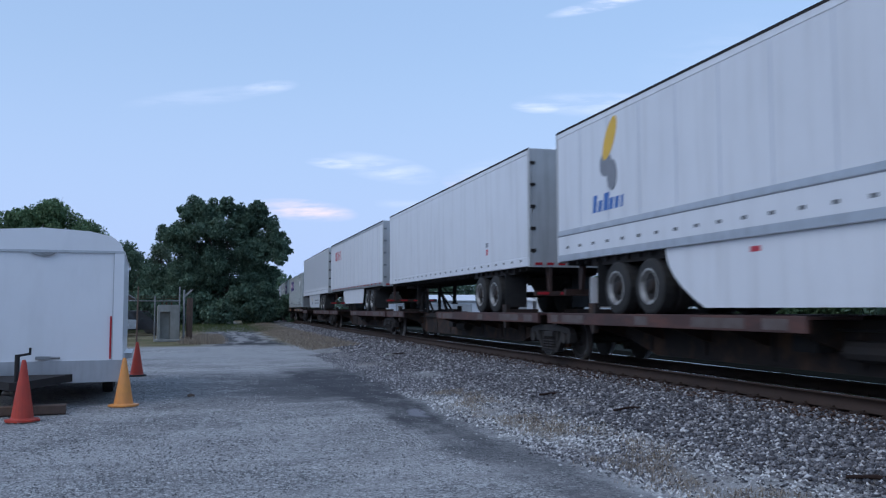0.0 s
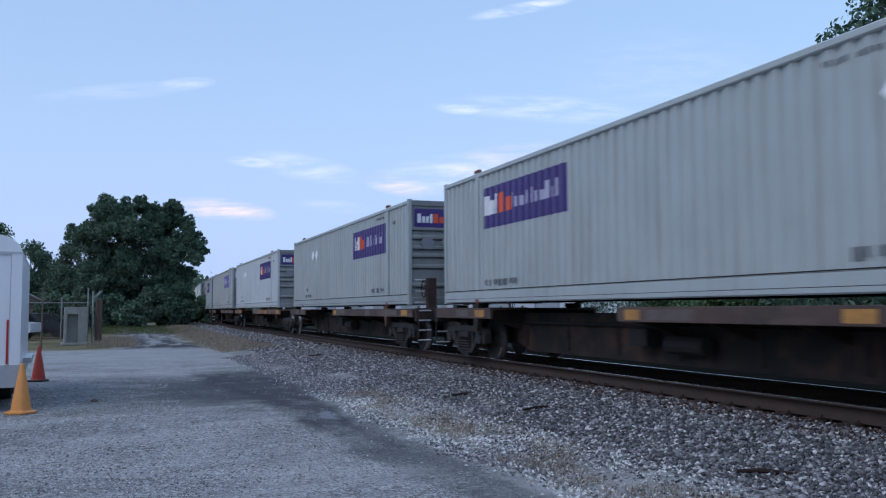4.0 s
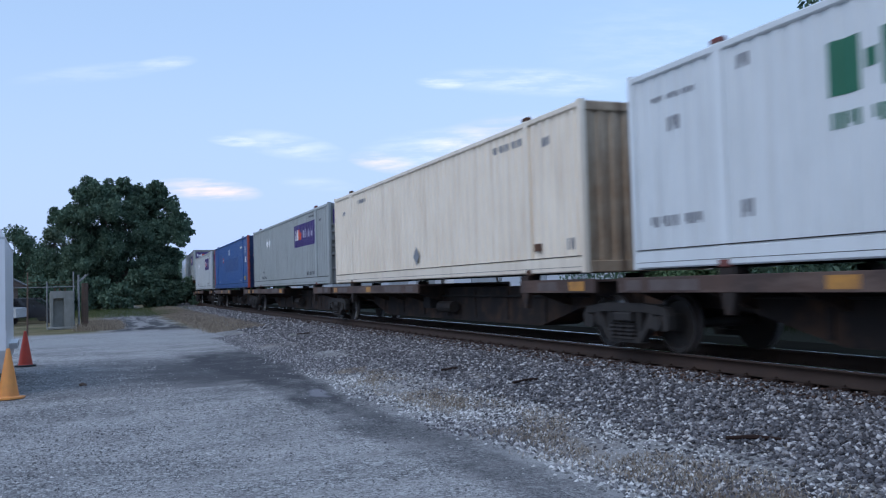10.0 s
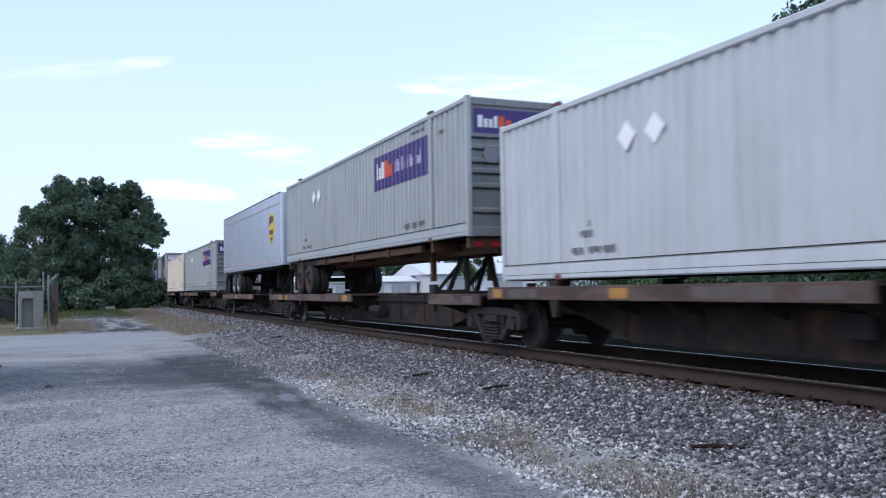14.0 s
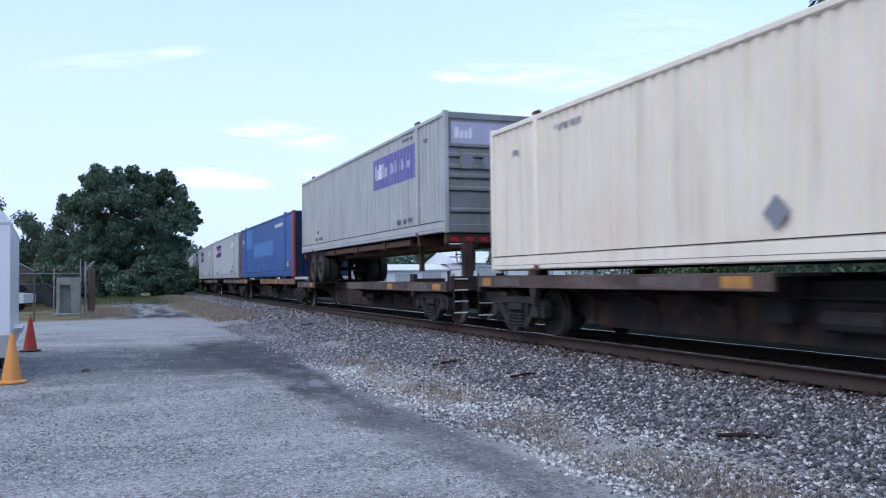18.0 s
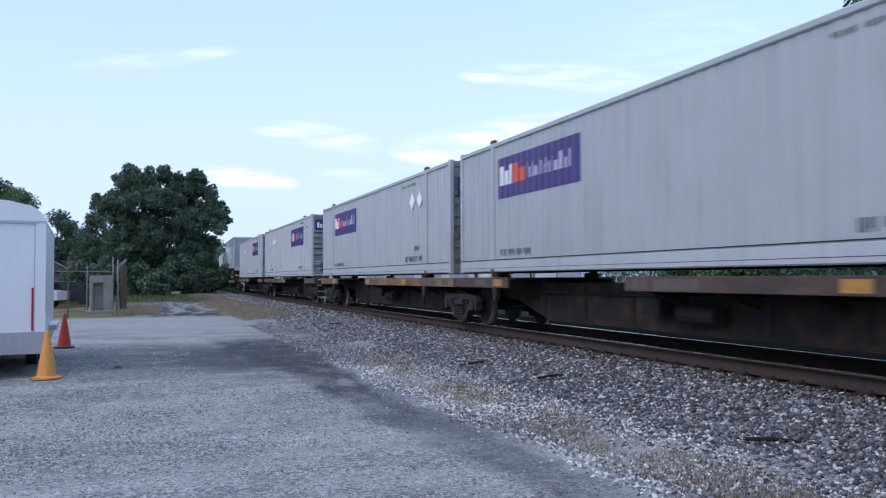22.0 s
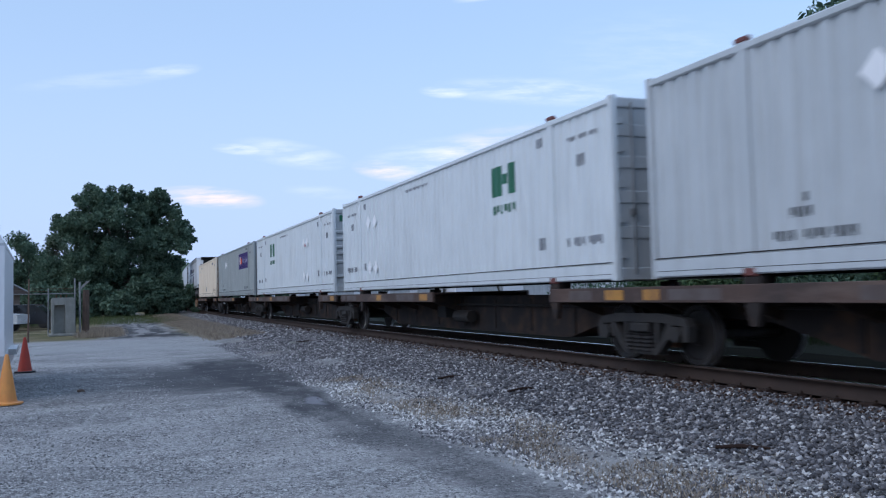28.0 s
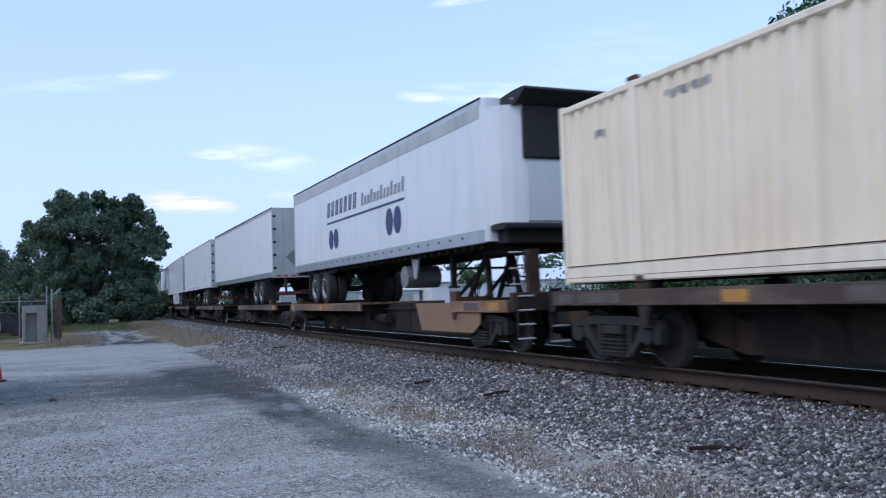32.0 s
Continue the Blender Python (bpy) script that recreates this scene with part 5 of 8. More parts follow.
def blue_container(painted_out):
    RIB[0] = 0.010
    box = build_container("blue corrugated container with a red corner post" + (" and pale blue patches" if painted_out else ""), "blue_paint", True, post="red_post", end_paint="dark_blue", lug="logo_grey")
    h, side = LEN / 2, -1
    if painted_out:
        bm = bmesh.new()
        add_wall(bm, side, h - 4.25, h - 2.35, 1.62, 2.72, 0.005)
        add_wall(bm, side, h - 11.0, h - 5.0, 1.08, 1.82, 0.005)
        part("paint_patch", bm, M["light_blue"], box, "lighter blue painted-over patches")
        marks(box, side, [(h - 1.3, h - 0.7, 1.95, 0.28, 2), (h - 3.2, h - 2.8, 0.42, 0.06, 1), (-h + 2.5, -h + 4.6, 2.35, 0.16, 8)], "logo_white", name="white_marking")
    else:
        marks(box, side, [(-h + 0.9, -h + 1.35, 1.95, 0.36, 2), (-h + 0.8, -h + 1.4, 1.42, 0.34, 1), (-h + 2.4, -h + 3.6, 2.28, 0.12, 1), (h - 8.2, h - 7.6, 2.10, 0.36, 1), (-h + 2.9, -h + 3.4, 0.42, 0.06, 1), (h - 2.9, h - 2.6, 0.42, 0.06, 1)], "logo_white", name="white_marking")
        for y, z in ((3.0, 1.88),):
            bm = bmesh.new()
            add_prism(bm, [(y + 0.20 * math.cos(a * math.pi / 8), z + 0.20 * math.sin(a * math.pi / 8)) for a in range(16)], 0, side * (HW - 0.012) - 0.006, side * (HW - 0.012) + 0.006)
            seal = part("round_mark", bm, M["logo_red"], box, "round red and white mark")
            bm = bmesh.new()
            add_box(bm, side * (HW - 0.004) - 0.003, side * (HW - 0.004) + 0.003, y - 0.22, y + 0.22, z - 0.045, z + 0.045)
            part("white_bar", bm, M["logo_white"], seal)
        bm = bmesh.new()
        add_wall(bm, side, h - 4.3, h - 2.4, 1.50, 2.30, 0.005)
        add_wall(bm, side, h - 12.2, h - 5.6, 1.05, 1.85, 0.005)
        part("paint_patch", bm, M["faded_blue"], box, "faded dull patches on the blue paint")
        bm = bmesh.new()
        for zz in (0.62, 1.12, 1.72, 2.15):
            add_box(bm, -0.28, 0.06, -h - 0.045, -h - 0.035, zz, zz + 0.20)
        tagged(part("white_marking", bm, M["logo_white"], box), kind="stuff")
        bm = bmesh.new()
        add_prism(bm, [(-1.02, 1.78), (-0.78, 1.54), (-0.54, 1.78), (-0.78, 2.02)], 1, -h - 0.05, -h - 0.04)
        placard = part("end_placard", bm, M["logo_red"], box, "red and white diamond placard")
        box_part("white_bar", (-0.98, -0.58, -h - 0.056, -h - 0.051, 1.73, 1.83), M["logo_white"], placard)
    box_part("label_plate", (-HW - 0.002, -HW + 0.02, -h + 1.1, -h + 1.35, 0.45, 0.65), M["logo_yellow"], box)
    RIB[0] = 0.050
    return box


# ---------------------------------------------------------------- the train: road trailers


def add_tandem(parent, y, rim="rim"):
    """Two axles with twin wheels, each wheel a part with its tyre and rim."""
    bm = bmesh.new()
    for yy in (y - 0.62, y + 0.62):
        add_rod(bm, (-1.0, yy, 0.5), (1.0, yy, 0.5), 0.07, 8)
    for sx in (-1, 1):
        add_box(bm, sx * 0.55 - 0.06, sx * 0.55 + 0.06, y - 1.4, y + 1.4, 0.80, 1.00)
        add_prism(bm, [(y - 1.2, 0.8), (y + 1.2, 0.8), (y + 0.7, 0.52), (y - 0.7, 0.52)], 0, sx * 0.55 - 0.04, sx * 0.55 + 0.04)
    for sx in (-1, 1):
        add_box(bm, sx * 1.10 - 0.05, sx * 1.10 + 0.05, y - 1.9, y + 1.5, 0.98, 1.15)
    part("axle_frame", bm, M["steel_dark"], parent)
    first = None
    for sx in (-1, 1):
        for yy in (y - 0.62, y + 0.62):
            for k in (0, 1):
                xo = sx * (1.255 - 0.32 * k)
                if first is None:
                    bm = bmesh.new()
                    add_lathe(bm, [(0.12, 0.27), (0.0, 0.30), (-0.02, 0.33), (0.0, 0.46), (0.03, 0.50), (0.25, 0.50), (0.28, 0.46), (0.30, 0.30)], 22)
                    first = part("tyre", bm, M["tyre"], parent, "black road tyre")
                    bm = bmesh.new()
                    add_lathe(bm, [(-0.016, 0.325), (-0.020, 0.30), (-0.012, 0.285), (0.045, 0.262), (0.05, 0.245)], 20, open_ends=True)
                    rim_ob = part("rim", bm, M[rim], first, "pale steel rim")
                    bm = bmesh.new()
                    add_lathe(bm, [(0.05, 0.25), (0.09, 0.20), (0.075, 0.14), (0.02, 0.12), (-0.02, 0.10), (-0.03, 0.06)], 18)
                    hub_ob = part("hub", bm, M["steel_dark"], first, "dark wheel hub")
                    tyre, r = first, rim_ob
                else:
                    tyre = new("tyre", first.data)
                    tyre.parent = parent
                    if k == 0:
                        r = new("rim", rim_ob.data)
                        r.parent = tyre
                        hub = new("hub", hub_ob.data)
                        hub.parent = tyre
                tyre.matrix_basis = pose(xo, yy, 0.5, 0, 0, 0) if sx < 0 else pose(xo, yy, 0.5, 0, 0, 180)


def build_trailer(label, skin="trailer_white", length=16.15, doors="swing", skirt=None, ribs=0, tape="red", band="aluminium", tall=2.83, reefer=False, tandem=3.3, rail_h=0.20, door_mat="trailer_door"):
    """A box trailer whose doors stand at -y. Its tyres stand on z = 0; the middle of its length is the origin."""
    tr = thing("box_trailer", label, "trailer", "road trailers on the freight train")
    h, zb = length / 2, 1.16
    zt = zb + tall
    for sx in (-1, 1):
        x0, x1 = sorted((sx * 1.27, sx * 1.295))
        bm = bmesh.new()
        add_box(bm, x0, x1, -h + 0.06, h - 0.12, zb + rail_h, zt - 0.14)
        part("side_wall", bm, M[skin], tr)
        if ribs:
            for k in range(1, ribs):
                yy = -h + length * k / ribs
                box_part("wall_seam", (min(sx * 1.29, sx * 1.301), max(sx * 1.29, sx * 1.301), yy - 0.018, yy + 0.018, zb + rail_h, zt - 0.14), M["seam"], tr)
        x0, x1 = sorted((sx * 1.24, sx * 1.302))
        box_part("bottom_rail", (x0, x1, -h, h - 0.1, zb - 0.03, zb + rail_h), M[band], tr, "", 0.015)
        box_part("top_rail", (x0, x1, -h, h - 0.1, zt - 0.15, zt), M[band], tr, "", 0.02)
        box_part("roof_edge", (min(sx * 1.28, sx * 1.306), max(sx * 1.28, sx * 1.306), -h, h - 0.1, zt - 0.030, zt + 0.018), M["steel_dark"], tr, "dark roof edge strip")
        bm = bmesh.new()
        bmw = bmesh.new()
        step = 0.62 if tape == "dot" else 0.30 if tape == "band" else 0.95
        n = int((length - 0.8) / step)
        for k in range(n):
            yy = -h + 0.5 + k * step
            add_box(bm if tape in ("red", "dot") or k % 2 else bmw, min(sx * 1.30, sx * 1.307), max(sx * 1.30, sx * 1.307), yy, yy + (0.12 if tape == "dot" else 0.285 if tape == "band" else 0.32), zb + rail_h * 0.45, zb + rail_h * 0.45 + (0.045 if tape == "band" else 0.055))
        tagged(part("reflector_tape", bm, M["reflector_red" if tape != "dot" else "mark"], tr), kind="stuff")
        if bmw.verts:
            tagged(part("white_tape", bmw, M["logo_white"], tr), kind="stuff")
        else:
            bmw.free()
        # nose corner
        bm = bmesh.new()
        add_lathe(bm, [(zb, 0.12), (zt, 0.12)], 12, "z", (sx * 1.175, h - 0.12, 0))
        part("nose_corner", bm, M[skin], tr)
        if skirt:
            bm = bmesh.new()
            r0, r1, f0, f1, sz = skirt
            zs = zb - 0.03
            rear = [(-h + r0 + (r1 - r0) * (q / 6) ** 2, zs + (sz - zs) * q / 6) for q in range(7)]
            nose = [(-h + f0 + (f1 - f0) * math.sin(q * math.pi / 12), sz + (zs - sz) * (1 - math.cos(q * math.pi / 12))) for q in range(7)]
            add_prism(bm, rear + nose, 0, min(sx * 1.21, sx * 1.235), max(sx * 1.21, sx * 1.235))
            part("side_skirt", bm, M[skin], tr, "white side skirt")
    box_part("roof", (-1.27, 1.27, -h + 0.03, h - 0.1, zt - 0.03, zt + 0.012), M[skin], tr)
    box_part("front_wall", (-1.18, 1.18, h - 0.04, h, zb, zt), M[skin], tr)
    bm = bmesh.new()
    add_box(bm, -1.24, 1.24, -h + 0.05, h - 0.1, zb - 0.02, zb + 0.06)
    for k in range(36):
        yy = -h + 0.4 + k * (length - 0.8) / 35
        add_box(bm, -1.22, 1.22, yy - 0.03, yy + 0.03, zb - 0.12, zb - 0.02)
    add_box(bm, -0.6, 0.6, h - 1.6, h - 0.3, zb - 0.20, zb - 0.08)
    part("floor_frame", bm, M["steel_dark"], tr)
    # rear frame and doors
    ye = -h
    bm = bmesh.new()
    for sx in (-1, 1):
        add_box(bm, min(sx * 1.22, sx * 1.302), max(sx * 1.22, sx * 1.302), ye - 0.02, ye + 0.09, zb - 0.05, zt, 0.01)
    add_box(bm, -1.22, 1.22, ye - 0.02, ye + 0.09, zt - 0.12, zt)
    add_box(bm, -1.22, 1.22, ye - 0.02, ye + 0.09, zb - 0.05, zb + 0.10)
    frame_ob = part("rear_frame", bm, M["aluminium" if doors == "roller" else "trailer_door"], tr)
    for k in range(8):
        box_part("tail_light", (-1.15 + k * 0.3, -0.97 + k * 0.3, ye - 0.03, ye - 0.018, zb, zb + 0.06), M["reflector_red"], frame_ob)
    if doors == "swing":
        for sx in (-1, 1):
            x0, x1 = sorted((sx * 0.012, sx * 1.215))
            bm = bmesh.new()
            add_box(bm, x0, x1, ye - 0.015, ye + 0.03, zb + 0.10, zt - 0.12)
            door = part("door", bm, M[door_mat], tr, "closed swing door")
            for zz in np.linspace(zb + 0.35, zt - 0.35, 5):
                box_part("hinge", (min(sx * 1.14, sx * 1.27), max(sx * 1.14, sx * 1.27), ye - 0.04, ye - 0.012, zz - 0.04, zz + 0.04), M["steel_dark" if tape == "dot" else "galvanised"], door)
            bm = bmesh.new()
            add_rod(bm, (sx * 0.30, ye - 0.04, zb + 0.02), (sx * 0.30, ye - 0.04, zt - 0.04), 0.018, 8)
            part("locking_bar", bm, M["galvanised"], door)
    else:
        bm = bmesh.new()
        add_box(bm, -1.21, 1.21, ye + 0.02, ye + 0.05, zb + 0.10, zt - 0.12)
        door = part("roller_door", bm, M["grey_door"], tr, "grey sectional roller door")
        for k in range(8):
            z0 = zb + 0.10 + k * (tall - 0.22) / 8
            box_part("door_panel", (-1.215, 1.215, ye + 0.0, ye + 0.024, z0 + 0.006, z0 + (tall - 0.22) / 8 - 0.006), M["grey_door"], door)
    # bumper
    bm = bmesh.new()
    add_box(bm, -1.15, 1.15, ye - 0.02, ye + 0.08, 0.42, 0.54)
    for sx in (-1, 1):
        add_prism(bm, [(ye, 0.45), (ye + 0.08, 0.45), (ye + 0.25, zb - 0.05), (ye, zb - 0.05)], 0, sx * 0.75 - 0.04, sx * 0.75 + 0.04)
    bumper = part("underride_guard", bm, M["brake_rust" if doors == "swing" else "steel_dark"], tr, "rusty brown underride guard" if doors == "swing" else "dark underride guard")
    for k in range(4):
        box_part("reflector", (-1.1 + k * 0.6, -0.8 + k * 0.6, ye - 0.028, ye - 0.019, 0.45, 0.51), M["reflector_red"], bumper)
    add_tandem(tr, -h + tandem)
    for sx in (-1, 1):
        box_part("mud_flap", (min(sx * 0.65, sx * 1.24), max(sx * 0.65, sx * 1.24), -h + tandem - 1.45, -h + tandem - 1.43, 0.15, zb - 0.1), M["rubber_black"], tr)
    # folded landing legs
    for sx in (-1, 1):
        bm = bmesh.new()
        add_box(bm, sx * 0.72 - 0.06, sx * 0.72 + 0.06, h - 3.0, h - 2.88, 0.35, zb)
        add_box(bm, sx * 0.72 - 0.10, sx * 0.72 + 0.10, h - 3.05, h - 2.83, 0.30, 0.35)
        part("landing_leg", bm, M["steel_dark"], tr)
    bm = bmesh.new()
    add_rod(bm, (-0.72, h - 2.94, 0.75), (0.72, h - 2.94, 0.75), 0.025, 6)
    add_rod(bm, (-0.72, h - 2.94, 0.5), (-0.3, h - 2.3, 1.1), 0.025, 6)
    add_rod(bm, (0.72, h - 2.94, 0.5), (0.3, h - 2.3, 1.1), 0.025, 6)
    part("leg_brace", bm, M["steel_dark"], tr)
    if reefer:
        bm = bmesh.new()
        plan = [(1.23, h - 0.02), (1.19, h + 0.14), (1.08, h + 0.30), (0.90, h + 0.43), (0.70, h + 0.52)]
        add_prism(bm, plan + [(-x, q) for x, q in reversed(plan)], 2, zb + 0.30, zt - 0.22)
        part("cooling_unit", bm, M["trailer_white"], tr, "white rounded cooling unit on the nose")
        bm = bmesh.new()
        add_prism(bm, [(h - 0.02, zt - 0.01), (h - 0.02, zt - 0.215), (h + 0.50, zt - 0.24), (h + 0.62, zt - 0.24), (h + 1.00, zt - 0.03), (h + 0.98, zt + 0.02), (h + 0.55, zt + 0.03)], 0, -0.90, 0.90)
        part("unit_hood", bm, M["rubber_black"], tr, "black hood over the cooling unit")
        box_part("unit_grille", (-0.72, 0.72, h + 0.46, h + 0.60, zb + 1.56, zt - 0.24), M["rubber_black"], tr, "black grille of the cooling unit", 0.03)
        bm = bmesh.new()
        add_box(bm, -0.66, 0.66, h + 0.50, h + 0.55, zb + 0.34, zb + 1.52, 0.02)
        part("front_panel", bm, M["trailer_white"], tr)
        for sx in (-1, 1):
            bm = bmesh.new()
            add_prism(bm, [(sx * 0.98, zt - 0.12), (sx * 0.55, zt - 0.06), (sx * 0.62, zt - 0.36)], 1, h + 0.53, h + 0.56)
            part("hood_flap", bm, M["trailer_door"], tr, "pale loose flap under the hood")
        box_part("unit_skirt", (-1.20, 1.20, h, h + 0.60, zb + 0.20, zb + 0.315), M["rubber_black"], tr, "black belt under the cooling unit", 0.03)
        box_part("unit_base", (-1.05, 1.05, h - 0.02, h + 0.42, zb - 0.05, zb + 0.22), M["steel_dark"], tr)
        bm = bmesh.new()
        add_rod(bm, (0.3, h - 4.9, 0.62), (1.18, h - 4.9, 0.62), 0.27, 16)
        part("fuel_tank", bm, M["galvanised"], tr, "round metal fuel tank")
        bm = bmesh.new()
        add_prism(bm, [(h - 4.72, 1.14), (h - 4.2, 1.14), (h - 4.42, 0.56), (h - 4.55, 0.56)], 0, 1.02, 1.06)
        part("tank_bracket", bm, M["trailer_door"], tr, "pale tank bracket")
    return tr


def flat_shapes(tr, side, name, mat, blocks, label=""):
    """Flat painted shapes on a trailer's side: y from, y to, z from, z to (two more numbers lean the top)."""
    bm = bmesh.new()
    for q in blocks:
        y0, y1, z0, z1 = q[:4]
        lean = q[4] if len(q) > 4 else 0.0
        x = side * 1.298
        add_prism(bm, [(y0, z0), (y1, z0), (y1 + lean, z1), (y0 + lean, z1)], 0, x - 0.005, x + 0.005)
    return part(name, bm, M[mat], tr, label)


def disc_shapes(tr, side, name, mat, discs, label=""):
    bm = bmesh.new()
    for y, z, ry, rz in discs:
        x = side * 1.298
        add_prism(bm, [(y + ry * math.cos(a * math.pi / 10), z + rz * math.sin(a * math.pi / 10)) for a in range(20)], 0, x - 0.006, x + 0.006)
    return part(name, bm, M[mat], tr, label)

# ---------------------------------------------------------------- the train: what rides where
# letter, forward end and rear end along the train, load, wheel pad at the rear, coupler behind
CONSIST = [
    ("blue_yellow_trailer", 1.30, 17.40, True, False), ("plain_trailer", 19.20, 35.15, False, False), ("red_sign_trailer", 36.75, 52.55, False, False),
    ("glossy_trailer", 53.78, 69.75, False, False), ("grey_doors", 71.10, 87.10, False, True), ("grey_rear", 90.10, 106.10, False, False),
    ("pale_rear", 110.60, 126.65, False, False), ("faded_rear", 129.00, 145.15, False, True), ("grey_rear", 147.75, 164.05, True, False),
    ("white_front", 165.10, 181.30, True, False), ("beige", 182.40, 198.60, True, False), ("grey_rear", 199.52, 215.65, True, False),
    ("blue_marks", 217.70, 233.80, True, True), ("pale_rear", 236.45, 252.60, True, False), ("chassis_pale", 254.15, 270.35, True, False),
    ("shield_trailer", 271.25, 285.15, True, False), ("grey_rear", 288.20, 304.40, True, False), ("beige_rusty", 306.50, 322.70, True, True),
    ("chassis_faded", 325.30, 341.40, False, False), ("blue_patches", 343.42, 359.55, False, False), ("pale_doors", 360.55, 376.80, False, False),
    ("pale_doors", 377.72, 393.95, False, False), ("pale_doors", 394.92, 410.90, False, True), ("pale_rear", 413.55, 429.65, True, False),
    ("pale_rear", 431.80, 448.05, True, False), ("roller_trailer", 454.50, 468.45, False, True), ("pale_rear", 470.95, 487.10, True, False),
    ("white_rear", 488.25, 504.50, True, False), ("white_front", 505.50, 521.45, True, False), ("grey_rear", 522.55, 538.75, True, False),
    ("tan_rusty", 540.90, 556.95, True, True), ("reefer_trailer", 559.55, 576.05, True, False), ("placard_trailer", 579.75, 595.85, False, False),
    ("plain_trailer", 597.40, 613.45, False, False), ("glossy_trailer", 614.80, 630.90, False, False), ("plain_trailer", 632.30, 648.40, False, True),
    ("grey_rear", 652.00, 668.10, True, False), ("pale_rear", 669.40, 685.50, True, False), ("white_front", 686.80, 702.90, True, False),
    ("grey_rear", 704.20, 720.30, True, False), ("pale_rear", 721.60, 737.70, True, False),
]


def shield_sign(tr, side, y, z, w, hh):
    x = side * 1.299

    def shape(k, dx):
        return [(y + p * w * k, z + q * hh * k) for p, q in ((-0.5, 0.42), (-0.25, 0.48), (0, 0.5), (0.25, 0.48), (0.5, 0.42), (0.5, -0.08), (0.40, -0.28), (0.2, -0.42), (0, -0.5), (-0.2, -0.42), (-0.40, -0.28), (-0.5, -0.08))]
    bm = bmesh.new()
    add_prism(bm, shape(1.0, 0), 0, x - 0.004, x + 0.004)
    sh = part("shield_sign", bm, M["logo_yellow"], tr, "yellow and brown shield sign")
    bm = bmesh.new()
    add_prism(bm, [(y - 0.42 * w, z + 0.10 * hh), (y + 0.42 * w, z + 0.24 * hh), (y + 0.42 * w, z + 0.38 * hh), (y, z + 0.44 * hh), (y - 0.42 * w, z + 0.38 * hh)], 0, x - 0.007, x + 0.007)
    add_box(bm, x - 0.007, x + 0.007, y - 0.34 * w, y + 0.34 * w, z - 0.20 * hh, z - 0.04 * hh)
    add_prism(bm, [(y - 0.3 * w, z - 0.30 * hh), (y, z - 0.45 * hh), (y + 0.3 * w, z - 0.30 * hh)], 0, x - 0.007, x + 0.007)
    part("brown_shape", bm, M["logo_brown"], sh)


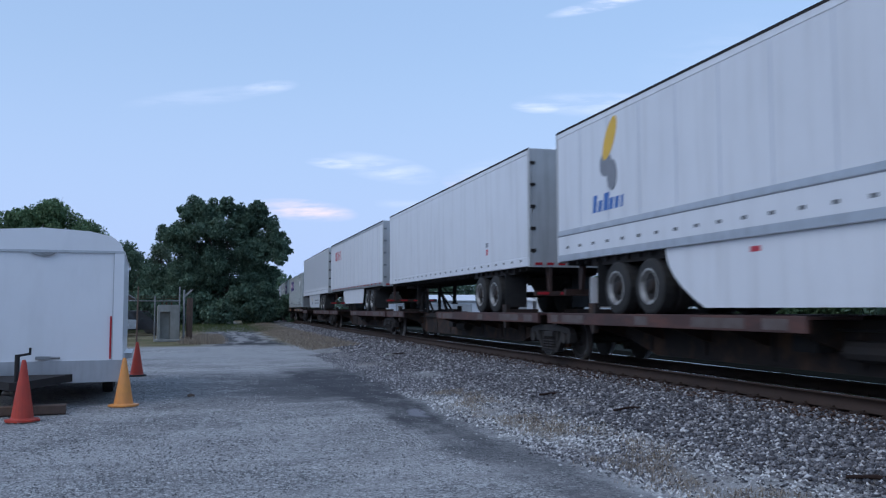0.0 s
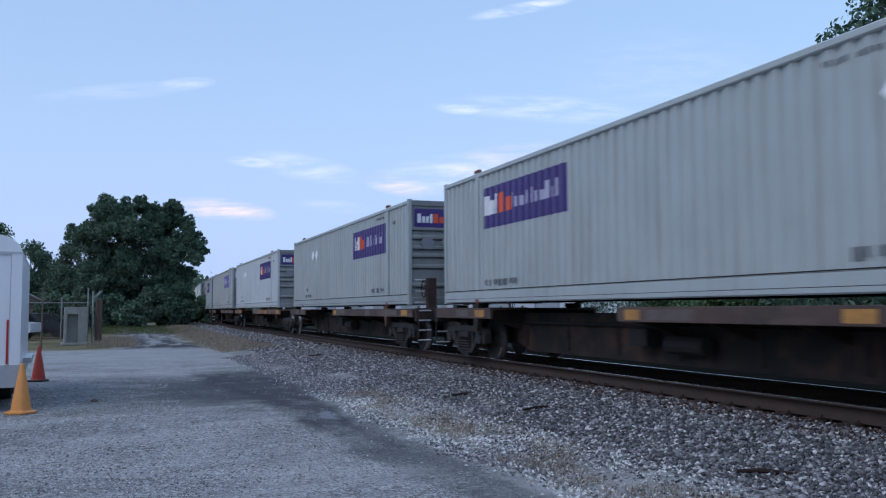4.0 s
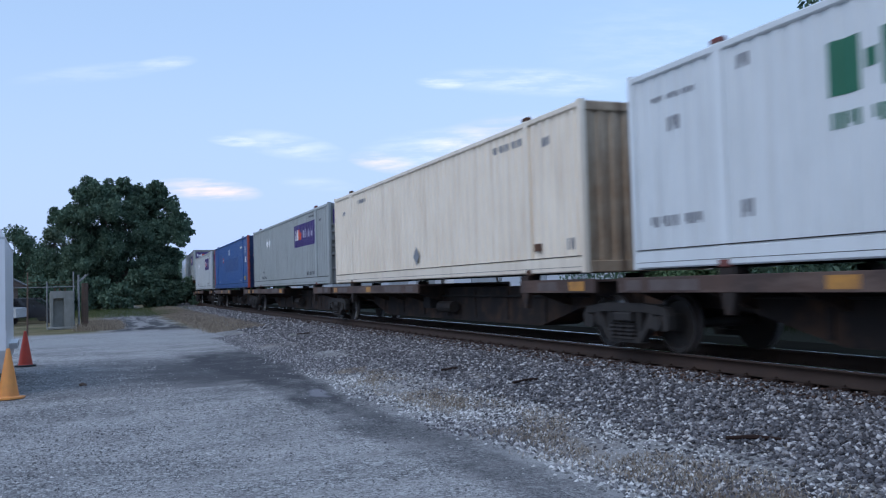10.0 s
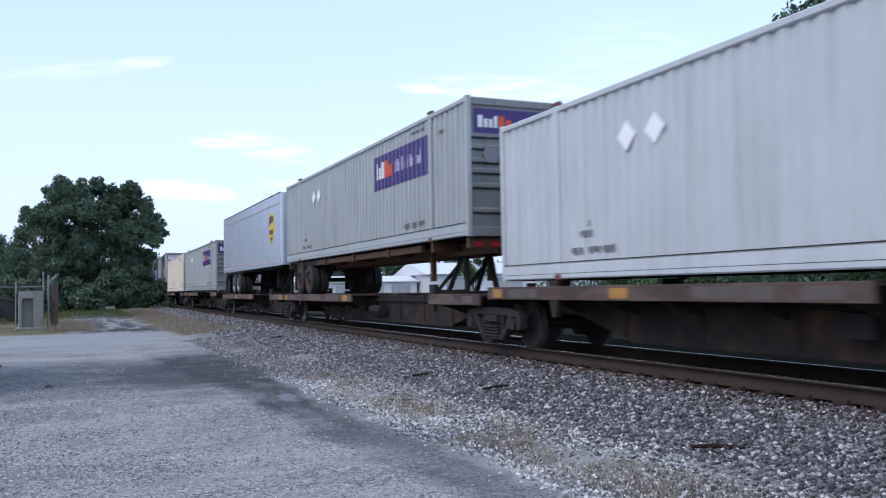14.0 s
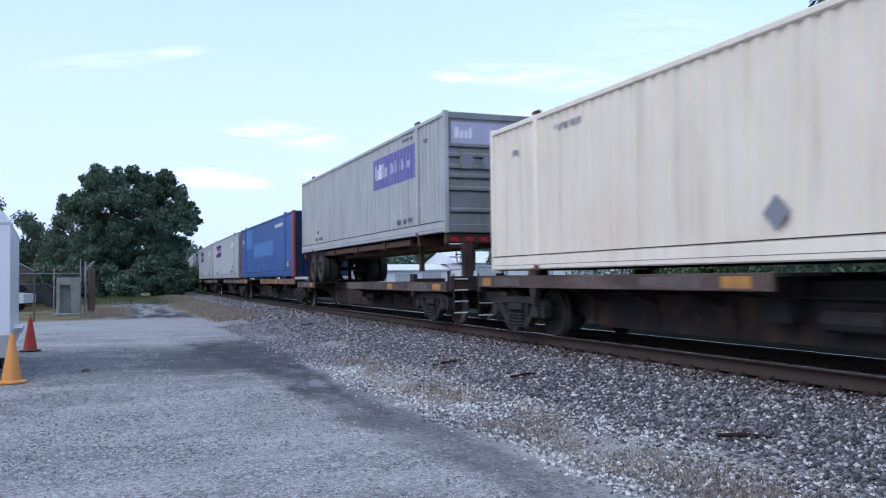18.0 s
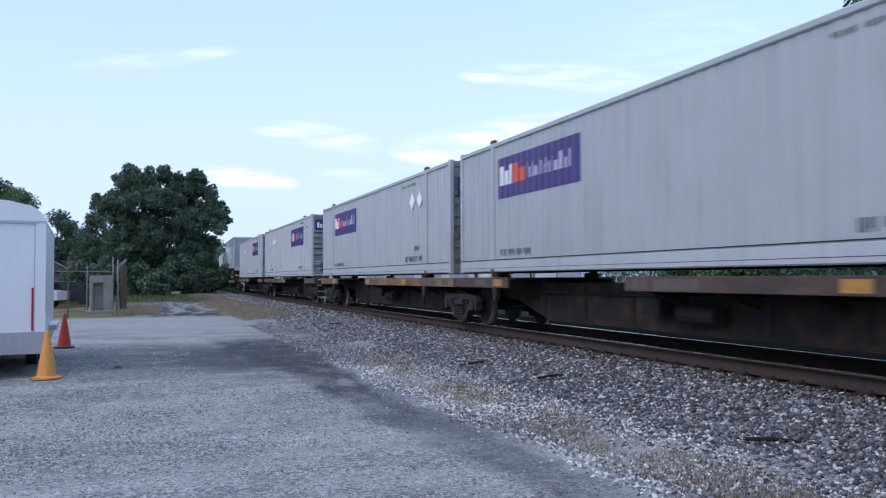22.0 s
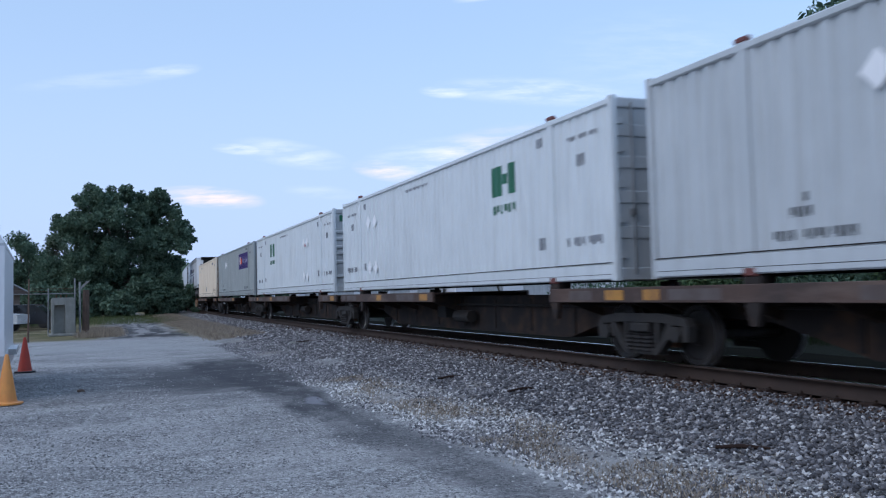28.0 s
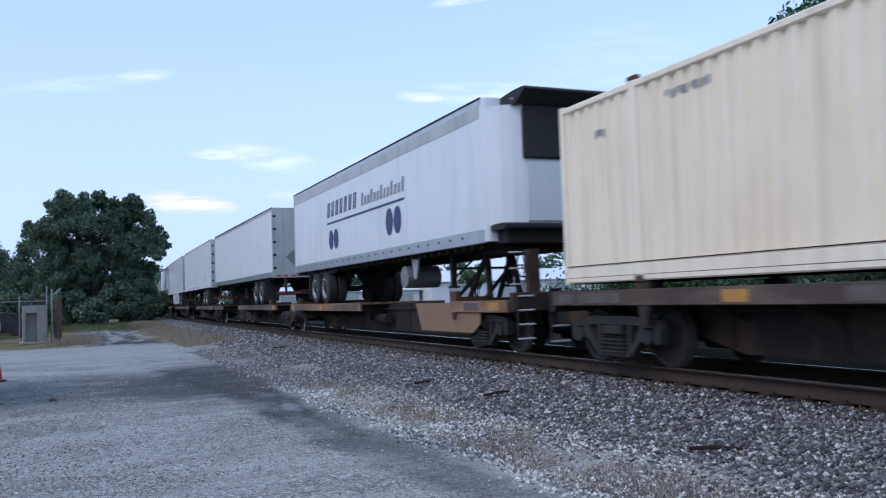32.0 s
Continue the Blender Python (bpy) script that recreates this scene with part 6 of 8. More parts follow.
def make_load(kind):
    """Builds one load of a kind; gives the thing, its height over the rails, whether it is turned, and whether it is a trailer."""
    if kind == "grey_doors":
        return grey_container("grey_paint", False, True), 1.24, False
    if kind == "pale_doors":
        return grey_container("mid_grey_paint", False, True), 1.24, False
    if kind in ("grey_rear", "pale_rear", "faded_rear"):
        return grey_container({"grey_rear": "grey_paint", "pale_rear": "pale_grey_paint"}.get(kind, "worn_grey_paint"), True, False, kind == "faded_rear",
                              "grey corrugated container with a faded lilac sign" if kind == "faded_rear" else None), 1.24, False
    if kind == "white_front":
        return freight_white_container(False), 1.24, False
    if kind == "white_rear":
        return freight_white_container(True), 1.24, False
    if kind in ("beige", "beige_rusty"):
        return beige_container(kind == "beige_rusty"), 1.24, False
    if kind == "tan_rusty":
        return beige_container(True, True), 1.24, False
    if kind == "blue_marks":
        return blue_container(False), 1.24, False
    if kind == "blue_patches":
        return blue_container(True), 1.24, False
    if kind == "chassis_pale":
        return grey_container("grey_paint", True, False, False, "grey corrugated container riding on a road chassis"), 2.18, False
    if kind == "chassis_faded":
        return grey_container("worn_grey_paint", True, False, True, "grey container with a faded sign riding on a rusty chassis"), 2.18, False
    if kind == "plain_trailer":
        tr = build_trailer("plain white box trailer with grey swing doors", tape="dot", band="trailer_white")
        flat_shapes(tr, -1, "plate", "logo_red", [(-4.96, -4.84, 1.58, 1.74)], "small red plate")
        flat_shapes(tr, -1, "plate", "logo_grey", [(-4.98, -4.80, 1.80, 1.92)], "small dark plate")
        return tr, 1.0, False
    if kind == "glossy_trailer":
        tr = build_trailer("glossy white box trailer with a printed side skirt", "trailer_gloss", skirt=(5.3, 5.55, 10.8, 12.05, 0.22), rail_h=0.42, tape="dot", band="trailer_white")
        s = [(-2.15 + k * 0.125, -2.06 + k * 0.125, 0.70, 0.76 + 0.03 * (k % 4 == 0)) for k in range(18)] + [(-2.1 + k * 0.125, -2.01 + k * 0.125, 0.50, 0.56) for k in range(18)]
        bm = bmesh.new()
        for y0, y1, z0, z1 in s:
            add_box(bm, -1.242, -1.236, y0, y1, z0, z1)
        tagged(part("skirt_lettering", bm, M["logo_grey"], tr, "grey bars of small print"), kind="stuff")
        bm = bmesh.new()
        add_prism(bm, [(1.90, 0.66), (2.02, 0.64), (2.10, 0.94), (1.98, 0.96)], 0, -1.242, -1.236)
        part("skirt_logo", bm, M["logo_yellow"], tr)
        box_part("skirt_mark", (-1.242, -1.236, 1.78, 2.02, 0.44, 0.60), M["logo_navy"], tr)
        box_part("skirt_plate", (-1.242, -1.236, 0.35, 0.43, 0.93, 1.0), M["logo_red"], tr)
        return tr, 1.0, False
    if kind == "red_sign_trailer":
        tr = build_trailer("white ribbed box trailer with a red sign and side skirt", skirt=(5.0, 5.3, 10.6, 11.4, 0.40), ribs=13, rail_h=0.14)
        y, z = 4.65, 2.95
        for y0, y1, lean in ((1.22, 1.31, 0.08), (1.02, 1.11, 0.08), (0.24, 0.33, 0.08), (-0.02, 0.07, 0.08), (-0.36, -0.27, 0.08), (-0.74, -0.65, 0.08)):
            flat_shapes(tr, -1, "red_sign", "logo_red", [(y + y0, y + y1, z, z + 0.50, lean)], "red sign shape")
        bm = bmesh.new()
        ring = [[bm.verts.new((-1.3035, y + 0.75 + ry * math.cos(a * math.pi / 12), z + 0.25 + rz * math.sin(a * math.pi / 12))) for a in range(24)] for ry, rz in ((0.23, 0.29), (0.13, 0.19))]
        for a in range(24):
            bm.faces.new((ring[0][a], ring[0][(a + 1) % 24], ring[1][(a + 1) % 24], ring[1][a]))
        part("red_ring", bm, M["logo_red"], tr)
        bm = bmesh.new()
        for k, (x0, x1) in enumerate(((-0.98, -0.92), (-0.84, -0.78), (-0.62, -0.40), (-0.25, -0.18), (0.0, 0.07), (0.3, 0.37))):
            add_box(bm, x0, x1, -8.075 - 0.022, -8.075 - 0.012, 3.30, 3.56)
        part("door_sign", bm, M["logo_red"], tr, "red sign shapes on the doors")
        return tr, 1.0, False
    if kind == "placard_trailer":
        tr = build_trailer("white box trailer with grey doors and a dark placard", tape="dot")
        bm = bmesh.new()
        add_prism(bm, [(-0.75, 1.95), (-0.45, 1.65), (-0.15, 1.95), (-0.45, 2.25)], 1, -8.075 - 0.03, -8.075 - 0.015)
        part("placard", bm, M["logo_grey"], tr, "dark diamond placard")
        return tr, 1.0, False
    if kind == "roller_trailer":
        tr = build_trailer("silver-white short trailer with a grey roller door", "trailer_silver", 13.95, "roller", tape="band", band="trailer_silver", tandem=2.9)
        shield_sign(tr, -1, 5.95, 2.55, 0.85, 1.15)
        flat_shapes(tr, -1, "top_band", "logo_grey", [(-6.9, 6.8, 3.56, 3.60)])
        flat_shapes(tr, -1, "yellow_plate", "logo_yellow", [(-4.2, -4.05, 1.50, 1.60)])
        flat_shapes(tr, -1, "dark_plate", "logo_grey", [(-6.65, -6.48, 1.62, 1.76), (-6.65, -6.48, 1.84, 1.96)])
        # deep sill, tape and the low guard between the mud flaps
        ye = -13.95 / 2
        box_part("rear_sill", (-1.25, 1.25, ye - 0.03, ye + 0.10, 0.92, 1.14), M["trailer_door"], tr, "dull grey rear sill")
        for k in range(9):
            box_part("door_tape", (-1.16 + k * 0.26, -0.94 + k * 0.26, ye - 0.034, ye - 0.022, 1.225, 1.275), M["reflector_red" if k % 2 else "logo_white"], tr)
        box_part("low_guard", (-0.55, 0.55, ye + 0.02, ye + 0.10, 0.34, 0.93), M["steel_dark"], tr, "dark grey low guard")
        for sx in (-1, 1):
            box_part("guard_tape", (min(sx * 0.60, sx * 1.15), max(sx * 0.60, sx * 1.15), ye - 0.03, ye - 0.021, 0.455, 0.505), M["logo_white"], tr)
        return tr, 1.0, False
    if kind == "shield_trailer":
        tr = build_trailer("silver-white short trailer with a yellow shield sign", "trailer_silver", 13.90, "roller", tape="band", band="trailer_silver", tandem=3.65, rail_h=0.30)
        # an arched guard from the deck up over the wheels
        arch = [(-6.72, 0.06), (-6.74, 0.45), (-6.62, 0.78), (-6.35, 1.00), (-5.9, 1.10), (-5.0, 1.13), (-2.0, 1.13)]
        for sx in (-1, 1):
            bm = bmesh.new()
            add_prism(bm, arch + [(p + 0.10, q - 0.08) for p, q in reversed(arch)], 0, min(sx * 0.6, sx * 1.24), max(sx * 0.6, sx * 1.24))
            part("mud_guard", bm, M["rubber_black"], tr, "black arched rear mud guard")
            box_part("guard_web", (min(sx * 1.10, sx * 1.16), max(sx * 1.10, sx * 1.16), -6.60, -6.05, 0.10, 1.02), M["rubber_black"], tr)
        shield_sign(tr, 1, 5.2, 2.68, 1.05, 1.22)
        flat_shapes(tr, 1, "top_band", "logo_grey", [(-6.9, 6.8, 3.56, 3.60)])
        flat_shapes(tr, 1, "yellow_plate", "logo_yellow", [(-4.42, -4.12, 1.48, 1.60), (1.2, 1.5, 1.58, 1.70)])
        return tr, 1.0, True
    if kind == "blue_yellow_trailer":
        tr = build_trailer("white box trailer with a yellow and blue sign", ribs=13, skirt=(4.46, 5.6, 11.5, 12.4, 0.12), rail_h=0.52, tape="dot", band="trailer_white", length=16.1)
        y0 = -5.5
        bm = bmesh.new()
        for dy, z, ry, rz in ((-0.16, 2.92, 0.25, 0.24), (0.10, 2.68, 0.20, 0.30)):
            add_prism(bm, [(y0 + dy + ry * math.cos(a * math.pi / 10), z + rz * math.sin(a * math.pi / 10)) for a in range(20)], 0, 1.292 + 0.002 * (dy > 0), 1.303 + 0.002 * (dy > 0))
        part("grey_shape", bm, M["logo_grey"], tr, "grey rounded sign shape")
        bm = bmesh.new()
        add_prism(bm, [(y0 + 0.02 + 0.22 * math.cos(a * math.pi / 10) + 0.20 * math.sin(a * math.pi / 10), 3.40 + 0.40 * math.sin(a * math.pi / 10)) for a in range(20)], 0, 1.292, 1.304)
        part("yellow_shape", bm, M["logo_yellow"], tr, "leaning yellow sign shape")
        for k, (wide, up) in enumerate(((0.15, 0.34), (0.14, 0.22), (0.20, 0.34), (0.15, 0.22), (0.14, 0.22), (0.08, 0.22))):
            q = y0 - 0.75 + k * 0.235
            flat_shapes(tr, 1, "blue_shape", "logo_blue", [(q, q + wide, 2.02, 2.02 + up, 0.05)], "blue bar of a name")
        flat_shapes(tr, 1, "rail_strip", "aluminium", [(-8.0, 7.9, 1.70, 1.80), (-8.0, 7.9, 1.14, 1.27)], "grey strips along the lower side")
        flat_shapes(tr, 1, "rail_line", "logo_grey", [(-8.0, 7.9, 1.672, 1.694)])
        box_part("skirt_plate", (1.234, 1.24, -1.25, -1.02, 0.92, 1.0), M["logo_red"], tr)
        box_part("mud_flap", (0.70, 1.24, -6.55, -6.54, 0.12, 0.75), M["logo_white"], tr, "white mud flap")
        return tr, 1.0, True
    if kind == "reefer_trailer":
        tr = build_trailer("white refrigerated trailer with navy sign and discs", reefer=True, tape="dot", length=15.95, rail_h=0.24)
        flat_shapes(tr, 1, "navy_sign", "logo_navy", [(-3.45 + k * 0.46 + dk, -3.35 + k * 0.46 + dk, 2.72, 3.18, 0.1) for k in range(7) for dk in (0, 0.17)] + [(-3.5, 3.5, 2.50, 2.56)], "navy sign shapes")
        for k in range(13):
            flat_shapes(tr, 1, "grey_sign", "logo_grey", [(0.1 + k * 0.27, 0.26 + k * 0.27, 2.72, 2.96 + 0.12 * (k % 3 == 0), 0.05)])
        disc_shapes(tr, 1, "navy_disc", "logo_navy", [(-3.05, 2.00, 0.25, 0.31), (-2.5, 2.00, 0.25, 0.31), (2.4, 2.06, 0.27, 0.35), (3.0, 2.06, 0.27, 0.35)], "pairs of navy discs")
        flat_shapes(tr, 1, "top_band", "trailer_door", [(-7.9, 7.8, 3.60, 3.86)], "grey band under the roof")
        box_part("nose_latch", (1.24, 1.262, 7.55, 7.72, 2.42, 2.56), M["steel_dark"], tr)
        return tr, 1.0, True
    raise ValueError(kind)


def build_chassis(label):
    """A bare road chassis under a container; its tyres stand on z = 0, its wheels at +y."""
    ch = thing("container_chassis", label, "chassis", "road chassis on the freight train")
    bm = bmesh.new()
    for sx in (-1, 1):
        add_box(bm, sx * 0.45 - 0.07, sx * 0.45 + 0.07, -7.9, 7.95, 0.86, 1.14, 0.01)
        add_box(bm, sx * 1.12 - 0.05, sx * 1.12 + 0.05, -5.2, 4.2, 0.98, 1.14, 0.01)
    part("main_beam", bm, M["rust"], ch, "rusty main beams")
    for y in (-7.9, -6.0, -3.0, 0.0, 3.0, 6.0, 7.85):
        box_part("cross_bar", (-1.22, 1.22, y - 0.07, y + 0.07, 0.94, 1.16), M["rust"], ch, "", 0.01)
    add_tandem(ch, 5.6, "rust")
    for sx in (-1, 1):
        box_part("landing_leg", (sx * 0.75 - 0.06, sx * 0.75 + 0.06, -5.0, -4.88, 0.30, 0.98), M["rust"], ch)
        box_part("mud_flap", (min(sx * 0.65, sx * 1.24), max(sx * 0.65, sx * 1.24), 7.0, 7.02, 0.15, 1.0), M["rubber_black"], ch)
    for k in range(6):
        box_part("marker_light", (-1.1 + k * 0.38, -0.92 + k * 0.38, -7.99, -7.965, 0.98, 1.08), M["reflector_red"], ch)
    return ch


def build_train():
    made, n = {}, len(CONSIST)
    for i, (kind, s0, s1, pad_rear, coupler) in enumerate(CONSIST):
        mid = (s0 + s1) / 2
        if kind in made:
            proto, z, turned = made[kind]
            load = copy_thing(proto, Matrix.Identity(4))
        else:
            load, z, turned = make_load(kind)
            made[kind] = (load, z, turned)
        ride(load, mid, RAIL_TOP + z, turned)
        on_wheels = "trailer" in kind or "chassis" in kind
        if "chassis" in kind:
            key = "chassis"
            if key in made:
                ch = copy_thing(made[key], Matrix.Identity(4))
            else:
                ch = build_chassis("rusty road chassis on the rail car")
                made[key] = ch
            ride(ch, mid, RAIL_TOP + 1.0, False)
        # the platform reaches from gap to gap
        front_coupled = i > 0 and CONSIST[i - 1][4]
        fg = (CONSIST[i - 1][2] + s0) / 2 if i else s0 - 0.8
        rg = (s1 + CONSIST[i + 1][1]) / 2 if i < n - 1 else s1 + 0.8
        p0, p1 = fg + (0.7 if front_coupled else 0.0), rg - (0.7 if coupler else 0.0)
        pm, ln = (p0 + p1) / 2, p1 - p0
        paint = ("car_strip", "orange_strip", "car_strip")[i % 3] if 17 < i < 27 else ("red_strip" if i < 4 else "orange_strip" if i in (6, 31) else "car_strip")
        car = build_platform(ln, pad_rear, on_wheels, paint, front_coupled, coupler, i, s0 - pm, s1 - pm)
        if i == 31:
            bm = bmesh.new()
            y = mid - pm
            add_prism(bm, [(y - 7.45, 0.98), (y - 7.45, 0.55), (y - 7.1, 0.36), (y - 4.3, 0.36), (y - 3.95, 0.98)], 0, -1.25, -1.22)
            part("side_plate", bm, M["tan_plate"], car, "deep tan-orange side plate")
        if coupler:
            add_wheelsets(build_truck(car, ln / 2 - 1.6), ln / 2 - 1.6, pm)
        elif i < n - 1:
            add_wheelsets(build_truck(car, ln / 2), ln / 2, pm)
        if front_coupled:
            add_wheelsets(build_truck(car, -ln / 2 + 1.6), -ln / 2 + 1.6, pm)
        ride(car, pm)


build_train()


def motions():
    """The whole train rolls past; its wheels turn while they are near."""
    for ob, rows in RIDING:
        walk(ob, rows)
    for w, y, s in SPINNING:
        t0, t1 = (s - 40) / SPEED, (s - 3) / SPEED
        f0, f1 = max(0, math.floor(t0 * FPS)), min(32 * FPS, math.ceil(t1 * FPS))
        if f1 <= f0:
            continue
        frames = sorted(set([0] + list(range(f0, f1 + 1)) + [32 * FPS]))
        rows = []
        for k in frames:
            turn = SPEED * (min(max(k, f0), f1) - f0) / FPS / WHEEL_R
            rows.append((k / FPS, pose(0, y, WHEEL_R + 0.005, math.degrees(turn) % 360)))
        walk(w, rows)


# ---------------------------------------------------------------- the yard: cargo trailer, cones, fence


def build_cargo_trailer():
    tr = thing("cargo_trailer", "white enclosed cargo trailer parked in the yard", "trailer")
    W, Lt = 2.50, 5.2
    # body outline seen from the front, with a rounded roof
    out = [(-W, 0.74), (0, 0.74), (0, 2.55), (-0.05, 2.70), (-0.20, 2.82), (-0.55, 2.90), (-W / 2, 2.94), (-W + 0.55, 2.90), (-W + 0.20, 2.82), (-W + 0.05, 2.70), (-W, 2.55)]
    bm = bmesh.new()
    add_prism(bm, [(p, q) for p, q in out if q <= 2.56], 1, 0.02, Lt)
    part("body", bm, M["cargo_white"], tr)
    bm = bmesh.new()
    roof = [(p, q) for p, q in out if q >= 2.55]
    roof = sorted(roof, key=lambda c: -c[0])
    add_prism(bm, [(0, 2.555)] + roof[1:-1] + [(-W, 2.555)], 1, 0.0, Lt + 0.02)
    part("roof", bm, M["cargo_white"], tr, "rounded white roof cap")
    box_part("roof_trim", (-W - 0.01, 0.01, -0.01, Lt + 0.02, 2.535, 2.575), M["aluminium"], tr)
    box_part("corner_trim", (-0.15, 0.006, -0.006, 0.16, 0.74, 2.54), M["cargo_white"], tr, "white front corner trim")
    box_part("trim_seam", (-0.165, -0.15, -0.004, 0.03, 0.74, 2.54), M["aluminium"], tr)
    box_part("stone_guard", (-W, 0.008, -0.012, 0.04, 0.38, 0.74), M["aluminium"], tr, "bright metal stone guard")
    box_part("side_skirt", (-0.03, 0.008, 0.04, Lt, 0.42, 0.74), M["aluminium"], tr)
    # dark box and unseen far-side skirt, added to block light below the body
    box_part("underframe", (-W + 0.12, -0.10, 0.10, Lt - 0.10, 0.40, 0.735), M["steel_dark"], tr, "dark steel box added for the shade below the trailer")
    box_part("side_skirt", (-W - 0.008, -W + 0.03, 0.04, Lt, 0.42, 0.74), M["aluminium"], tr)
    box_part("red_strip", (-0.20, -0.17, -0.008, 0.03, 0.76, 1.47), M["reflector_red"], tr, "upright red strip")
    bm = bmesh.new()
    add_prism(bm, [(-1.45, 2.53), (-1.05, 2.53), (-1.12, 2.49), (-1.25, 2.46), (-1.38, 2.49)], 1, -0.03, 0.01)
    part("nose_badge", bm, M["galvanised"], tr, "small grey badge")
    bm = bmesh.new()
    add_box(bm, -1.95, -0.95, -0.06, 0.3, 0.36, 0.52)
    add_prism(bm, [(-W + 0.2, 0.0), (-0.75, 0.0), (-1.35, -1.5), (-1.50, -1.5)], 2, 0.40, 0.52)
    part("tongue", bm, M["steel_dark"], tr, "dark steel tongue")
    bm = bmesh.new()
    add_rod(bm, (-1.42, -1.35, 0.0), (-1.42, -1.35, 0.92), 0.035, 10)
    add_rod(bm, (-1.42, -1.35, 0.90), (-1.25, -1.35, 0.93), 0.018, 8)
    add_rod(bm, (-1.25, -1.35, 0.91), (-1.25, -1.35, 1.02), 0.018, 8)
    add_lathe(bm, [(0.0, 0.09), (0.02, 0.09)], 10, "z", (-1.42, -1.35, 0))
    part("tongue_jack", bm, M["steel_dark"], tr, "crank jack on the tongue")
    bm = bmesh.new()
    add_rod(bm, (-1.3, -0.02, 0.80), (-0.95, -0.03, 0.79), 0.02, 8)
    add_box(bm, -1.32, -1.1, -0.05, 0.0, 0.77, 0.82)
    part("spare_latch", bm, M["galvanised"], tr)
    for y in (2.3, 3.2):
        for x in (-0.28, -W + 0.28):
            bm = bmesh.new()
            add_lathe(bm, [(x - 0.10, 0.20), (x - 0.09, 0.33), (x + 0.09, 0.33), (x + 0.10, 0.20)], 18, "x", (0, y, 0.34))
            part("wheel", bm, M["tyre"], tr)
    box_part("fender", (-0.02, 0.14, 1.85, 3.65, 0.66, 0.76), M["aluminium"], tr, "bright metal fender")
    box_part("corner_bar", (-0.012, 0.016, 0.02, 0.10, 0.76, 1.06), M["logo_white"], tr)
    tr.matrix_basis = pose(-1.53, 15.40, 0, 0, 0, 3.8)
    return tr


build_cargo_trailer()


def build_cone(mat, base_mat, label, x, y, height, turn=0.0):
    cone = thing("traffic_cone", label, "cone", "cones round the cargo trailer")
    bm = bmesh.new()
    add_lathe(bm, [(0.03, 0.165), (0.05, 0.150), (height * 0.5, 0.095), (height - 0.03, 0.032), (height, 0.022)], 20, "z")
    part("cone_body", bm, M[mat], cone)
    bm = bmesh.new()
    add_lathe(bm, [(0.0, 0.24), (0.025, 0.24), (0.035, 0.17)], 8, "z")
    part("base", bm, M[base_mat], cone)
    cone.matrix_basis = pose(x, y, 0.012, 0, 0, turn)
    return cone


build_cone("cone_yellow", "cone_yellow", "faded yellow-orange traffic cone beside the cargo trailer", -1.45, 15.0, 0.78, 10)
build_cone("cone_red", "rubber_black", "red-orange traffic cone with a black base", -1.73, 21.6, 0.80, 25)
build_cone("cone_red", "cone_red", "dirty red-orange traffic cone by the trailer tongue", -2.66, 13.4, 0.86, 40)
beam = thing("timber", "dark timber lying under the trailer tongue", "timber")
box_part("plank", (-0.55, 0.55, -0.09, 0.09, 0.0, 0.14), M["old_wood"], beam, "", 0.015)
beam.matrix_basis = pose(-2.75, 14.15, 0.01, 0, 0, 4)


def build_pillar():
    p = thing("concrete_pillar", "weathered concrete gate pillar with a recessed front", "pillar")
    bm = bmesh.new()
    add_prism(bm, [(-0.50, 0.0), (-0.50, 1.72), (-0.44, 1.80), (0.44, 1.80), (0.50, 1.72), (0.50, 0.0), (0.10, 0.0), (0.08, 1.46), (-0.38, 1.46), (-0.40, 0.0)], 1, -0.40, 0.20)
    part("shell", bm, M["concrete"], p)
    box_part("recess", (-0.42, 0.12, -0.1, 0.22, 0.0, 1.48), M["concrete"], p)
    for x in (-0.28, -0.08, 0.16):
        bm = bmesh.new()
        add_rod(bm, (x, -0.1, 1.78), (x, -0.1, 1.93), 0.03, 8)
        part("iron_stub", bm, M["rust"], p, "rusty iron stub")
    box_part("footing", (-0.62, 0.62, -0.5, 0.45, 0.0, 0.12), M["concrete"], p, "", 0.02)
    p.matrix_basis = pose(-1.95, 44.0, 0.0, 0, 0, 6)


build_pillar()


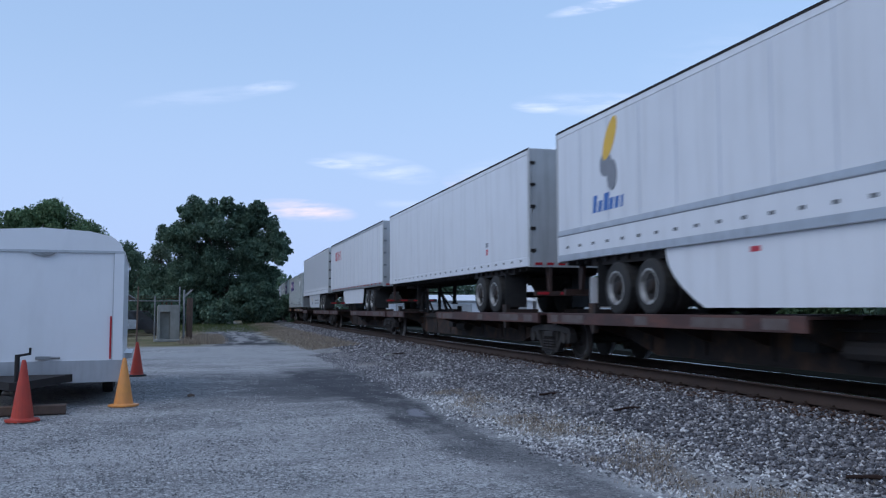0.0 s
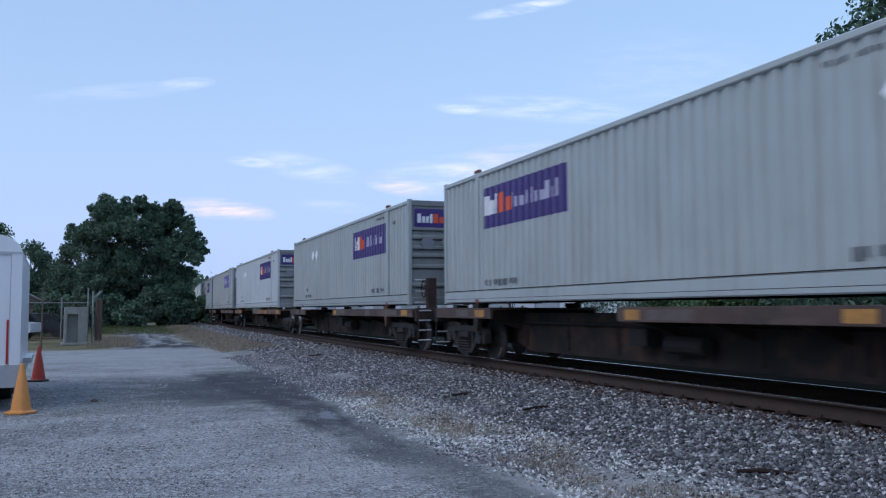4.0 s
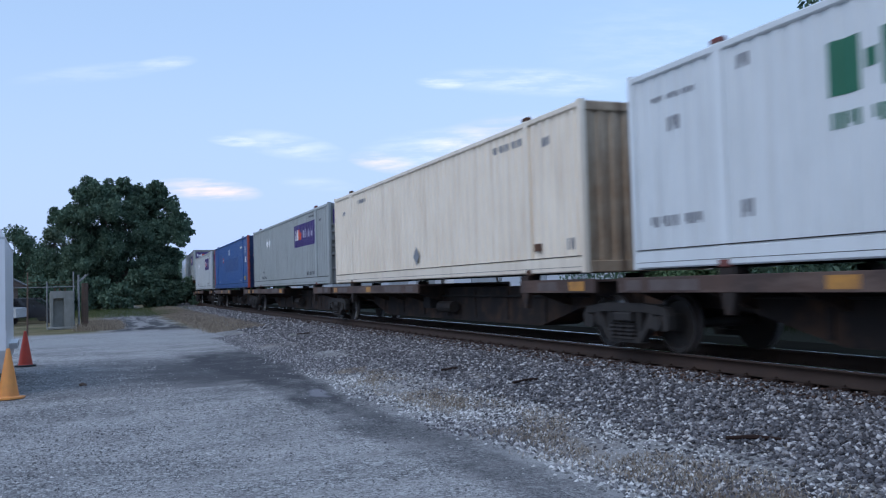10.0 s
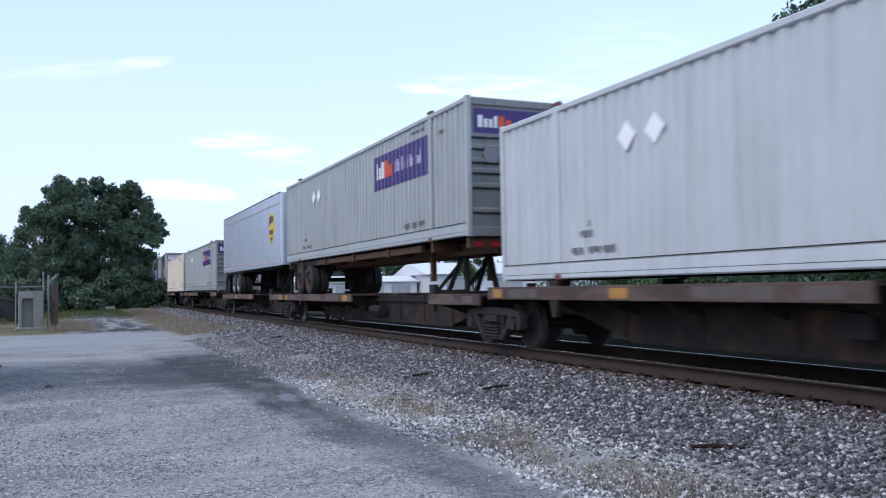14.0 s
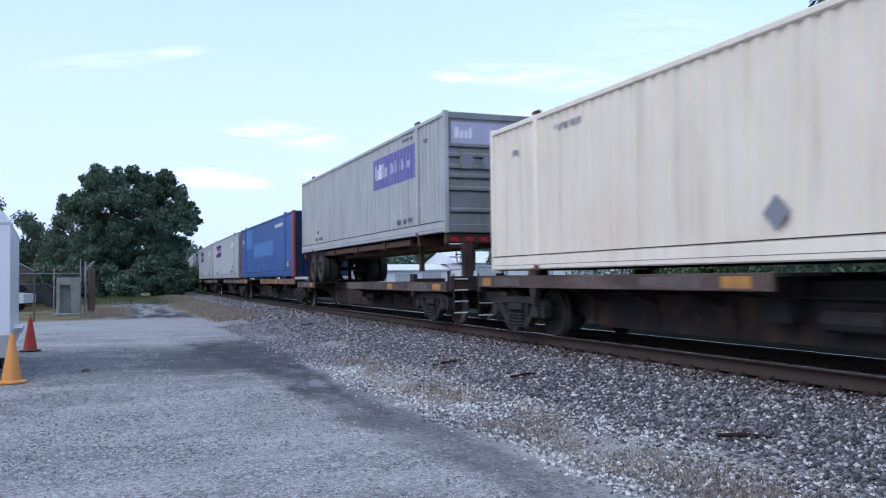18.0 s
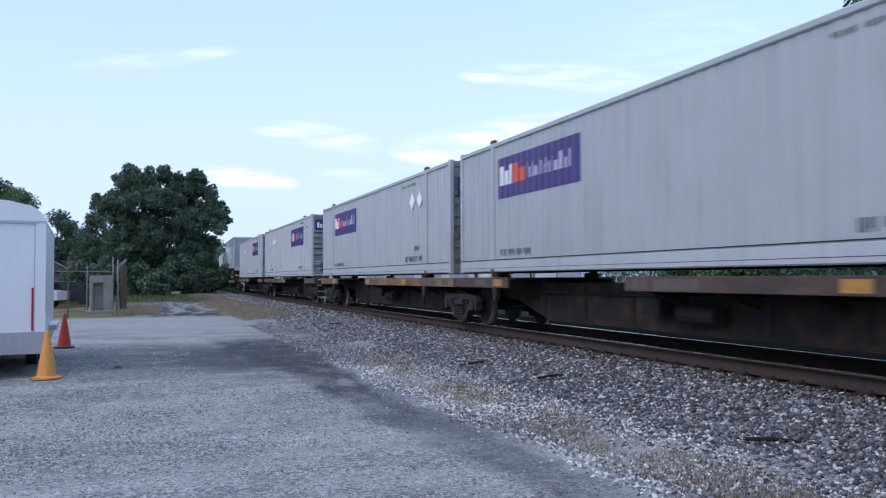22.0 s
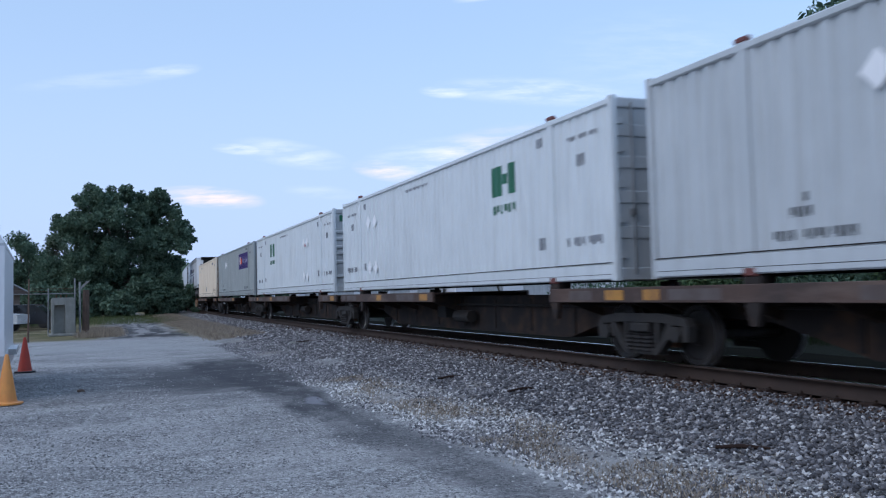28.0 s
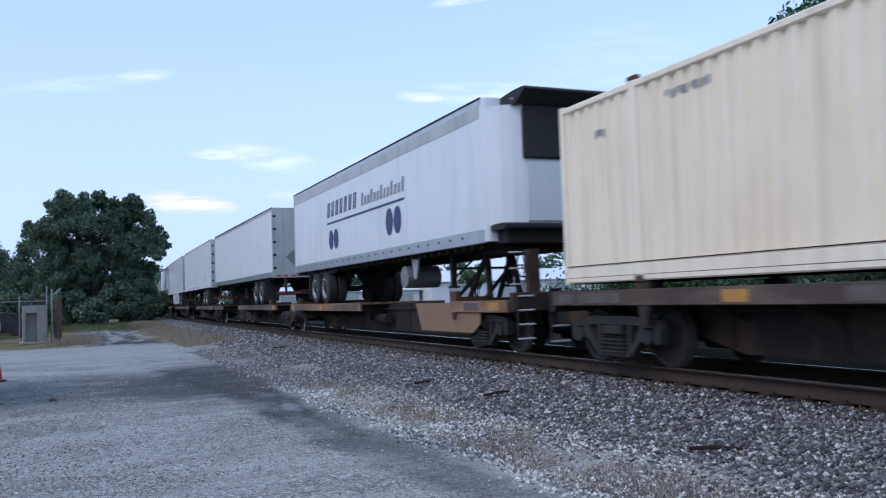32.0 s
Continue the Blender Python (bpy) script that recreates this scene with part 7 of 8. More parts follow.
def build_fence():
    fence = thing("chain_link_fence", "rusty chain-link fence with barbed-wire arms round a yard", "fence")
    top, y = 2.0, 44.6
    xs = [-26 + 2.6 * k for k in range(10)]
    for x in xs:
        bm = bmesh.new()
        add_rod(bm, (x, y, 0), (x, y, 2.25), 0.035, 8)
        part("post", bm, M["galvanised"], fence)
    bm = bmesh.new()
    add_rod(bm, (-26, y, top), (-1.35, y, top), 0.022, 6)
    part("top_rail", bm, M["galvanised"], fence)
    for k, z in enumerate((2.12, 2.24)):
        bm = bmesh.new()
        add_rod(bm, (-26, y, z), (-1.3, y, z), 0.008, 5)
        part("barbed_wire", bm, M["rust"], fence)
    bm = bmesh.new()
    for k in range(210):
        x = -26 + k * 0.12
        for d in (-1, 1):
            x1 = x + d * top
            lo, hi = (0.05, top)
            if x1 > -1.35:
                hi = 0.05 + (top - 0.05) * max(0.0, (-1.35 - x)) / max(1e-6, (x1 - x))
                x1 = -1.35
            if x1 < -26:
                continue
            if hi - lo > 0.05:
                add_rod(bm, (x, y, lo), (x1, y, hi), 0.0022, 3)
    tagged(part("wire_mesh", bm, M["steel_dark"], fence, "fine diamond wire mesh"), kind="stuff")
    gate = thing("gate_post", "grey steel gate post with slanted barbed-wire arms", "post", "gate posts")
    bm = bmesh.new()
    add_rod(bm, (0, 0, 0), (0, 0, 2.55), 0.05, 10)
    part("pipe", bm, M["galvanised"], gate)
    bm = bmesh.new()
    add_rod(bm, (0.0, 0, 2.2), (0.32, -0.1, 2.55), 0.025, 6)
    add_rod(bm, (0.05, 0.1, 2.2), (0.42, 0.1, 2.58), 0.025, 6)
    part("wire_arm", bm, M["galvanised"], gate)
    gate.matrix_basis = pose(-1.20, 44.0, 0)
    g2 = thing("gate_post", "tall thin steel gate post beside the pillar", "post", "gate posts")
    bm = bmesh.new()
    add_rod(bm, (0, 0, 0), (0, 0, 2.70), 0.035, 10)
    part("pipe", bm, M["galvanised"], g2)
    g2.matrix_basis = pose(-1.42, 44.1, 0)
    wood = thing("wooden_post", "thick weathered wooden post at the gate", "post")
    bm = bmesh.new()
    add_rod(bm, (0, 0, 0), (0.02, 0, 2.15), 0.17, 12, 0.15)
    part("log", bm, M["old_wood"], wood)
    wood.matrix_basis = pose(-0.95, 44.3, 0)
    near = thing("marker_pole", "thin dark pole standing behind a cone", "pole")
    bm = bmesh.new()
    add_rod(bm, (0, 0, 0), (0.03, 0, 2.55), 0.04, 8, 0.025)
    part("pole", bm, M["old_wood"], near)
    near.matrix_basis = pose(-2.95, 38.0, 0)


build_fence()


def build_car(kind, paint, label, x, y, turn, long=4.6, tall=1.45):
    car = thing(kind, label, "car", "parked cars")
    w, h2 = 0.9, long / 2
    bm = bmesh.new()
    if kind == "pickup_truck":
        prof = [(-h2, 0.45), (-h2, 0.95), (-h2 + 1.2, 1.05), (-h2 + 1.3, 1.05), (h2, 1.05), (h2, 0.45)]
        cab = [(-h2 + 1.1, 1.05), (-h2 + 1.7, tall), (-h2 + 3.2, tall), (-h2 + 3.4, 1.05)]
    else:
        prof = [(-h2, 0.35), (-h2 - 0.02, 0.70), (-h2 + 1.1, 0.88), (h2 - 0.7, 0.95), (h2, 0.85), (h2, 0.35)]
        cab = [(-h2 + 1.0, 0.88), (-h2 + 1.75, tall), (h2 - 1.3, tall), (h2 - 0.5, 0.92)]
    add_prism(bm, [(p, q) for p, q in prof], 0, -w, w)
    part("body", bm, M[paint], car)
    bm = bmesh.new()
    add_prism(bm, cab, 0, -w + 0.10, w - 0.10)
    part("window_glass", bm, M["glass_dark"], car)
    bm = bmesh.new()
    c0, c1 = cab[1][0], cab[2][0]
    add_box(bm, -w + 0.12, w - 0.12, c0 - 0.03, c1 + 0.03, tall - 0.02, tall + 0.04, 0.02)
    part("roof", bm, M[paint], car)
    for sy in (-h2 + 0.85, h2 - 0.85):
        for sx in (-1, 1):
            bm = bmesh.new()
            add_lathe(bm, [(sx * (w - 0.2), 0.22), (sx * (w - 0.19), 0.33), (sx * (w - 0.01), 0.33), (sx * (w + 0.01), 0.22)], 16, "x", (0, sy, 0.33))
            part("wheel", bm, M["tyre"], car)
    bm = bmesh.new()
    for sx in (-1, 1):
        add_box(bm, sx * 0.6 - 0.15, sx * 0.6 + 0.15, -h2 - 0.03, -h2 + 0.02, 0.58, 0.72)
    part("headlight", bm, M["logo_white"], car)
    car.matrix_basis = pose(x, y, 0.0, 0, 0, turn)


build_car("parked_car", "car_silver", "silver parked car behind the yard fence", -4.7, 60.0, 66)
build_car("pickup_truck", "car_white", "white parked pickup truck behind the fence", -6.9, 53.0, 75, 5.4, 1.75)
build_car("parked_car", "car_black", "dark parked car behind the yard fence", -4.3, 55.5, 80)
build_car("parked_car", "car_silver", "silver parked car near the shed", -9.5, 58.0, 70)


def build_house():
    hs = thing("house", "low brown house with a pitched shingle roof behind the fence", "house")
    bm = bmesh.new()
    add_box(bm, -7, 0, 0, 8, 0, 2.4)
    part("wall", bm, M["house_wall"], hs)
    bm = bmesh.new()
    add_prism(bm, [(-7.5, 2.2), (0.5, 2.2), (0.5, 2.32), (-3.5, 4.6), (-7.5, 2.32)], 1, -0.4, 8.4)
    part("roof", bm, M["roof_shingle"], hs)
    bm = bmesh.new()
    add_rod(bm, (-3.5, -0.42, 4.62), (0.52, -0.42, 2.30), 0.06, 6)
    add_rod(bm, (-3.5, -0.42, 4.62), (-7.52, -0.42, 2.30), 0.06, 6)
    part("gable_trim", bm, M["galvanised"], hs)
    win = box_part("window", (-2.6, -1.6, -0.05, 0.0, 1.0, 2.0), M["glass_dark"], hs)
    box_part("window_frame", (-2.68, -1.52, -0.03, 0.02, 0.92, 2.08), M["logo_white"], win)
    door = box_part("door", (-4.4, -3.5, -0.05, 0.0, 0.0, 2.05), M["old_wood"], hs)
    box_part("door_handle", (-3.62, -3.58, -0.09, -0.05, 0.98, 1.06), M["galvanised"], door)
    hs.matrix_basis = pose(-5.5, 64, 0, 0, 0, 10)


build_house()


def build_white_building():
    b = thing("warehouse", "long low white metal building behind the railway", "building")
    bm = bmesh.new()
    add_box(bm, 0, 27, 0, 16, 0, 3.4)
    part("wall", bm, M["shed_white"], b)
    bm = bmesh.new()
    add_prism(bm, [(-0.4, 3.3), (16.4, 3.3), (8, 4.9)], 0, -0.5, 27.5)
    part("roof", bm, M["shed_white"], b)
    for k in range(4):
        d = box_part("door", (2.2 + k * 6.4, 5.2 + k * 6.4, -0.06, 0.0, 0.0, 2.7), M["trailer_door"], b)
        box_part("door_frame", (2.1 + k * 6.4, 5.3 + k * 6.4, -0.03, 0.01, 0.0, 2.82), M["logo_grey"], d)
    b.matrix_basis = pose(38, 92, 0, 0, 0, -6)
    return b


build_white_building()


def build_white_shed():
    b = thing("storage_shed", "low white storage shed with roller doors behind the railway", "building")
    box_part("wall", (0, 17.5, 0, 7, 0, 2.5), M["shed_white"], b)
    bm = bmesh.new()
    add_prism(bm, [(-0.3, 2.48), (7.3, 2.48), (7.3, 2.6), (3.5, 3.3), (-0.3, 2.6)], 0, -0.3, 17.8)
    part("roof", bm, M["shed_white"], b, "low white metal roof")
    for k in range(5):
        box_part("door", (0.7 + k * 3.4, 3.1 + k * 3.4, -0.04, 0.0, 0.0, 2.15), M["trailer_door"], b)
    b.matrix_basis = pose(20.5, 97, 0, 0, 0, -3)


build_white_shed()

# ---------------------------------------------------------------- trees


def leaf_cloud(blobs, count, size, rng):
    """Quads scattered over the shells of round clumps, weighted to the outside."""
    vol = np.array([b[3] ** 2 for b in blobs])
    which = rng.choice(len(blobs), count, p=vol / vol.sum())
    c = np.array([b[:3] for b in blobs])[which]
    r = np.array([b[3] for b in blobs])[which]
    d = rng.normal(size=(count, 3))
    d /= np.linalg.norm(d, axis=1, keepdims=True)
    ctr = c + d * (r * rng.uniform(0.30, 1.16, count) ** 0.8)[:, None] * np.array([1, 1, 0.85])
    nrm = rng.normal(size=(count, 3)) + d * 0.8
    nrm /= np.linalg.norm(nrm, axis=1, keepdims=True)
    u = np.cross(nrm, rng.normal(size=(count, 3)))
    u /= np.linalg.norm(u, axis=1, keepdims=True)
    w = np.cross(nrm, u)
    s = size * rng.uniform(0.55, 1.3, count)[:, None]
    verts = np.stack([ctr - u * s, ctr - w * s * 0.55 + nrm * s * 0.12, ctr + u * s, ctr + w * s * 0.55 + nrm * s * 0.12], 1).reshape(-1, 3)
    return verts, np.arange(count * 4).reshape(-1, 4)


def build_tree(label, x, y, blobs, trunk, leaves, size, mat, seed, name="tree"):
    """A trunk with limbs that reach into round clumps of leaves; blobs are given from the foot."""
    rng = np.random.default_rng(seed)
    tree = thing(name, label, "tree" if name == "tree" else "bush")
    bm = bmesh.new()
    r0, fork = trunk
    if r0 > 0:
        add_rod(bm, (0, 0, -0.1), (0.1, 0, fork), r0, 12, r0 * 0.7)
        for b in sorted(blobs, key=lambda q: -q[3])[:14]:
            midp = Vector((b[0] * 0.45, b[1] * 0.45, fork + (b[2] - fork) * 0.55))
            add_rod(bm, (0.1, 0, fork * 0.96), midp, r0 * 0.42, 7, r0 * 0.24)
            add_rod(bm, midp, (b[0], b[1], b[2]), r0 * 0.24, 6, r0 * 0.07)
            for k in range(3):
                q = Vector(b[:3]) + Vector(rng.normal(size=3)) * b[3] * 0.5
                add_rod(bm, (Vector(b[:3]) + midp) / 2, q, r0 * 0.10, 5, r0 * 0.03)
        part("trunk", bm, M["bark"], tree)
    else:
        bm.free()
    v, f = leaf_cloud(blobs, leaves, size, rng)
    crown = new("crown", numpy_mesh("crown", v, f, M[mat]))
    crown.parent = tree
    tree.location = (x, y, 0)
    return tree


def clumps(seed, n, half_w, z0, z1, r, depth=0.8):
    rng = random.Random(seed)
    out = []
    for k in range(n):
        z = rng.uniform(z0, z1)
        u = (z - z0) / (z1 - z0)
        w = half_w * math.sqrt(max(0.05, 1 - (2 * u - 0.9) ** 2))
        a = rng.uniform(0, 2 * math.pi)
        q = math.sqrt(rng.uniform(0.05, 1))
        out.append((w * q * math.cos(a), depth * w * q * math.sin(a), z, r * rng.uniform(0.6, 1.25)))
    return out


# lobes of the large tree, from its foot: across, up, radius
UPPER_LOBES = [(-6.3, 9.6, 1.2), (-5.2, 10.3, 1.2), (-3.8, 12.1, 1.6), (-2.6, 12.8, 1.1), (-0.8, 12.6, 1.4), (0.1, 13.1, 0.9), (1.7, 12.1, 1.2), (1.9, 12.8, 0.7),
               (3.5, 12.3, 1.1), (3.4, 13.0, 0.6), (4.7, 11.3, 1.1), (5.0, 9.9, 1.4), (6.0, 8.9, 1.3), (6.7, 8.3, 0.9), (5.8, 7.3, 1.0), (4.2, 7.8, 1.4),
               (-2.2, 10.5, 2.1), (-4.5, 9.0, 1.8), (0.4, 10.5, 2.0), (2.7, 10.1, 2.0), (-0.9, 8.4, 1.9), (-3.2, 7.4, 2.1), (1.9, 7.9, 1.7), (3.2, 8.6, 1.5), (-1.9, 11.8, 1.4), (2.7, 11.4, 1.3)]
LOWER_LOBES = [(-4.9, 6.1, 1.3), (-5.0, 3.8, 1.6), (-3.4, 6.0, 1.8), (-1.2, 6.6, 1.6), (0.3, 5.0, 1.5), (1.4, 6.2, 1.3), (2.6, 5.0, 1.5), (3.2, 6.9, 1.2), (-3.8, 4.4, 2.1), (-1.6, 5.0, 1.7), (-1.4, 2.6, 2.0), (0.8, 2.8, 1.9), (2.7, 3.0, 1.9), (4.3, 3.8, 1.7), (4.8, 5.6, 1.3), (4.9, 1.9, 1.6), (-4.4, 1.8, 1.9), (3.3, 5.6, 1.1)]


def lobe_clumps(lobes, seed, depth):
    """Each lobe as a handful of tufts over a round core, set at its own depth."""
    rr = random.Random(seed)
    out = []
    for u, z, r in [(0.93 * q[0], 0.955 * q[1], q[2]) for q in lobes]:
        dy = rr.uniform(-depth, depth)
        out.append((u, dy, z, r * 0.70))
        for k in range(14):
            a, e = rr.uniform(0, 2 * math.pi), math.asin(rr.uniform(-0.75, 1.0))
            q = r * rr.uniform(0.62, 0.95)
            out.append((u + q * math.cos(e) * math.cos(a), dy + 1.2 * q * math.cos(e) * math.sin(a), z + q * math.sin(e), r * rr.uniform(0.20, 0.42)))
    return out


build_tree("large dark leafy tree reaching down to the ground beside the lane", 1.7, 92.0, lobe_clumps(UPPER_LOBES, 11, 2.2) + lobe_clumps(LOWER_LOBES, 12, 2.6), (0.40, 3.0), 150000, 0.135, "leaf_dark", 11)
build_tree("tall spreading tree behind the cargo trailer", -18.0, 108.0, clumps(12, 60, 6.0, 8.4, 13.6, 1.2), (0.4, 4.0), 22000, 0.20, "leaf_mid", 12)
build_tree("rounded dark tree behind the fence", -8.6, 100.0, clumps(13, 52, 3.1, 1.0, 8.6, 0.9), (0.25, 2.0), 14000, 0.15, "leaf_dark", 13)
build_tree("pale green tree behind the fence", -5.2, 103.0, clumps(14, 60, 3.0, 0.8, 8.6, 0.75), (0.22, 2.0), 12000, 0.17, "leaf_pale", 14)
build_tree("dark tree at the bend of the railway", 10.0, 158.0, clumps(15, 26, 4.6, 1.5, 8.4, 1.6), (0.3, 2.5), 5000, 0.36, "leaf_mid", 15)
build_tree("low green tree standing beside the large tree", -5.2, 95.0, clumps(19, 40, 3.0, 0.6, 5.8, 0.9), (0.22, 1.5), 12000, 0.15, "leaf_dark", 19)
build_tree("tall ragged tree behind the railway", 23.2, 27.5, clumps(16, 46, 3.4, 2.5, 9.3, 0.85), (0.26, 3.0), 17000, 0.13, "leaf_dark", 16)
build_tree("tall dark tree behind the railway", 30.6, 25.4, clumps(17, 60, 5.6, 3.5, 15.0, 1.2), (0.40, 4.0), 20000, 0.15, "leaf_dark", 17)
build_tree("tall dark tree behind the railway", 33.0, 15.0, clumps(18, 45, 5.2, 3.0, 13.5, 1.3), (0.40, 4.0), 9000, 0.18, "leaf_dark", 18)
build_tree("small round tree before the white building", 28.5, 60.0, clumps(71, 22, 1.3, 2.4, 3.9, 0.45), (0.09, 1.2), 3500, 0.10, "leaf_mid", 71)
for k in range(5):
    rr = random.Random(50 + k)
    build_tree("green roadside bush behind the railway", 21.0 + rr.uniform(-1.5, 2.5), 4.0 + k * 4.0 + rr.uniform(-1, 1), clumps(60 + k, 14, 2.3, 0.5, 2.9 + rr.uniform(-0.4, 0.5), 0.6), (0, 0), 6500, 0.075, "leaf_mid", 60 + k, "bush")
for k in range(6):
    rr = random.Random(150 + k)
    q = radians(35.5 + 2.6 * k)
    build_tree("dense green bush in the hedge behind the railway", 34 * math.sin(q), 34 * math.cos(q), clumps(160 + k, 20, 2.0, 0.5, 2.9 + rr.uniform(-0.4, 0.4), 0.8), (0, 0), 8000, 0.085, "leaf_mid", 160 + k, "bush")
for k in range(9):
    rr = random.Random(90 + k)
    build_tree("low dark bush at the foot of the large tree", -5.5 + k * 1.7 + rr.uniform(-0.4, 0.4), 88.0 + rr.uniform(-1.5, 1.0), clumps(100 + k, 9, 1.7, 0.3, 2.4 + rr.uniform(-0.5, 0.9), 0.8), (0, 0), 1800, 0.20, "leaf_dark", 100 + k, "bush")


def build_woods(label, spots, seed, leaves, size):
    rng = np.random.default_rng(seed)
    blobs = []
    r2 = random.Random(seed)
    for x, y, h in spots:
        for k in range(12):
            blobs.append((x + r2.uniform(-5, 5), y + r2.uniform(-3, 3), r2.uniform(0.6, h), r2.uniform(1.4, 2.8)))
    v, f = leaf_cloud(blobs, leaves, size, rng)
    return tagged(new("far_woods", numpy_mesh("far_woods", v, f, M["leaf_dark"])), label, "woods", kind="stuff")


rw = random.Random(5)
build_woods("dense dark undergrowth below the trees behind the railway", [(24 + 2.2 * (k % 4), 10 + 2.1 * k, 3.8) for k in range(7)], 25, 42000, 0.13)
build_woods("dark line of woods behind the yard", [(-60 + 6 * k, 118 + rw.uniform(-6, 6), 5.5 + rw.uniform(-1, 1.5)) for k in range(12)], 21, 16000, 0.42)
build_woods("dark line of woods far behind the railway", [(28 + 8 * k, 150 - 1.5 * k + rw.uniform(-6, 6), 8.5 + rw.uniform(-2, 1.5)) for k in range(18)], 22, 18000, 0.5)
build_woods("dark line of woods beyond the bend", [(14 + 9 * k, 250 - 3 * k + rw.uniform(-6, 6), 9 + rw.uniform(-2, 1.5)) for k in range(8)], 23, 8000, 0.6)
build_woods("low green hedge far behind the railway", [(70 * math.sin(radians(34 + 2.4 * k)), 70 * math.cos(radians(34 + 2.4 * k)), 1.9) for k in range(9)], 27, 14000, 0.17)
build_woods("tall line of trees along the far side of the yard", [(-52 + rw.uniform(-4, 4), -30 + 7 * k, 11 + rw.uniform(-3, 3)) for k in range(17)], 26, 16000, 0.5)
build_woods("woods that close the view behind the camera", [(-70 + 10 * k, -60 + rw.uniform(-6, 6), 9) for k in range(15)], 24, 6000, 0.8)

# ---------------------------------------------------------------- stones, chips and dry grass


def rock_shapes(rng, count):
    """Low angular stones: a squashed octahedron each, with its corners pushed about."""
    base = np.array([(1, 0, 0), (-1, 0, 0), (0, 1, 0), (0, -1, 0), (0, 0, 1), (0, 0, -1)], dtype=float)
    jitter = rng.uniform(0.65, 1.2, (count, 6, 1)) * base[None] + rng.normal(0, 0.22, (count, 6, 3))
    a = rng.uniform(0, 2 * np.pi, count)
    b = rng.uniform(0, np.pi, count)
    ca, sa, cb, sb = np.cos(a), np.sin(a), np.cos(b), np.sin(b)
    x, y, z = jitter[..., 0], jitter[..., 1], jitter[..., 2]
    y, z = y * cb[:, None] - z * sb[:, None], y * sb[:, None] + z * cb[:, None]
    x, y = x * ca[:, None] - y * sa[:, None], x * sa[:, None] + y * ca[:, None]
    return np.stack([x * 1.15, y * 0.95, z * 0.8], -1)


ROCK_FACES = np.array([(0, 2, 4), (2, 1, 4), (1, 3, 4), (3, 0, 4), (2, 0, 5), (1, 2, 5), (3, 1, 5), (0, 3, 5)])


def scatter_rocks(name, label, xs, ys, zs, sizes, mat, rng):
    n = len(xs)
    v = rock_shapes(rng, n) * sizes[:, None, None] + np.stack([xs, ys, zs], -1)[:, None]
    f = (np.arange(n)[:, None, None] * 6 + ROCK_FACES[None]).reshape(-1, 3)
    return tagged(new(name, numpy_mesh(name, v.reshape(-1, 3), f, mat)), label, "stones", kind="stuff")


def scatter_chips(name, label, xs, ys, zs, sizes, mat, rng):
    """Chips half sunk in the ground: only the four upper faces of a stone."""
    n = len(xs)
    base = np.array([(1, 0, -0.15), (0, 1, -0.15), (-1, 0, -0.15), (0, -1, -0.15), (0, 0, 0.7)], dtype=float)
    v = base[None] * rng.uniform(0.6, 1.25, (n, 5, 1)) + rng.normal(0, 0.2, (n, 5, 3)) * np.array([1, 1, 0.3])
    a = rng.uniform(0, 2 * np.pi, n)
    ca, sa = np.cos(a)[:, None], np.sin(a)[:, None]
    v = np.stack([v[..., 0] * ca - v[..., 1] * sa, v[..., 0] * sa + v[..., 1] * ca, v[..., 2]], -1)
    v = v * sizes[:, None, None] + np.stack([xs, ys, zs], -1)[:, None]
    f = (np.arange(n)[:, None, None] * 5 + np.array([(0, 1, 4), (1, 2, 4), (2, 3, 4), (3, 0, 4)])[None]).reshape(-1, 3)
    return tagged(new(name, numpy_mesh(name, v.reshape(-1, 3), f, mat)), label, "stones", kind="stuff")


def bed_height(dx):
    px, pz = [p[0] for p in BED_PROFILE], [p[1] for p in BED_PROFILE]
    return np.maximum(np.interp(dx, px, pz), 0.0)


rs = np.random.default_rng(31)


def shoulder(count, y0, y1, x0, x1, lo, hi, power=1.0):
    u = rs.uniform(0, 1, count) ** power
    ys = y0 + (y1 - y0) * u
    dx = rs.uniform(x0, x1, count)
    off = np.where(ys > CURVE_FROM, CURVE_K * (ys - CURVE_FROM) ** 2, 0)
    return TRACK_X + off + dx, ys, bed_height(dx) + rs.uniform(-0.012, 0.022, count), rs.uniform(lo, hi, count)


a, b, c, s = shoulder(64000, 3.0, 30.0, -3.75, -0.95, 0.015, 0.037, 1.4)
scatter_rocks("ballast_stones", "loose grey crushed ballast stones beside the rails", a, b, c, s, M["ballast_stone"], rs)
a, b, c, s = shoulder(9000, 3.0, 30.0, -4.5, -3.6, 0.010, 0.030, 1.4)
scatter_rocks("ballast_stones", "small pale stones strewn below the ballast shoulder", a, b, c, s, M["ballast_stone"], rs)
a, b, c, s = shoulder(3000, 3.0, 45.0, 0.86, 1.35, 0.024, 0.048, 1.2)
scatter_rocks("ballast_stones", "pale ballast stones behind the far rail", a, b, c + 0.015, s, M["ballast_stone"], rs)
a, b, c, s = shoulder(8000, 3.0, 40.0, -1.70, -0.86, 0.014, 0.034, 1.3)
scatter_rocks("ballast_stones", "rust-stained stones close to the rail", a, b, c + 0.006, s, M["rust_stone"], rs)
a, b, c, s = shoulder(16000, 28.0, 75.0, -4.0, -0.95, 0.030, 0.060)
scatter_rocks("ballast_stones", "loose grey crushed ballast stones further along", a, b, c, s, M["ballast_stone"], rs)
# stones coloured dark for the shade under and behind the train
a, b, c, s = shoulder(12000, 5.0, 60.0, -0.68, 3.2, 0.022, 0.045)
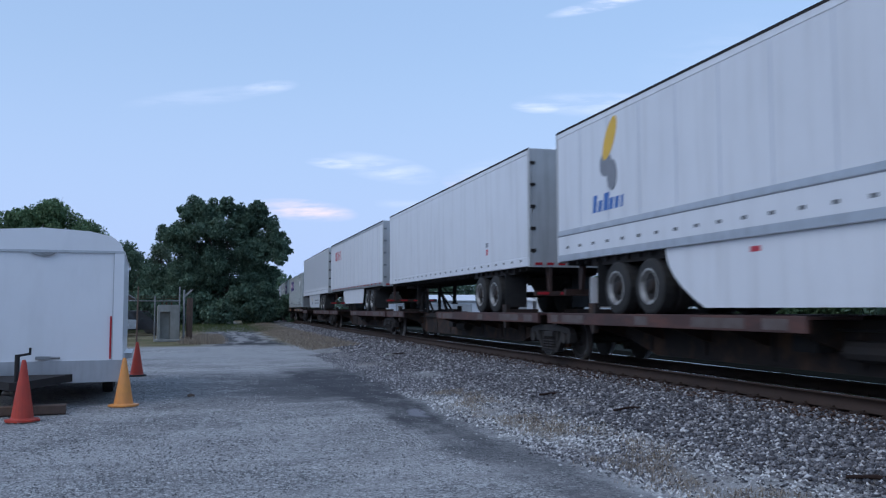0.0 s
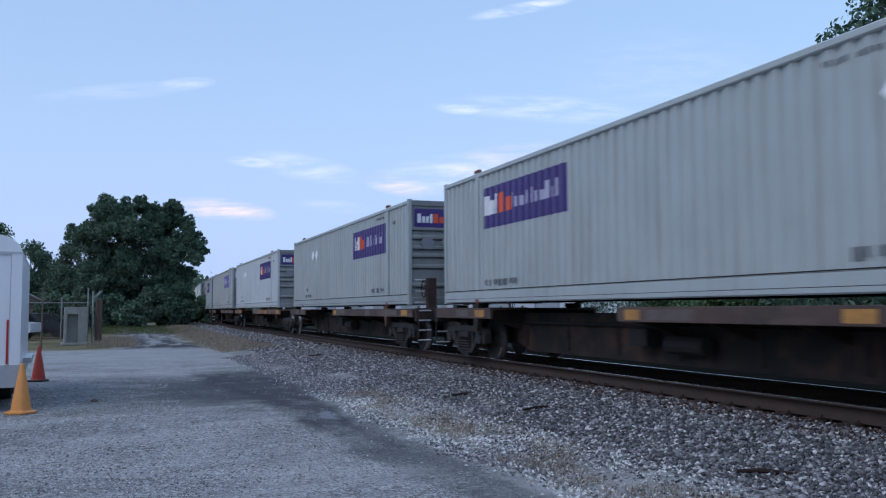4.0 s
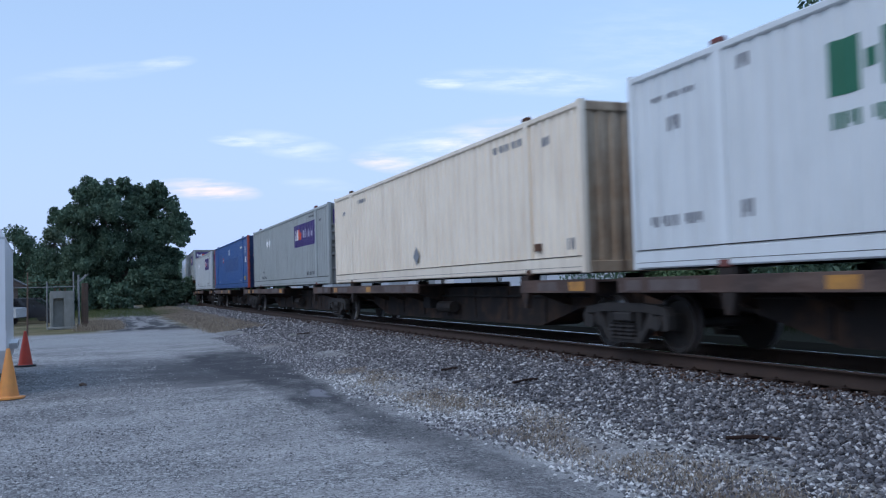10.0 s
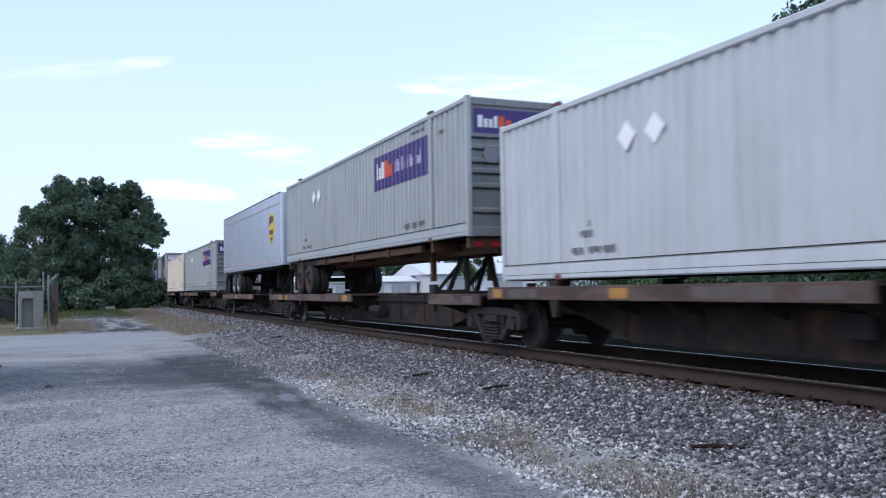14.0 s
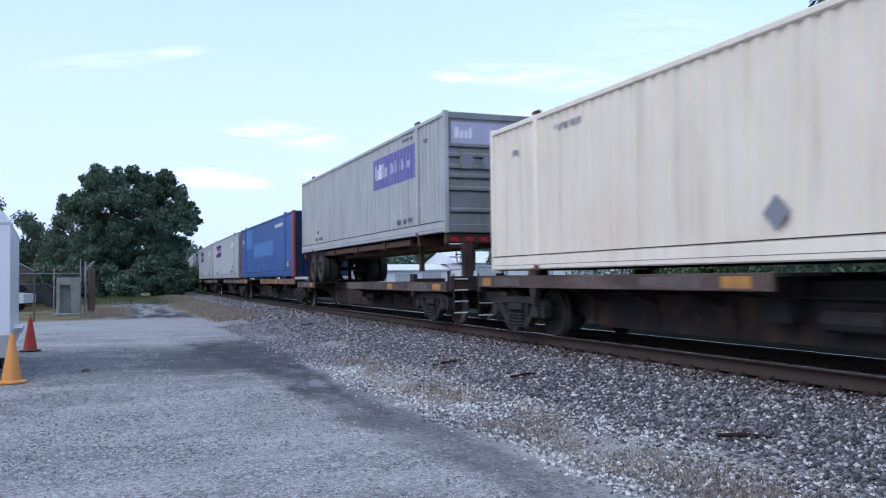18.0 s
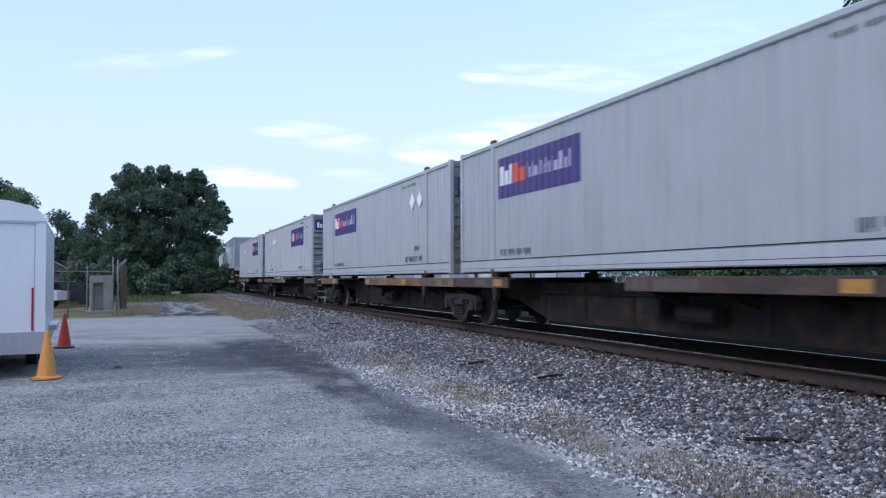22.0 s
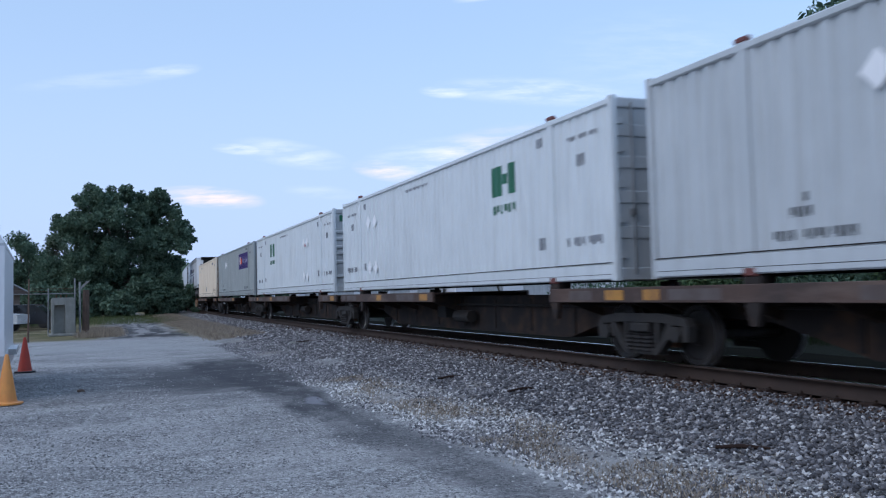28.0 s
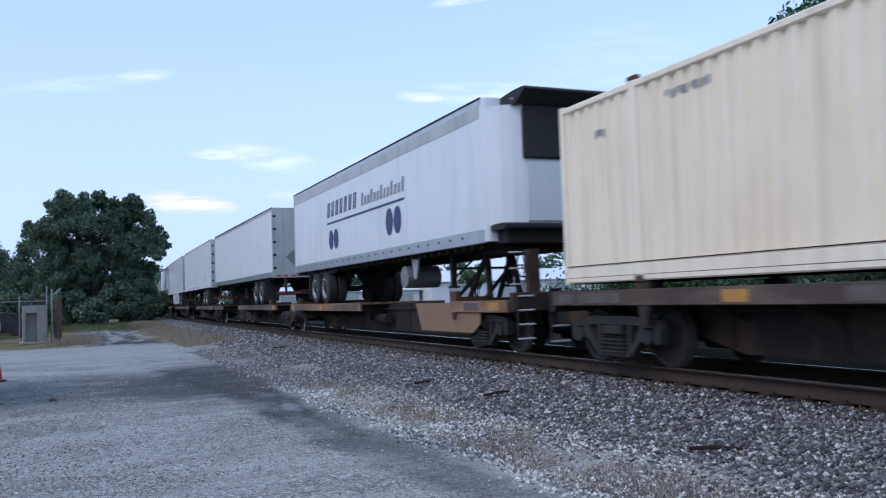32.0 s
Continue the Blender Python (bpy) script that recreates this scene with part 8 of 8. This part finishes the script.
scatter_rocks("ballast_stones", "ballast stones between and behind the rails, darkened for the train's shade", a, b, c, s, M["dark_stone"], rs)
n = 46000
gx, gy = rs.normal(4.10, 0.42, n), 4.0 + 26 * rs.uniform(0, 1, n) ** 1.4
keep = gx > 3.42 + 0.13 * np.sin(gy * 1.9) + rs.normal(0, 0.10, n) + 0.35 * np.clip((8 - gy) / 4, 0, 1)
pale = np.clip((17 - gy) / 3, 0, 1) * np.clip(0.68 + 0.7 * np.sin(gy * 1.1 + gx * 2.2) * np.sin(gy * 0.6 - gx), 0, 1) > rs.uniform(0, 1, n)
for name, label, pick, mat in (("pale_chips", "pale limestone chips along the foot of the ballast", keep & pale, "pale_stone"),
                               ("grey_chips", "grey and brown chips along the foot of the ballast", keep & ~pale, "ballast_stone")):
    px, py = gx[pick], gy[pick]
    scatter_chips(name, label, px, py, bed_height(px - TRACK_X) + 0.004, rs.uniform(0.010, 0.034, len(px)), M[mat], rs)
n = 100000
gx, gy = rs.uniform(-6.5, 3.6, n), 4.3 + 17 * rs.uniform(0, 1, n) ** 1.7
mid = 2.84 + 0.42 * np.clip((10.5 - gy) / 5.5, 0, 1)
thick = np.clip(0.55 + 0.5 * np.sin(gx * 1.3 + gy * 0.9) + 0.4 * np.sin(gx * 2.9 - gy * 1.7) + 0.3 * np.sin(gy * 3.7 + gx), 0.10, 1)
bare = (np.abs(gx - mid) < 0.50) | ((gy > 12.5) & (np.abs(gx - 2.3) < 1.3))
keep = np.where(bare, 0.06, 0.25 + 0.75 * thick) > rs.uniform(0, 1, n)
gx, gy = gx[keep], gy[keep]
n = len(gx)
scatter_chips("yard_gravel", "small grey gravel lying over the yard", gx, gy, np.full(n, 0.005), 0.005 + 0.013 * rs.uniform(0, 1, n) ** 1.8, M["yard_stone"], rs)


def blades(name, label, xs, ys, zs, height, mat, rng, per=7, spread=0.06, lean=0.5, wide=0.004):
    n = len(xs) * per
    bx, by, bz = (np.repeat(q, per) for q in (xs, ys, zs))
    bx, by = bx + rng.normal(0, spread, n), by + rng.normal(0, spread, n)
    a = rng.uniform(0, 2 * np.pi, n)
    hgt = height * rng.uniform(0.4, 1.2, n)
    ln = lean * hgt * rng.uniform(0.2, 1.3, n)
    w = wide * (1 + 0.75 * rng.uniform(0, 1, n))
    tip = np.stack([bx + np.cos(a) * ln, by + np.sin(a) * ln, bz + hgt], -1)
    p = np.stack([bx - np.sin(a) * w, by + np.cos(a) * w, bz], -1)
    q = np.stack([bx + np.sin(a) * w, by - np.cos(a) * w, bz], -1)
    v = np.stack([p, q, tip], 1).reshape(-1, 3)
    return tagged(new(name, numpy_mesh(name, v, np.arange(n * 3).reshape(-1, 3), mat)), label, "grass", kind="stuff")


n = 2000
gx, gy = rs.normal(4.15, 0.22, n), 4.0 + 11.5 * rs.uniform(0, 1, n) ** 1.2
keep = np.sin(gx * 3.1 + gy * 1.3) + np.sin(gy * 2.3 - gx) > -0.3
gx, gy = gx[keep], gy[keep]
blades("dry_grass", "dry tan grass and weeds along the ballast foot", gx, gy, bed_height(gx - TRACK_X), 0.055, M["grass_dry"], rs, 8, 0.05, 1.2)
n = 5200
gx, gy = rs.uniform(3.8, 5.7, n), 33 + 55 * rs.uniform(0, 1, n)
blades("dry_grass", "dry tan weeds on the bank beside the rails", gx, gy, bed_height(gx - TRACK_X), 0.10, M["grass_dry"], rs, 10, 0.20, 1.4, 0.009)
n = 900
gx, gy = rs.uniform(-1.2, 0.6, n), rs.uniform(40, 50, n)
blades("dry_grass", "dry tan weeds round the gate", gx, gy, np.zeros(n), 0.28, M["grass_dry"], rs, 10, 0.15, 0.5)
n = 4200
gx, gy = rs.uniform(-14, 9, n), rs.uniform(60, 88, n)
blades("green_grass", "rough green grass below the trees", gx, gy, np.zeros(n), 0.30, M["grass_green"], rs, 8, 0.3, 0.5)

# added weeds, coloured very dark to keep the gap under the train shaded
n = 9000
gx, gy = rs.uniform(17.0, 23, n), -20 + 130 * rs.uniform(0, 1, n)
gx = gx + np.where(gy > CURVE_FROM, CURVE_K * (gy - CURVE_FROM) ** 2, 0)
blades("tall_weeds", "tall green weeds added behind the railway, their colour darkened for shade", gx, gy, np.zeros(n), 0.50, M["weeds"], rs, 9, 0.25, 0.35)

# dark sticks and a pale stone lying on the bank


def build_stick(label, x, y, ln, turn):
    st = thing("scrap_stick", label, "debris", "debris on the bank")
    bm = bmesh.new()
    add_rod(bm, (-ln / 2, 0, 0.03), (0, 0.015, 0.04), 0.016, 7, 0.022)
    add_rod(bm, (0, 0.015, 0.04), (ln / 2, -0.01, 0.03), 0.022, 7, 0.012)
    part("wood", bm, M["tie_wood"], st)
    st.matrix_basis = pose(x, y, float(bed_height(np.array(x - TRACK_X))), 0, 0, turn)


build_stick("dark broken timber lying on the ballast", 5.57, 10.95, 0.62, 20)
build_stick("dark timber scrap lying on the ballast", 5.25, 6.05, 0.46, -36)
build_stick("dark timber scrap lying on the ballast", 5.40, 13.28, 0.55, 15)
stone = thing("field_stone", "pale field stone beside a dark scrap", "stone")
bm = bmesh.new()
bmesh.ops.create_icosphere(bm, subdivisions=2, radius=0.16)
for vv in bm.verts:
    vv.co *= 1 + 0.25 * noise.noise(vv.co * 6)
    vv.co.z *= 0.55
part("rock", bm, M["concrete"], stone)
stone.matrix_basis = pose(5.3, 25.9, 0.14)
build_stick("dark timber scrap beside a pale stone", 5.75, 26.0, 0.7, 10)

pebble = thing("field_stone", "small dark stone lying on the yard", "stone")
bm = bmesh.new()
bmesh.ops.create_icosphere(bm, subdivisions=2, radius=0.07)
for vv in bm.verts:
    vv.co *= 1 + 0.3 * noise.noise(vv.co * 14)
    vv.co.z *= 0.5
part("rock", bm, M["old_wood"], pebble)
pebble.matrix_basis = pose(-0.41, 16.33, 0.02)

motions()
